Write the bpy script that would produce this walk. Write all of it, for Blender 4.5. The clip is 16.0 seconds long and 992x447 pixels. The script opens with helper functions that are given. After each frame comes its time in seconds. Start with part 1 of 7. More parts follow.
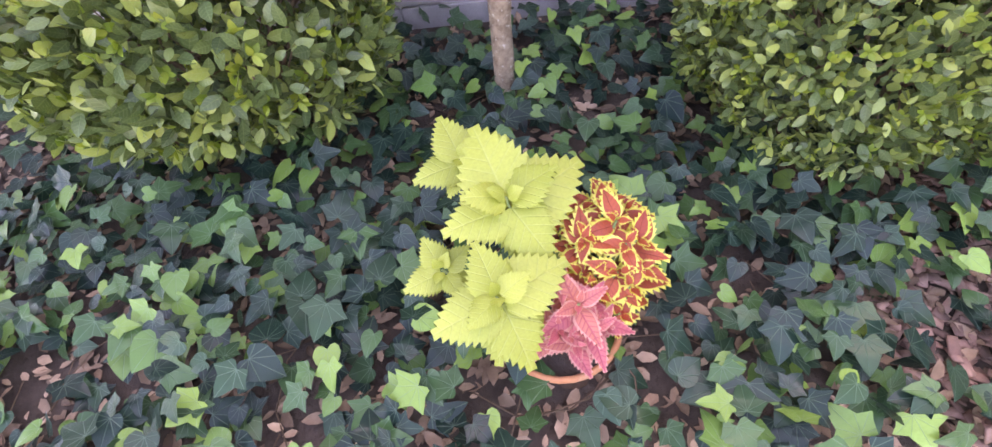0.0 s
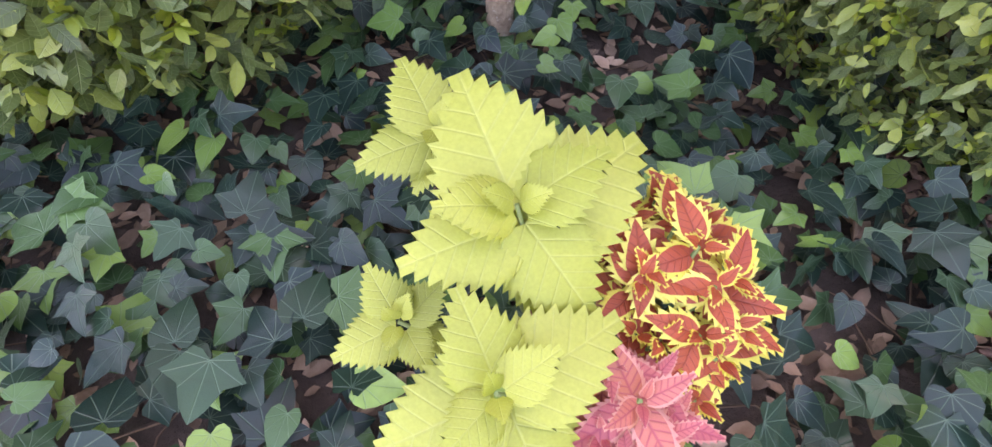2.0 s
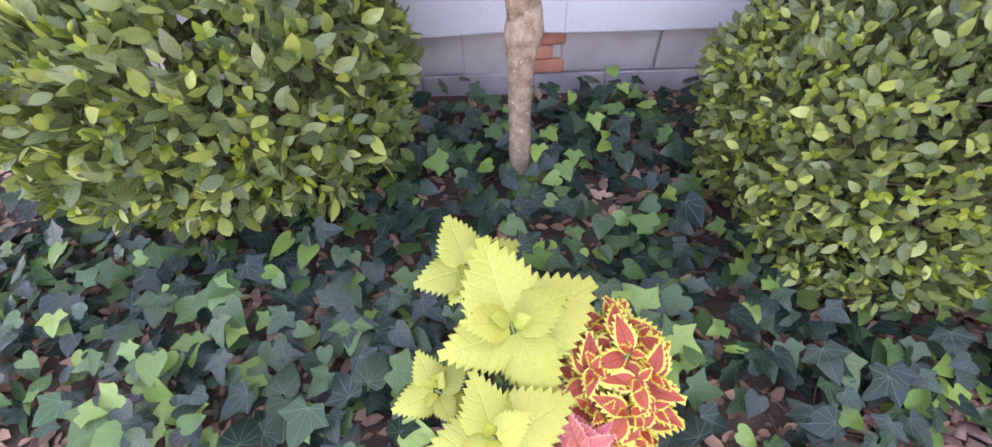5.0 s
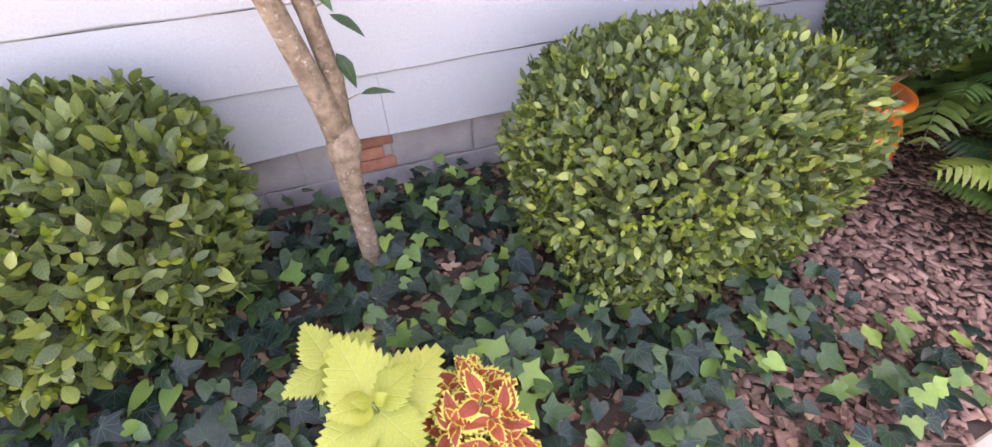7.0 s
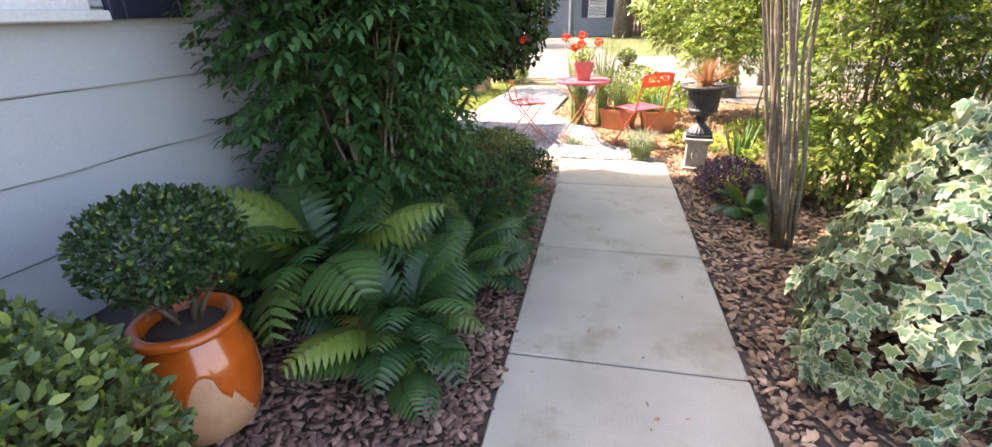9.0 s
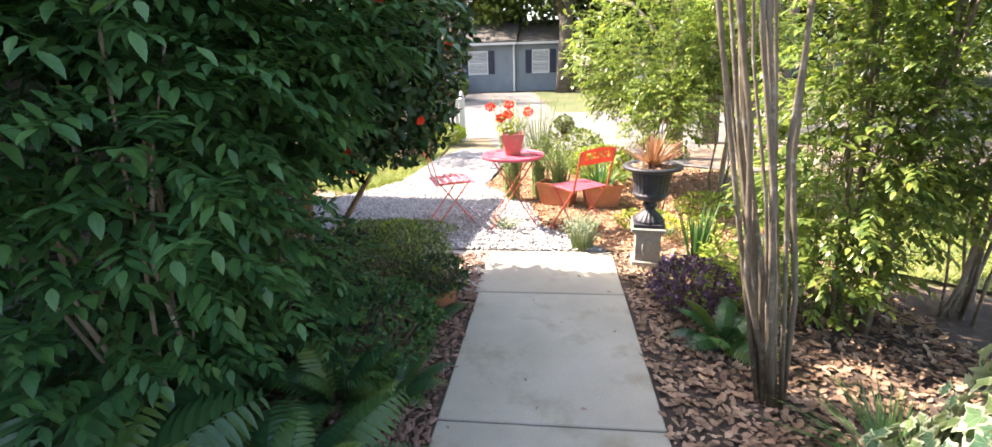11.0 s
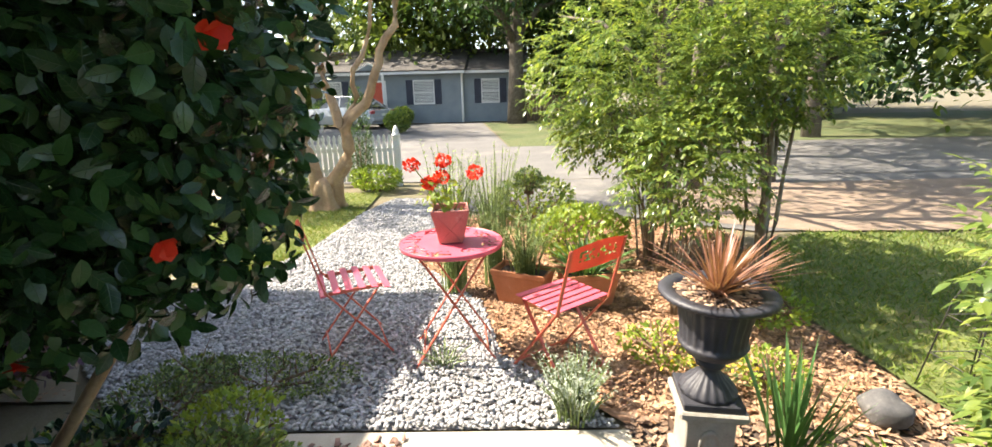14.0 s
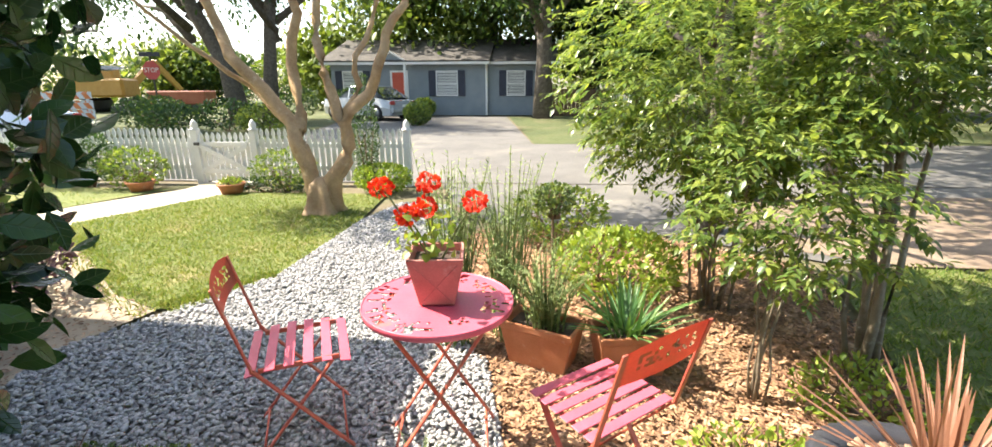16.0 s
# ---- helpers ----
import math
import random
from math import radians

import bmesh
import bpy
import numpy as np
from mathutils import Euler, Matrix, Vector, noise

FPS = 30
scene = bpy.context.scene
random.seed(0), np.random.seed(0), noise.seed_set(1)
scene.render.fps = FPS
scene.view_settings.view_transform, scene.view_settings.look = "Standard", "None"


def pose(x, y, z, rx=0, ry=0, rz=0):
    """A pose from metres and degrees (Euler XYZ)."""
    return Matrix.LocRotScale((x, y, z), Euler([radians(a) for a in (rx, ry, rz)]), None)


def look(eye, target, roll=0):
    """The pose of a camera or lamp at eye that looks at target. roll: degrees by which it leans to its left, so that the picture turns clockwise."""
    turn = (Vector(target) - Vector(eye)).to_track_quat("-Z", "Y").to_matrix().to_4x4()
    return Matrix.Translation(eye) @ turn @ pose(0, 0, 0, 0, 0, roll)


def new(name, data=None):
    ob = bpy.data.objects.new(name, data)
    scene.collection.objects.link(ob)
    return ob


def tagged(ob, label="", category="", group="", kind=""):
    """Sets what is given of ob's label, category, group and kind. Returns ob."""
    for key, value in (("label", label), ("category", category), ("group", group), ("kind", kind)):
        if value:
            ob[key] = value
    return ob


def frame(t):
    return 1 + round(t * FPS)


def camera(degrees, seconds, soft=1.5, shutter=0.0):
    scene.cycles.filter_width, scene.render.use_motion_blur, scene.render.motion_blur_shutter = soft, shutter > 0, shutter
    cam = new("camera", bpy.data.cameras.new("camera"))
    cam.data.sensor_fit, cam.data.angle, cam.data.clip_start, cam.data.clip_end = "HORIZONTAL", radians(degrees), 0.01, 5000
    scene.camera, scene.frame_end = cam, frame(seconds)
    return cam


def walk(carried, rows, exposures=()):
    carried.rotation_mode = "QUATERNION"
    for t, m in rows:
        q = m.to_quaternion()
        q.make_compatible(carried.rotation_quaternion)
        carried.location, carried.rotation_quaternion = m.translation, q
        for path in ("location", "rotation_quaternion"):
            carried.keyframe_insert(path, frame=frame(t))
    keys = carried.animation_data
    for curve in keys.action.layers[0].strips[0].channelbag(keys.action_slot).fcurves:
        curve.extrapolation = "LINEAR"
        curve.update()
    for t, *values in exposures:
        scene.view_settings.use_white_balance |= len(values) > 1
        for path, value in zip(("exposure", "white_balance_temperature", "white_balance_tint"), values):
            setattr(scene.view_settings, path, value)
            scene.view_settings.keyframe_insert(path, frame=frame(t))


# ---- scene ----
cam = camera(92.0, 16.0)
PATH = [
    (0, (0.277, 0.44, 1.223), (0.346, 1.6, -0.404), -7.5),
    (0.5, (0.238, 0.582, 1.028), (0.343, 1.598, -0.691), -5.0),
    (1, (0.225, 0.687, 0.886), (0.332, 1.682, -0.846), -4.1),
    (1.5, (0.252, 0.716, 0.866), (0.377, 1.713, -0.863), -2.9),
    (2, (0.275, 0.763, 0.893), (0.423, 1.803, -0.809), -2.0),
    (2.5, (0.292, 0.793, 0.904), (0.468, 1.851, -0.784), -1.5),
    (3, (0.293, 0.789, 0.903), (0.484, 1.861, -0.775), -1.5),
    (3.2, (0.285, 0.769, 0.899), (0.476, 1.833, -0.783), -1.4),
    (5.3, (0.311, 0.588, 1.309), (0.37, 1.899, -0.2), -3.4),
    (5.5, (0.317, 0.565, 1.32), (0.384, 1.889, -0.178), -3.1),
    (6, (0.319, 0.539, 1.333), (0.382, 1.884, -0.146), -2.9),
    (6.5, (0.333, 0.523, 1.354), (0.479, 1.885, -0.103), -2.9),
    (7, (0.409, 0.469, 1.436), (0.977, 1.831, 0.085), -2.6),
    (7.5, (0.573, 0.372, 1.43), (1.476, 1.684, 0.22), -2.9),
    (8, (0.8, 0.222, 1.413), (1.991, 1.492, 0.428), -0.9),
    (8.5, (1.036, 0.154, 1.43), (2.609, 1.075, 0.606), 0.98),
    (9, (1.351, 0.118, 1.424), (3.14, 0.511, 0.621), -1.41),
    (9.5, (1.627, -0.02, 1.475), (3.481, 0.247, 0.774), -2.6),
    (9.7, (1.709, -0.068, 1.505), (3.576, 0.204, 0.842), -2.39),
    (11.8, (3.029, -0.016, 1.544), (4.946, 0.129, 0.992), -1.1),
    (12, (3.179, 0.017, 1.549), (5.102, 0.1, 1.006), -0.8),
    (12.5, (3.474, 0.066, 1.553), (5.396, 0.115, 1.004), -0.8),
    (13, (3.767, 0.014, 1.542), (5.692, 0.072, 1.005), -1.5),
    (13.5, (4.044, -0.032, 1.551), (5.971, 0.038, 1.02), -1.4),
    (14, (4.378, 0.008, 1.541), (6.308, 0.041, 1.018), -1.4),
    (14.5, (4.605, 0.008, 1.511), (6.521, 0.077, 0.942), -1.9),
    (15, (4.861, -0.062, 1.54), (6.774, 0.144, 0.991), -2.2),
    (15.5, (5.105, -0.055, 1.525), (7.012, 0.159, 0.963), -1.6),
    (16, (5.327, -0.027, 1.53), (7.247, 0.098, 0.981), -0.2),
]
SUN_TO = Vector((0.16, 0.63, 0.76)).normalized()   # towards the sun
walk(cam, [(t, look(eye, target, roll)) for t, eye, target, roll in PATH], [(0, 3.67, 8400, 41), (1.5, 3.57, 8500, 39), (3.2, 3.68, 8500, 37), (6.3, 3.7, 8700, 43), (7.2, 3.43, 9600, 38), (8.0, 3.0, 9000, 30), (9.0, 2.55, 7500, 22), (9.7, 2.52, 7200, 22), (11.8, 2.28, 6950, 17), (13.0, 2.06, 6950, 14), (14.0, 1.85, 7000, 11), (15.2, 1.95, 7000, 9), (16.0, 1.82, 6900, 9)])

# ---- world and sun ----
world = bpy.data.worlds.new("sky")
scene.world = world
world.use_nodes = True
wn = world.node_tree.nodes
sky = wn.new("ShaderNodeTexSky")
sky.sky_type, sky.sun_disc = "NISHITA", False
sky.sun_elevation = math.asin(SUN_TO.z)
sky.sun_rotation = math.atan2(SUN_TO.x, SUN_TO.y)
sky.air_density, sky.dust_density = 1.0, 2.0
world.node_tree.links.new(sky.outputs["Color"], wn["Background"].inputs["Color"])
wn["Background"].inputs["Strength"].default_value = 0.15
sun = bpy.data.lights.new("sun", "SUN")
sun.energy, sun.angle, sun.color = 5.0, radians(0.6), (1.0, 0.93, 0.82)
new("sun", sun).matrix_world = look(SUN_TO * 30, (0, 0, 0))


# ---- materials ----
def nodes_of(name):
    m = bpy.data.materials.new(name)
    m.use_nodes = True
    nt = m.node_tree
    return m, nt, nt.nodes["Principled BSDF"]


def link(nt, a, b):
    nt.links.new(a, b)


def noise_tex(nt, scale, detail=4, rough=0.6, coord="Object"):
    tc = nt.nodes.new("ShaderNodeTexCoord")
    n = nt.nodes.new("ShaderNodeTexNoise")
    n.inputs["Scale"].default_value, n.inputs["Detail"].default_value, n.inputs["Roughness"].default_value = scale, detail, rough
    link(nt, tc.outputs[coord], n.inputs["Vector"])
    return n


def ramp(nt, fac, stops):
    r = nt.nodes.new("ShaderNodeValToRGB")
    els = r.color_ramp.elements
    while len(els) < len(stops):
        els.new(0.5)
    for e, (p, c) in zip(els, stops):
        e.position, e.color = p, (*c, 1)
    link(nt, fac, r.inputs["Fac"])
    return r.outputs["Color"]


def mix(nt, fac, a, b, mode="MIX"):
    x = nt.nodes.new("ShaderNodeMix")
    x.data_type, x.blend_type = "RGBA", mode
    for sock, v in ((x.inputs[0], fac), (x.inputs[6], a), (x.inputs[7], b)):
        if hasattr(v, "is_linked"):
            link(nt, v, sock)
        else:
            sock.default_value = v if isinstance(v, (int, float)) else (*v, 1)
    return x.outputs[2]


def bump(nt, bsdf, height, strength=0.3, dist=0.01):
    b = nt.nodes.new("ShaderNodeBump")
    b.inputs["Strength"].default_value, b.inputs["Distance"].default_value = strength, dist
    link(nt, height, b.inputs["Height"])
    link(nt, b.outputs["Normal"], bsdf.inputs["Normal"])


def surface(name, stops, scale, rough=0.8, fine=40, bumpy=0.3, dist=0.01, metal=0.0, stain=None, island=0.0, objrand=0.0, coat=0.0, coord="Object"):
    """A worn surface: colours at a coarse scale, grain at a fine one, with some relief."""
    m, nt, b = nodes_of(name)
    n1, n2 = noise_tex(nt, scale, 5, coord=coord), noise_tex(nt, fine, 6, 0.7, coord=coord)
    col = ramp(nt, n1.outputs["Fac"], stops)
    col = mix(nt, 0.45, col, ramp(nt, n2.outputs["Fac"], [(0.3, (0.55, 0.55, 0.55)), (0.7, (1, 1, 1))]), "MULTIPLY")
    if stain:
        n3 = noise_tex(nt, stain[1], 6, 0.65, coord=coord)
        col = mix(nt, ramp(nt, n3.outputs["Fac"], [(stain[2], (0, 0, 0)), (stain[2] + 0.15, (1, 1, 1))]), col, stain[0])
    for amount, kind, sock in ((island, "ShaderNodeNewGeometry", "Random Per Island"), (objrand, "ShaderNodeObjectInfo", "Random")):
        if amount:
            g = nt.nodes.new(kind)
            lo, hi = 1 - amount, 1 + amount
            col = mix(nt, 1.0, col, ramp(nt, g.outputs[sock], [(0, (lo, lo, lo)), (1, (hi, hi, hi))]), "MULTIPLY")
    link(nt, col, b.inputs["Base Color"])
    b.inputs["Roughness"].default_value, b.inputs["Metallic"].default_value, b.inputs["Coat Weight"].default_value = rough, metal, coat
    bump(nt, b, n2.outputs["Fac"], bumpy, dist)
    return m


def math_node(nt, op, a, b=0.0):
    n = nt.nodes.new("ShaderNodeMath")
    n.operation = op
    for sock, v in zip(n.inputs, (a, b)):
        if hasattr(v, "is_linked"):
            link(nt, v, sock)
        else:
            sock.default_value = v
    return n.outputs[0]


def vein_mask(nt, kind, count, width):
    """1 on a leaf's veins, from its own flat outline: across, along."""
    uv = nt.nodes.new("ShaderNodeUVMap")
    uv.uv_map = "leaf"
    sp = nt.nodes.new("ShaderNodeSeparateXYZ")
    link(nt, uv.outputs[0], sp.inputs[0])
    x, y = math_node(nt, "ABSOLUTE", sp.outputs[0]), sp.outputs[1]
    if kind == "palm":
        up = math_node(nt, "SUBTRACT", y, 0.03)
        ang = math_node(nt, "ARCTAN2", x, up)
        far = math_node(nt, "SQRT", math_node(nt, "ADD", math_node(nt, "MULTIPLY", x, x), math_node(nt, "MULTIPLY", up, up)))
        near = ang
        for k in (0.58, 1.12, 1.75):
            near = math_node(nt, "MINIMUM", near, math_node(nt, "ABSOLUTE", math_node(nt, "SUBTRACT", ang, k)))
        d = math_node(nt, "MULTIPLY", near, far)
    else:
        slant = math_node(nt, "MULTIPLY", math_node(nt, "SUBTRACT", y, math_node(nt, "MULTIPLY", x, 0.75)), float(count))
        side = math_node(nt, "DIVIDE", math_node(nt, "PINGPONG", slant, 0.5), float(count) * 0.75)
        d = math_node(nt, "MINIMUM", x, side)
    return ramp(nt, d, [(0.0, (1, 1, 1)), (width, (0, 0, 0))])


def leaf_material(name, colours, through_light=0.35, rough=0.45, vein=None, objrand=False, patch=60, spec=0.5):
    """Leaves: each a little different, light passing through. vein: colour, kind, count, width, strength."""
    m, nt, b = nodes_of(name)
    g = nt.nodes.new("ShaderNodeObjectInfo" if objrand else "ShaderNodeNewGeometry")
    k = len(colours)
    col = ramp(nt, g.outputs["Random" if objrand else "Random Per Island"], [(i / max(1, k - 1), c) for i, c in enumerate(colours)])
    n = noise_tex(nt, patch, 4)
    col = mix(nt, 0.4, col, ramp(nt, n.outputs["Fac"], [(0.3, (0.6, 0.62, 0.55)), (0.7, (1.0, 1.0, 1.0))]), "MULTIPLY")
    height = n.outputs["Fac"]
    if vein:
        v = vein_mask(nt, vein[1], vein[2], vein[3])
        col = mix(nt, math_node(nt, "MULTIPLY", v, vein[4]), col, vein[0])
        height = math_node(nt, "SUBTRACT", math_node(nt, "MULTIPLY", height, 0.5), v)
    link(nt, col, b.inputs["Base Color"])
    b.inputs["Roughness"].default_value = rough
    b.inputs["Specular IOR Level"].default_value = spec
    bump(nt, b, height, 0.35, 0.003)
    tr = nt.nodes.new("ShaderNodeBsdfTranslucent")
    link(nt, mix(nt, 1.0, col, (1.0, 1.0, 0.55), "MULTIPLY"), tr.inputs["Color"])
    mx = nt.nodes.new("ShaderNodeMixShader")
    mx.inputs[0].default_value = through_light
    link(nt, b.outputs[0], mx.inputs[1])
    link(nt, tr.outputs[0], mx.inputs[2])
    link(nt, mx.outputs[0], nt.nodes["Material Output"].inputs["Surface"])
    return m


SOIL = surface("soil", [(0.3, (0.05, 0.033, 0.024)), (0.7, (0.12, 0.085, 0.065))], 6, 0.95, 60, 0.6, 0.02)
EARTH = surface("dry_earth", [(0.3, (0.10, 0.09, 0.045)), (0.5, (0.16, 0.13, 0.08)), (0.7, (0.09, 0.11, 0.035))], 0.7, 0.95, 30, 0.5, 0.02)
LAWN = surface("lawn_turf", [(0.3, (0.085, 0.12, 0.025)), (0.55, (0.15, 0.175, 0.045)), (0.75, (0.26, 0.21, 0.095))], 1.6, 0.95, 90, 0.6, 0.02)
CONCRETE = surface("concrete", [(0.3, (0.40, 0.36, 0.285)), (0.7, (0.52, 0.475, 0.385))], 2.2, 0.85, 120, 0.25, 0.004, stain=((0.31, 0.265, 0.18), 2.6, 0.53), objrand=0.06)
# Verge grass darkened in its colour to stand in for tree shade.
VERGE = surface("verge_painted_shade", [(0.3, (0.05, 0.075, 0.022)), (0.55, (0.09, 0.105, 0.035)), (0.75, (0.13, 0.11, 0.06))], 0.8, 0.95, 30, 0.6, 0.02)
ROAD = surface("road_asphalt", [(0.3, (0.105, 0.10, 0.095)), (0.7, (0.165, 0.157, 0.148))], 0.9, 0.9, 90, 0.3, 0.006, stain=((0.20, 0.185, 0.16), 0.5, 0.55))
SAND = surface("sandy_path", [(0.3, (0.26, 0.21, 0.15)), (0.7, (0.38, 0.32, 0.24))], 3, 0.95, 120, 0.4, 0.006)
SIDING = surface("painted_siding", [(0.3, (0.46, 0.485, 0.50)), (0.7, (0.50, 0.52, 0.53))], 1.2, 0.55, 160, 0.06, 0.002, stain=((0.47, 0.48, 0.46), 1.6, 0.66))
BLOCK = surface("concrete_block", [(0.3, (0.33, 0.30, 0.29)), (0.7, (0.46, 0.43, 0.41))], 5, 0.95, 160, 0.7, 0.006, objrand=0.1)
MORTAR = surface("mortar", [(0.3, (0.34, 0.32, 0.30)), (0.7, (0.42, 0.40, 0.38))], 9, 0.95, 150, 0.5, 0.004)
BRICK = surface("red_brick", [(0.3, (0.36, 0.12, 0.07)), (0.7, (0.45, 0.19, 0.12))], 12, 0.9, 120, 0.6, 0.005, objrand=0.15)
WHITE = surface("white_paint", [(0.3, (0.70, 0.70, 0.68)), (0.7, (0.80, 0.80, 0.78))], 3, 0.5, 60, 0.15, 0.003)
NAVY = surface("navy_paint", [(0.3, (0.012, 0.016, 0.035)), (0.7, (0.022, 0.028, 0.055))], 4, 0.5, 80, 0.15, 0.003)
SHINGLE = surface("roof_shingle", [(0.3, (0.05, 0.045, 0.042)), (0.7, (0.11, 0.10, 0.09))], 2.5, 0.95, 60, 0.6, 0.01)
GREYHOUSE = surface("grey_paint", [(0.3, (0.19, 0.225, 0.255)), (0.7, (0.24, 0.275, 0.30))], 2, 0.7, 40, 0.15, 0.003)
BARK = surface("bark", [(0.3, (0.075, 0.06, 0.045)), (0.7, (0.17, 0.14, 0.11))], 9, 0.95, 50, 0.7, 0.012, stain=((0.25, 0.23, 0.19), 14, 0.58))
SMOOTHBARK = surface("smooth_bark", [(0.3, (0.33, 0.20, 0.10)), (0.7, (0.52, 0.36, 0.20))], 5, 0.8, 40, 0.5, 0.010, stain=((0.58, 0.46, 0.31), 7, 0.60))
GREYBARK = surface("mottled_grey_bark", [(0.38, (0.24, 0.165, 0.11)), (0.6, (0.44, 0.33, 0.23))], 26, 0.95, 90, 0.9, 0.014, stain=((0.72, 0.66, 0.56), 60, 0.58))
TWIG = surface("twig", [(0.3, (0.10, 0.06, 0.035)), (0.7, (0.20, 0.13, 0.08))], 12, 0.9, 60, 0.4, 0.005)
CANE = surface("cane_bark", [(0.3, (0.13, 0.10, 0.065)), (0.7, (0.26, 0.215, 0.155))], 10, 0.85, 60, 0.5, 0.006, stain=((0.36, 0.35, 0.30), 16, 0.56))
GREENSTEM = surface("green_stem", [(0.3, (0.13, 0.20, 0.05)), (0.7, (0.22, 0.28, 0.09))], 10, 0.6, 60, 0.2, 0.003)
TERRACOTTA = surface("terracotta", [(0.3, (0.42, 0.155, 0.065)), (0.7, (0.52, 0.22, 0.11))], 9, 0.85, 120, 0.3, 0.003, stain=((0.50, 0.33, 0.24), 12, 0.62))
RAWCLAY = surface("raw_clay", [(0.3, (0.66, 0.34, 0.17)), (0.7, (0.74, 0.42, 0.24))], 8, 0.7, 110, 0.2, 0.003)
# Orange mulch for the sunny bed, its colour lightened to carry sunlight.
MULCH = surface("bark_mulch_painted_sun", [(0.3, (0.22, 0.115, 0.06)), (0.5, (0.36, 0.205, 0.115)), (0.7, (0.52, 0.34, 0.215))], 9, 0.95, 70, 0.5, 0.004, island=0.55)
DIRT = surface("bare_dirt", [(0.3, (0.17, 0.12, 0.085)), (0.7, (0.29, 0.215, 0.155))], 3, 0.95, 50, 0.6, 0.01, stain=((0.12, 0.15, 0.05), 5, 0.6))
PINKSTEEL = surface("pink_red_paint", [(0.3, (0.60, 0.085, 0.13)), (0.7, (0.68, 0.12, 0.17))], 5, 0.38, 90, 0.1, 0.002, stain=((0.55, 0.16, 0.10), 9, 0.66))
REDSTEEL = surface("faded_red_paint", [(0.3, (0.50, 0.09, 0.06)), (0.7, (0.60, 0.14, 0.08))], 8, 0.45, 90, 0.15, 0.002, stain=((0.36, 0.12, 0.05), 14, 0.6))
PINKCLAY = surface("weathered_pink_pot", [(0.3, (0.45, 0.17, 0.14)), (0.7, (0.55, 0.24, 0.20))], 10, 0.8, 120, 0.4, 0.004, stain=((0.56, 0.40, 0.34), 16, 0.58))
DARKSTONE = surface("dark_stone", [(0.3, (0.06, 0.06, 0.065)), (0.7, (0.13, 0.125, 0.12))], 9, 0.9, 70, 0.6, 0.006, stain=((0.2, 0.19, 0.17), 16, 0.6))
IRON = surface("cast_iron", [(0.3, (0.022, 0.022, 0.028)), (0.7, (0.05, 0.05, 0.06))], 9, 0.5, 120, 0.35, 0.003, stain=((0.10, 0.09, 0.08), 20, 0.62))
STONE = surface("cast_stone", [(0.3, (0.27, 0.25, 0.21)), (0.7, (0.40, 0.37, 0.32))], 8, 0.95, 140, 0.6, 0.005, stain=((0.15, 0.14, 0.11), 9, 0.6))
PEBBLE = surface("pebble", [(0.3, (0.31, 0.31, 0.32)), (0.7, (0.46, 0.45, 0.44))], 20, 0.85, 150, 0.3, 0.003, island=0.35)
PEBBLE_ONE = surface("single_pebble", [(0.3, (0.31, 0.31, 0.32)), (0.7, (0.46, 0.45, 0.44))], 20, 0.85, 150, 0.3, 0.003, objrand=0.35)
GRIT = surface("gravel_bed", [(0.3, (0.22, 0.215, 0.21)), (0.7, (0.36, 0.35, 0.34))], 12, 0.95, 45, 0.9, 0.02)
CHIP = surface("bark_chip", [(0.3, (0.19, 0.10, 0.075)), (0.7, (0.38, 0.235, 0.18))], 8, 0.95, 60, 0.5, 0.004, island=0.55)
LITTER = surface("leaf_litter", [(0.3, (0.19, 0.115, 0.07)), (0.5, (0.33, 0.21, 0.135)), (0.7, (0.42, 0.29, 0.20))], 7, 0.95, 60, 0.5, 0.004, island=0.5)
STEEL = surface("grey_steel", [(0.3, (0.25, 0.25, 0.26)), (0.7, (0.36, 0.36, 0.37))], 6, 0.45, 80, 0.1, 0.002, metal=0.7)
BLACKMETAL = surface("dark_metal", [(0.3, (0.03, 0.03, 0.03)), (0.7, (0.06, 0.055, 0.05))], 8, 0.6, 80, 0.2, 0.003)
RUBBER = surface("rubber", [(0.3, (0.012, 0.012, 0.012)), (0.7, (0.025, 0.025, 0.025))], 8, 0.9, 60, 0.3, 0.003)
REDDOOR = surface("red_door_paint", [(0.3, (0.48, 0.06, 0.025)), (0.7, (0.56, 0.09, 0.04))], 3, 0.5, 60, 0.1, 0.002)
SIGNRED = surface("sign_red", [(0.3, (0.42, 0.03, 0.03)), (0.7, (0.48, 0.05, 0.045))], 3, 0.5, 60, 0.1, 0.002)
ORANGE = surface("safety_orange", [(0.3, (0.75, 0.20, 0.05)), (0.7, (0.82, 0.27, 0.08))], 5, 0.6, 60, 0.1, 0.002)
MACHINE = surface("machine_yellow", [(0.3, (0.50, 0.25, 0.04)), (0.7, (0.58, 0.32, 0.07))], 4, 0.5, 60, 0.2, 0.003)
BRICKRED = surface("rust_red_panel", [(0.3, (0.30, 0.08, 0.04)), (0.7, (0.38, 0.13, 0.07))], 3, 0.7, 60, 0.3, 0.003)
CARPAINT = surface("silver_car_paint", [(0.3, (0.50, 0.53, 0.56)), (0.7, (0.56, 0.59, 0.62))], 2, 0.25, 80, 0.02, 0.001, metal=0.3, coat=1.0)
DARKCAR = surface("dark_car_paint", [(0.3, (0.05, 0.07, 0.11)), (0.7, (0.07, 0.09, 0.14))], 2, 0.25, 80, 0.02, 0.001, metal=0.3, coat=1.0)
PETALRED = leaf_material("red_petal", [(0.75, 0.03, 0.01), (0.85, 0.07, 0.02)], 0.3, 0.6)
PETALBLUE = leaf_material("blue_petal", [(0.12, 0.10, 0.55), (0.20, 0.16, 0.65)], 0.3, 0.6)
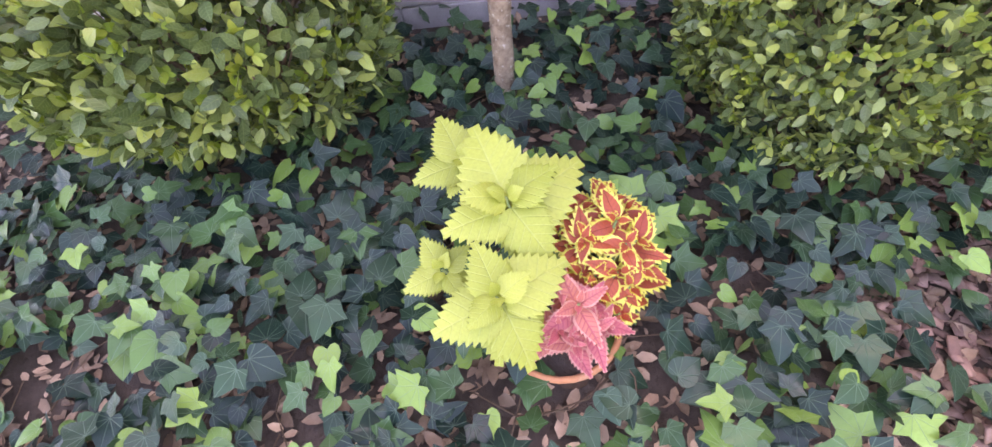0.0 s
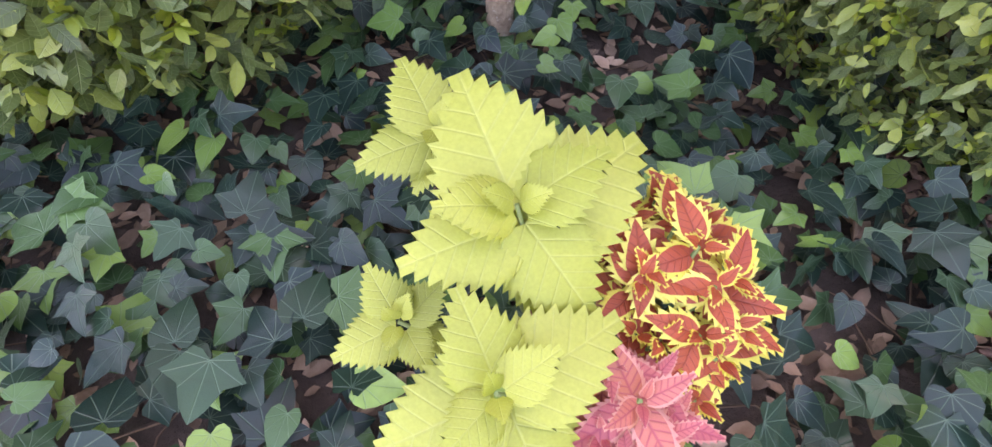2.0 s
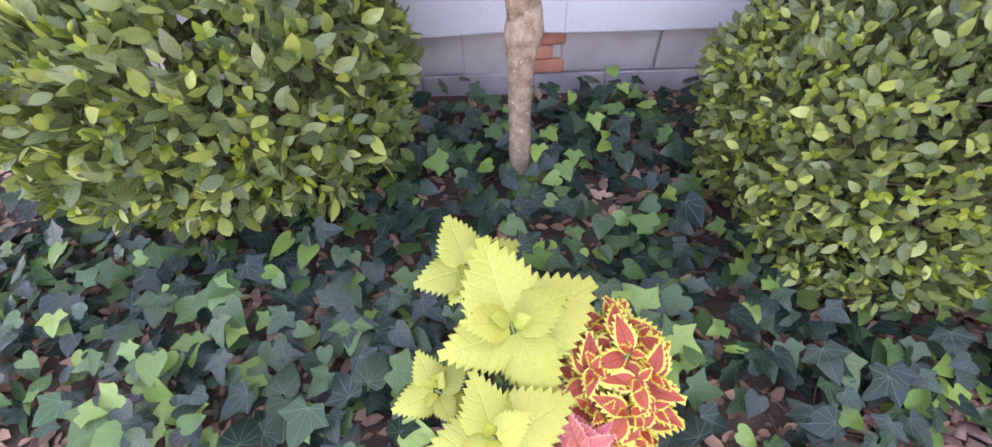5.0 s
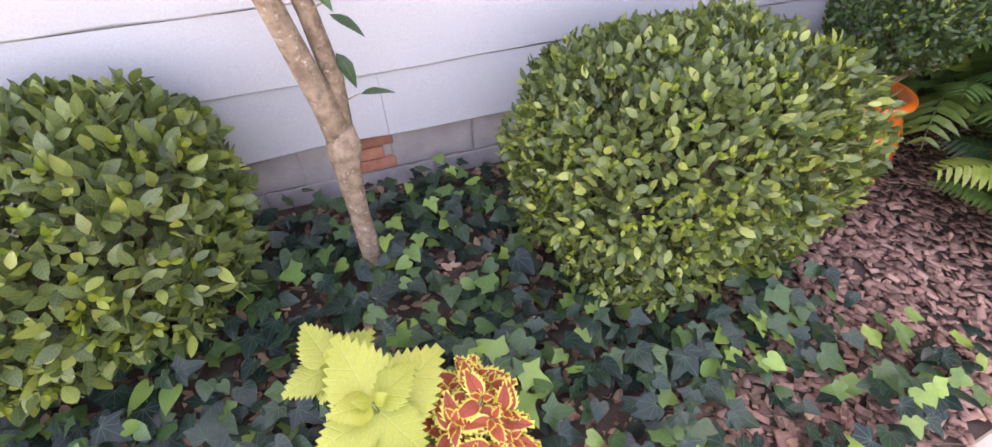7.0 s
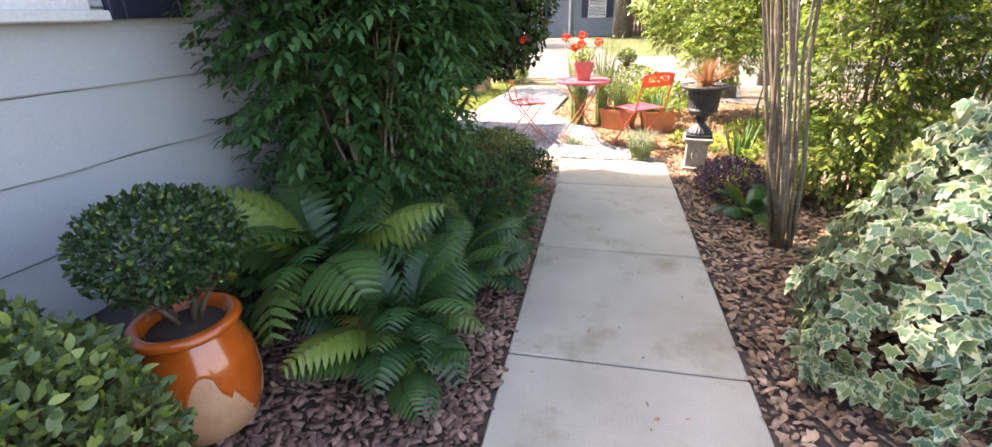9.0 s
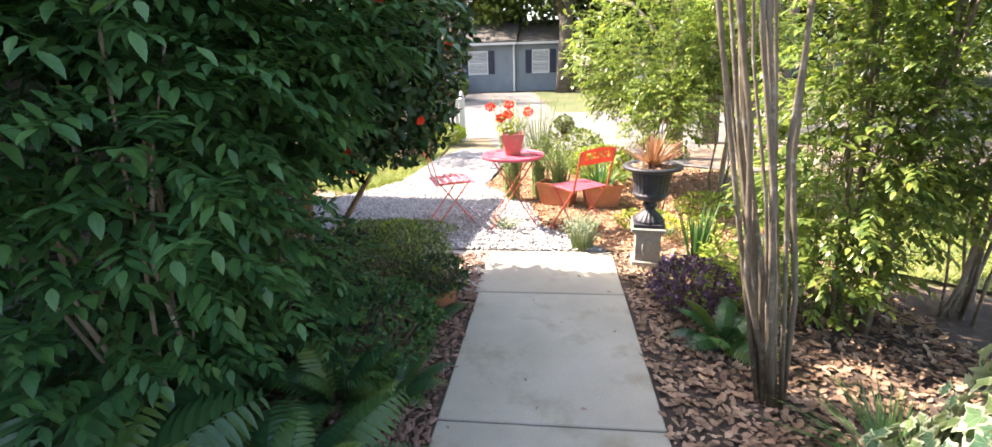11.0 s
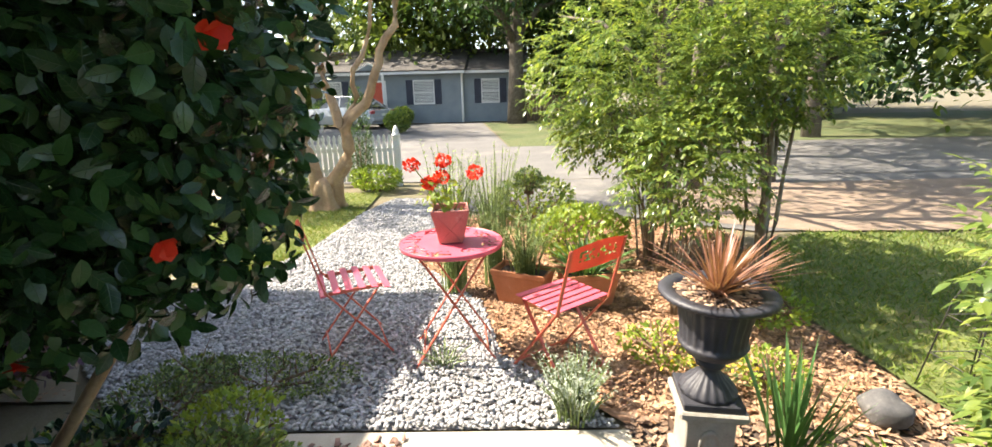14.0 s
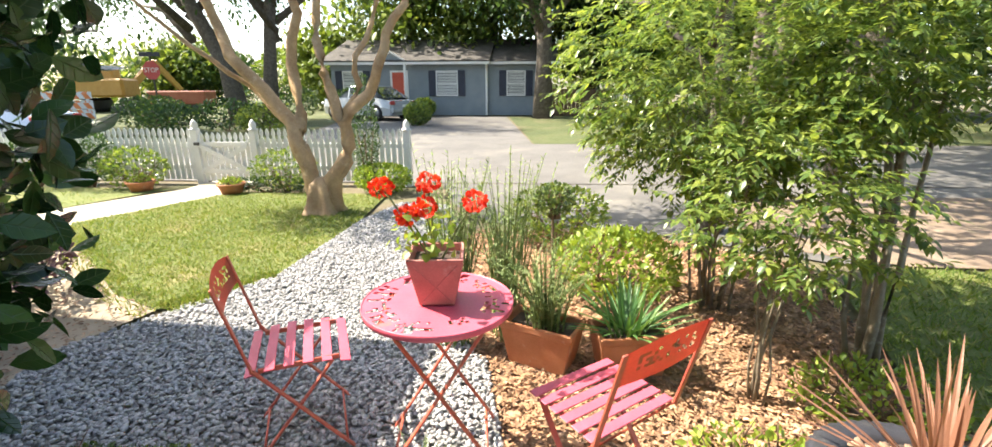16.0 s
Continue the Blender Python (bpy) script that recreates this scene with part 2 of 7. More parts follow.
PETALYEL = leaf_material("yellow_petal", [(0.75, 0.55, 0.03), (0.85, 0.68, 0.10)], 0.3, 0.6)

IVY = leaf_material("ivy_leaf", [(0.006, 0.022, 0.018), (0.014, 0.042, 0.028), (0.010, 0.030, 0.024), (0.022, 0.062, 0.030), (0.05, 0.125, 0.038), (0.009, 0.026, 0.026), (0.085, 0.19, 0.05), (0.24, 0.38, 0.08)], 0.10, 0.30, ((0.15, 0.24, 0.16), "palm", 0, 0.016, 0.4), spec=0.35)
IVY_ONE = leaf_material("ivy_leaf_single", [(0.006, 0.022, 0.018), (0.014, 0.042, 0.028), (0.010, 0.030, 0.024), (0.022, 0.062, 0.030), (0.05, 0.125, 0.038), (0.009, 0.026, 0.026), (0.085, 0.19, 0.05), (0.24, 0.38, 0.08)], 0.10, 0.30, ((0.15, 0.24, 0.16), "palm", 0, 0.014, 0.4), objrand=True, spec=0.35)
PRIVET = leaf_material("hedge_leaf", [(0.055, 0.095, 0.038), (0.125, 0.185, 0.065), (0.09, 0.145, 0.05), (0.21, 0.28, 0.085), (0.38, 0.46, 0.12)], 0.28, 0.30, ((0.30, 0.38, 0.18), "pinnate", 6, 0.02, 0.35))
BOXLEAF = leaf_material("topiary_leaf", [(0.02, 0.06, 0.018), (0.035, 0.085, 0.025), (0.05, 0.11, 0.03)], 0.25, 0.4)
NANDINA = leaf_material("nandina_leaf", [(0.075, 0.135, 0.042), (0.12, 0.195, 0.05), (0.19, 0.265, 0.065), (0.33, 0.39, 0.09), (0.14, 0.22, 0.06)], 0.5, 0.30)
# Deeper green copy of the nandina leaf, with shade put into its colour.
NANDARK = leaf_material("nandina_leaf_painted_shade", [(0.035, 0.12, 0.042), (0.055, 0.16, 0.048), (0.09, 0.215, 0.06), (0.042, 0.135, 0.055)], 0.35, 0.32, ((0.10, 0.19, 0.08), "pinnate", 5, 0.02, 0.4))
CAMELLIA = leaf_material("camellia_leaf", [(0.012, 0.04, 0.014), (0.020, 0.06, 0.02), (0.034, 0.09, 0.027), (0.062, 0.14, 0.038)], 0.16, 0.27, ((0.07, 0.13, 0.05), "pinnate", 5, 0.02, 0.4))
FERN = leaf_material("fern_leaf", [(0.022, 0.072, 0.028), (0.044, 0.12, 0.04), (0.095, 0.195, 0.05), (0.032, 0.096, 0.037), (0.066, 0.155, 0.046), (0.24, 0.33, 0.065)], 0.3, 0.30, objrand=True)
FERNYEL = leaf_material("yellowing_fern_leaf", [(0.22, 0.26, 0.05), (0.30, 0.31, 0.07)], 0.3, 0.5)
VARIEG = leaf_material("variegated_ivy_leaf", [(0.06, 0.15, 0.08), (0.10, 0.21, 0.11), (0.16, 0.27, 0.11), (0.28, 0.36, 0.12)], 0.2, 0.36, ((0.32, 0.42, 0.26), "palm", 0, 0.02, 0.5))
CREAM = leaf_material("cream_leaf_margin", [(0.50, 0.55, 0.36), (0.62, 0.66, 0.46)], 0.25, 0.45)
CHARTREUSE = leaf_material("chartreuse_leaf", [(0.16, 0.26, 0.04), (0.26, 0.36, 0.05), (0.36, 0.42, 0.07)], 0.4, 0.45)
PLUM = leaf_material("plum_leaf", [(0.07, 0.03, 0.06), (0.12, 0.06, 0.11), (0.17, 0.10, 0.15)], 0.2, 0.45)
ROSEMARY = leaf_material("rosemary_leaf", [(0.17, 0.24, 0.09), (0.25, 0.33, 0.13), (0.34, 0.42, 0.17)], 0.3, 0.55)
SILVER = leaf_material("silver_leaf", [(0.26, 0.31, 0.24), (0.36, 0.41, 0.32), (0.44, 0.48, 0.38)], 0.2, 0.65)
GRASS = leaf_material("grass_blade", [(0.10, 0.165, 0.03), (0.16, 0.24, 0.04), (0.24, 0.29, 0.06), (0.34, 0.30, 0.12)], 0.4, 0.6)
SWORD = leaf_material("sword_leaf", [(0.06, 0.15, 0.05), (0.10, 0.22, 0.06), (0.16, 0.27, 0.08)], 0.3, 0.45)
CORDY = leaf_material("bronze_sword_leaf", [(0.26, 0.10, 0.07), (0.38, 0.20, 0.13), (0.46, 0.30, 0.20)], 0.3, 0.4)
TREELEAF = leaf_material("tree_leaf", [(0.08, 0.12, 0.03), (0.13, 0.19, 0.04), (0.21, 0.28, 0.06), (0.30, 0.35, 0.08)], 0.45, 0.5)
OAKLEAF = leaf_material("oak_leaf", [(0.03, 0.07, 0.022), (0.055, 0.11, 0.035), (0.09, 0.16, 0.045)], 0.35, 0.5)
LIME = leaf_material("lime_coleus_leaf", [(0.33, 0.38, 0.055), (0.42, 0.46, 0.08), (0.37, 0.42, 0.075)], 0.25, 0.5, ((0.54, 0.58, 0.22), "pinnate", 6, 0.02, 0.22), objrand=True, patch=25)
RUST = leaf_material("rust_coleus_leaf", [(0.36, 0.05, 0.018), (0.48, 0.085, 0.03), (0.42, 0.07, 0.022)], 0.2, 0.45, ((0.22, 0.03, 0.02), "pinnate", 6, 0.03, 0.6), objrand=True)
GOLDEDGE = leaf_material("gold_coleus_edge", [(0.70, 0.62, 0.08), (0.78, 0.72, 0.16)], 0.25, 0.5, objrand=True)
ROSE = leaf_material("rose_coleus_leaf", [(0.50, 0.10, 0.11), (0.62, 0.16, 0.17), (0.55, 0.17, 0.11)], 0.25, 0.5, ((0.34, 0.04, 0.08), "pinnate", 7, 0.035, 0.7), objrand=True, patch=90)
ROSEEDGE = leaf_material("rose_coleus_edge", [(0.62, 0.24, 0.20), (0.66, 0.30, 0.24)], 0.25, 0.5, objrand=True)

gm, gnt, gb = nodes_of("window_glass")
gb.inputs["Base Color"].default_value, gb.inputs["Roughness"].default_value, gb.inputs["Metallic"].default_value = (0.05, 0.06, 0.07, 1), 0.06, 0.0
gb.inputs["Coat Weight"].default_value = 1.0
GLASS = gm


def glaze_material():
    """Orange glaze that ends in long drips over bare clay."""
    m, nt, b = nodes_of("dripped_orange_glaze")
    n = noise_tex(nt, 20, 5)
    col = ramp(nt, n.outputs["Fac"], [(0.3, (0.52, 0.085, 0.01)), (0.7, (0.62, 0.13, 0.016))])
    link(nt, col, b.inputs["Base Color"])
    b.inputs["Roughness"].default_value, b.inputs["Coat Weight"].default_value = 0.18, 0.8
    bump(nt, b, n.outputs["Fac"], 0.1, 0.003)
    return m


GLAZE = glaze_material()

# ---- shape helpers ----
rng = np.random.default_rng(7)


def part(name, bm, material, parent=None, label=""):
    """One mesh object out of a bmesh, under a thing or a part."""
    me = bpy.data.meshes.new(name)
    bm.to_mesh(me)
    bm.free()
    return part_mesh(name, me, material, parent, label)


def part_mesh(name, me, material, parent=None, label="", m=None):
    for x in (material if isinstance(material, (list, tuple)) else [material]):
        if not me.materials or x.name not in [y.name for y in me.materials]:
            me.materials.append(x)
    ob = new(name, me)
    if parent:
        ob.parent = parent
    if m is not None:
        ob.matrix_basis = m
    return tagged(ob, label)


def thing(name, label, category, at=(0, 0, 0), rz=0.0, group="", kind="", s=1.0):
    ob = new(name)
    ob.empty_display_size = 0.1
    ob.matrix_basis = pose(*at, 0, 0, rz) @ Matrix.Scale(s, 4)
    return tagged(ob, label, category, group, kind)


def box(bm, lo, hi, bevel=0.0, m=None):
    c = [(a + b) / 2 for a, b in zip(lo, hi)]
    s = [b - a for a, b in zip(lo, hi)]
    r = bmesh.ops.create_cube(bm, size=1, matrix=Matrix.Translation(c) @ Matrix.Diagonal((*s, 1)))
    if bevel:
        es = list({e for v in r["verts"] for e in v.link_edges})
        g = bmesh.ops.bevel(bm, geom=es, offset=bevel, segments=1, affect="EDGES")
        vs = list({v for f in g["faces"] for v in f.verts} | {v for v in r["verts"] if v.is_valid})
    else:
        vs = r["verts"]
    if m is not None:
        bmesh.ops.transform(bm, matrix=m, verts=vs)
    return bm


def boxed(lo, hi, bevel=0.0, m=None):
    return box(bmesh.new(), lo, hi, bevel, m)


def tube(bm, pts, radii, seg=7, cap=True):
    """A tapered tube along a line of points."""
    pts = [Vector(p) for p in pts]
    rings = []
    for i, p in enumerate(pts):
        d = (pts[min(i + 1, len(pts) - 1)] - pts[max(i - 1, 0)]).normalized()
        a = d.cross(Vector((0, 0, 1)) if abs(d.z) < 0.95 else Vector((1, 0, 0))).normalized()
        b = d.cross(a)
        r = radii[i] if hasattr(radii, "__len__") else radii
        rings.append([bm.verts.new(p + r * (math.cos(2 * math.pi * k / seg) * a + math.sin(2 * math.pi * k / seg) * b)) for k in range(seg)])
    for u, v in zip(rings, rings[1:]):
        for k in range(seg):
            bm.faces.new((u[k], u[(k + 1) % seg], v[(k + 1) % seg], v[k])).smooth = True
    if cap:
        bm.faces.new(rings[0][::-1])
        bm.faces.new(rings[-1])
    return bm


def lathe(bm, profile, seg=28, flute=0.0, flutes=0, zlo=0, zhi=0, caps=True):
    """A turned shape; between zlo and zhi it may be fluted."""
    rings = []
    for r, z in profile:
        ring = []
        for k in range(seg):
            a = 2 * math.pi * k / seg
            rr = r * (1 + (flute * math.cos(flutes * a) if flutes and zlo <= z <= zhi else 0))
            ring.append(bm.verts.new((rr * math.cos(a), rr * math.sin(a), z)))
        rings.append(ring)
    for u, v in zip(rings, rings[1:]):
        for k in range(seg):
            bm.faces.new((u[k], u[(k + 1) % seg], v[(k + 1) % seg], v[k])).smooth = True
    if caps:
        bm.faces.new(rings[0][::-1])
        bm.faces.new(rings[-1])
    return bm


# leaf outlines: (across, along), tip up, length 1
def outline(points, fold=0.12, droop=0.15, cup=0.0):
    """A leaf of two folded halves from the right half of its outline; base at the origin, lying along y."""
    v, f = [], []
    ridge = points[0][1]
    for x, y in points:
        ridge = max(ridge, y)
        v.append((0.0, ridge, -droop * ridge * ridge))
    n = len(points)
    for s in (1, -1):
        o = len(v)
        for x, y in points:
            v.append((s * x, y, fold * abs(x) - cup * x * x - droop * y * y))
        for i in range(n - 1):
            q = [i, o + i, o + i + 1, i + 1]
            if points[i][0] == 0 or v[i][1] == v[i + 1][1]:
                q = [i, o + i + 1, i + 1] if points[i][0] == 0 else [i + 1, o + i, o + i + 1]
            elif points[i + 1][0] == 0:
                q = [i, o + i, i + 1]
            if points[i][0] == 0 and v[i][1] == v[i + 1][1]:
                continue
            f.append(q if s > 0 else q[::-1])
    return np.array(v), f


OVAL = outline([(0, 0), (0.15, 0.16), (0.25, 0.40), (0.23, 0.64), (0.12, 0.86), (0, 1)], 0.25, 0.15, 0.3)
LANCE = outline([(0, 0), (0.12, 0.2), (0.16, 0.42), (0.10, 0.72), (0, 1)], 0.25, 0.25)
PINNA = outline([(0.05, 0), (0.13, 0.12), (0.13, 0.45), (0.07, 0.78), (0, 1)], 0.15, 0.22)
IVYSHAPE = outline([(0, 0.02), (0.15, -0.12), (0.29, -0.15), (0.37, -0.02), (0.46, 0.12), (0.62, 0.27), (0.48, 0.34), (0.32, 0.42), (0.27, 0.56), (0.19, 0.74), (0.09, 0.89), (0, 1)], 0.30, 0.18, 0.35)
IVYHEART = outline([(0, 0.02), (0.13, -0.11), (0.29, -0.13), (0.42, 0.0), (0.47, 0.20), (0.40, 0.42), (0.28, 0.64), (0.13, 0.85), (0, 1)], 0.32, 0.2, 0.35)
MAPLE = outline([(0, 0.02), (0.14, -0.13), (0.25, -0.13), (0.31, 0.02), (0.46, 0.13), (0.64, 0.27), (0.46, 0.33), (0.31, 0.38), (0.22, 0.54), (0.17, 0.74), (0.08, 0.9), (0, 1)], 0.25, 0.2, 0.3)


def unit(a):
    return a / np.maximum(1e-9, np.linalg.norm(a, axis=-1, keepdims=True))


def leaves(name, shape, pos, along, size, parent, material, up=None, width=1.0, label="", kind=""):
    """Many leaves in one mesh: each at pos, pointing along, its face towards up."""
    v, f = shape
    n = len(pos)
    y = unit(np.asarray(along, float))
    u = np.asarray(up, float) if up is not None else np.tile((0.0, 0.0, 1.0), (n, 1))
    x = np.cross(y, u + 1e-4)
    x = unit(x)
    z = np.cross(x, y)
    size = np.broadcast_to(np.asarray(size, float), (n,))
    co = (np.asarray(pos)[:, None, :] + size[:, None, None] * (v[None, :, 0:1] * width * x[:, None, :] + v[None, :, 1:2] * y[:, None, :] + v[None, :, 2:3] * z[:, None, :])).reshape(-1, 3)
    me = bpy.data.meshes.new(name)
    nv = len(v)
    lens = np.tile([len(q) for q in f], n)
    flat = np.concatenate([np.array(q) for q in f])
    loops = (flat[None, :] + (np.arange(n) * nv)[:, None]).ravel()
    me.vertices.add(len(co))
    me.vertices.foreach_set("co", co.astype(np.float32).ravel())
    me.loops.add(len(loops))
    me.loops.foreach_set("vertex_index", loops.astype(np.int32))
    me.polygons.add(len(lens))
    me.polygons.foreach_set("loop_start", np.concatenate([[0], np.cumsum(lens)[:-1]]).astype(np.int32))
    me.polygons.foreach_set("loop_total", lens.astype(np.int32))
    me.uv_layers.new(name="leaf").data.foreach_set("uv", np.tile(v[flat][:, :2], (n, 1)).astype(np.float32).ravel())
    me.update(calc_edges=True)
    ob = part_mesh(name, me, material, parent, label)
    return tagged(ob, kind=kind) if kind else ob


def leaf_uv(me):
    """The flat outline of a leaf as its map."""
    uv = me.uv_layers.new(name="leaf").data
    for lp in me.loops:
        uv[lp.index].uv = me.vertices[lp.vertex_index].co[:2]


def rand_dirs(n):
    return unit(rng.normal(size=(n, 3)))


def lumpy(d, freq=3.0, amp=0.15, seed=0.0):
    return np.array([1 + amp * noise.noise(Vector(q) * freq + Vector((seed, seed, seed))) for q in d])


def shell(n, centre, radii, depth=0.3, square=2.0, amp=0.12, freq=3.0, seed=0.0, zmin=None):
    """Points in the outer layer of a rounded, uneven body, and the way out."""
    d = rand_dirs(n)
    r = 1 / (np.sum(np.abs(d) ** square, axis=1) ** (1 / square))
    r = r * lumpy(d, freq, amp, seed) * (1 - depth * rng.random(n) ** 2)
    p = d * r[:, None] * np.array(radii)
    if zmin is not None:
        keep = p[:, 2] > zmin
        p, d = p[keep], d[keep]
    return p + np.array(centre), d


def blades(name, n, length, width, spread, parent, material, base=0.05, arch=0.6, at=(0, 0, 0), seg=4, up=1.0, single=False):
    """Sword-like leaves out of one root."""
    bm = bmesh.new()
    for _ in range(n):
        a = rng.random() * 2 * math.pi
        lean = spread * rng.random() ** 0.7
        L = length * (0.6 + 0.4 * rng.random())
        d = Vector((math.cos(a), math.sin(a), 0))
        s = Vector((-math.sin(a), math.cos(a), 0))
        p = Vector(at) + d * base * rng.random()
        prev = None
        for k in range(seg + 1):
            u = k / seg
            q = p + d * (L * math.sin(lean) * (u + arch * u * u * math.sin(lean))) + Vector((0, 0, up * L * (math.cos(lean) * u - arch * 0.5 * math.sin(lean) * u * u)))
            w = width * (1 - u) ** 0.6 * (0.7 + 0.6 * min(u * 4, 1)) / 2
            if k == seg:
                cur = (bm.verts.new(q),)
            else:
                cur = (bm.verts.new(q - s * w), bm.verts.new(q + Vector((0, 0, -w * 0.4))), bm.verts.new(q + s * w))
            if prev:
                if len(cur) == 3:
                    bm.faces.new((prev[0], prev[1], cur[1], cur[0]))
                    bm.faces.new((prev[1], prev[2], cur[2], cur[1]))
                else:
                    bm.faces.new((prev[0], prev[1], cur[0]))
                    bm.faces.new((prev[1], prev[2], cur[0]))
            prev = cur
        if single:
            part(name, bm, material, parent)
            bm = bmesh.new()
    if single:
        bm.free()
        return parent
    return part(name, bm, material, parent)


# ---- ground ----
def fall(x):
    """The street and the house beyond it lie a little higher than the garden."""
    return 0.0094 * min(max(x - 11, 0), 18.5)


def sheet(name, poly, z, material, label, category, kind="structure", fine=1.0):
    """A flat patch of ground that follows the fall of the land."""
    bm = bmesh.new()
    f = bm.faces.new([bm.verts.new((x, y, 0)) for x, y in poly])
    if f.normal.z < 0:
        f.normal_flip()
    xs = [p[0] for p in poly]
    for x in (11.0, 29.5):
        if min(xs) < x < max(xs):
            bmesh.ops.bisect_plane(bm, geom=bm.verts[:] + bm.edges[:] + bm.faces[:], plane_co=(x, 0, 0), plane_no=(1, 0, 0))
    for v in bm.verts:
        v.co.z = fall(v.co.x) + z
    bm.normal_update()
    for f in bm.faces:
        if f.normal.z < 0:
            f.normal_flip()
    return tagged(part(name, bm, material), label, category, kind=kind)


def inside(p, poly):
    n, c = len(poly), False
    for i in range(n):
        (x1, y1), (x2, y2) = poly[i], poly[i - 1]
        if (y1 > p[1]) != (y2 > p[1]) and p[0] < (x2 - x1) * (p[1] - y1) / (y2 - y1) + x1:
            c = not c
    return c


def scatter(n, poly):
    xs, ys = [p[0] for p in poly], [p[1] for p in poly]
    out = []
    while len(out) < n:
        p = (min(xs) + rng.random() * (max(xs) - min(xs)), min(ys) + rng.random() * (max(ys) - min(ys)))
        if inside(p, poly):
            out.append(p)
    return np.array(out)


bm = bmesh.new()
for a, b in ((-300, 11.0), (11.0, 29.5), (29.5, 600)):
    bm.faces.new([bm.verts.new((x, y, fall(x) - 0.03)) for x, y in ((a, -400), (b, -400), (b, 400), (a, 400))])
bmesh.ops.remove_doubles(bm, verts=bm.verts[:], dist=0.001)
tagged(part("ground", bm, EARTH), "dry brown earth with thin grass", "ground", kind="structure")

LEFTBED = [(-4, 0.46), (6.30, 0.46), (6.30, 1.2), (6.0, 1.9), (4.8, 3.1), (4.6, 2.2), (-4, 2.9)]
RIGHTBED = [(-4, -0.57), (-4, -4.2), (4.6, -4.2), (6.2, -2.1), (7.62, -2.04), (9.45, -2.51), (10.42, -1.09), (10.42, 0.51), (8.69, 0.83), (7.77, 0.19), (7.00, 0.04), (6.45, -0.55)]
GRAVEL = [(6.33, -0.52), (6.33, 1.9), (7.00, 2.66), (7.72, 2.82), (8.31, 2.48), (8.96, 2.06), (10.74, 1.93), (11.65, 1.68), (11.55, 1.02), (10.42, 0.71), (8.69, 0.83), (7.77, 0.19), (7.00, 0.04), (6.70, -0.27)]
LAWN_L = [(8.31, 2.62), (8.96, 2.08), (10.74, 1.95), (12.15, 2.03), (12.15, 4.38), (10.42, 5.31), (9.85, 4.8), (9.3, 4.05), (8.55, 3.15)]
LAWN_FAR = [(8.25, 7.37), (11.25, 6.07), (12.35, 5.49), (12.45, 12.14), (8.25, 12.07)]
LAWN_R = [(6.3, -2.15), (7.62, -2.06), (9.02, -2.51), (9.45, -3.31), (9.12, -6.91), (6.0, -7), (4.7, -4.3)]
sheet("bed_soil", LEFTBED, -0.012, SOIL, "dark bare soil under ivy beside the house", "soil")
sheet("bed_soil", RIGHTBED, -0.012, SOIL, "mulched brown garden soil beside the walkway", "soil")
sheet("gravel_bed", GRAVEL, -0.006, GRIT, "grey gravel bed under a patio", "gravel")
sheet("lawn", LAWN_L, 0.0, LAWN, "sunny patchy green and yellow lawn", "lawn")
sheet("lawn", LAWN_FAR, 0.0, LAWN, "sunlit lawn beyond the garden path", "lawn")
sheet("lawn", LAWN_R, 0.0, LAWN, "bright green lawn in sun and shade", "lawn")
SANDY = [(6.6, 2.35), (7.00, 2.66), (7.72, 2.82), (8.31, 2.62), (8.55, 3.15), (9.3, 4.05), (9.85, 4.8), (9.5, 5.02), (8.8, 4.3), (8.1, 3.5), (7.5, 3.2), (6.6, 3.2)]
sheet("sandy_path", SANDY, -0.008, SAND, "worn sandy path at the lawn's edge", "path")
FARBED = [(7.5, 3.22), (8.1, 3.52), (8.8, 4.32), (9.5, 5.04), (9.3, 5.9), (7.6, 6.5)]
sheet("bed_soil", FARBED, -0.012, SOIL, "dark bed of low plants beyond the sandy path", "soil")
sheet("apron", [(9.56, -2.81), (10.53, -1.19), (10.74, 0.41), (11.65, 0.98), (13.00, 1.35), (13.00, -15.85), (9.56, -15.91)], -0.010, ROAD, "dusty grey parking apron beside the road", "driveway")
sheet("bare_soil", [(9.51, -3.41), (10.10, -2.20), (11.45, -2.48), (12.25, -3.46), (12.45, -11.86), (9.18, -11.91)], -0.006, DIRT, "bare brown dirt under the trees by the lawn", "soil")
sheet("bed_mulch", [(6.36, -0.56), (6.32, -2.0), (7.56, -1.99), (9.34, -2.41), (10.32, -1.10), (10.32, 0.45), (8.69, 0.78), (7.74, 0.15), (7.00, 0.00)], -0.009, MULCH, "orange-brown bark mulch ground in sun", "mulch")
sheet("road", [(13.05, -90), (13.05, 90), (18.25, 90), (18.25, -90)], -0.010, ROAD, "sun-bleached grey asphalt street", "road")
sheet("driveway", [(18.27, -0.17), (18.27, 6.83), (28.85, 8.40), (28.85, 1.00)], -0.010, ROAD, "grey asphalt drive in dappled shade", "driveway")
# Both verges carry their shade in the material's colour.
sheet("verge", [(18.27, -39.77), (18.27, -0.22), (29.15, 0.91), (29.15, -39.59)], -0.008, VERGE, "grass verge before the grey house, coloured dark for shade", "lawn")
sheet("verge", [(18.27, 6.9), (28.9, 8.6), (60, 8.6), (60, 60), (18.27, 60)], -0.008, VERGE, "rough grass beyond the street, coloured dark for shade", "lawn")
sheet("garden_path", [(10.48, 5.23), (12.15, 4.41), (13.00, 4.35), (13.00, 5.25), (12.40, 5.29), (11.25, 6.02), (8.04, 7.37), (7.41, 6.66)], -0.002, CONCRETE, "pale concrete path to the picket gate", "path")

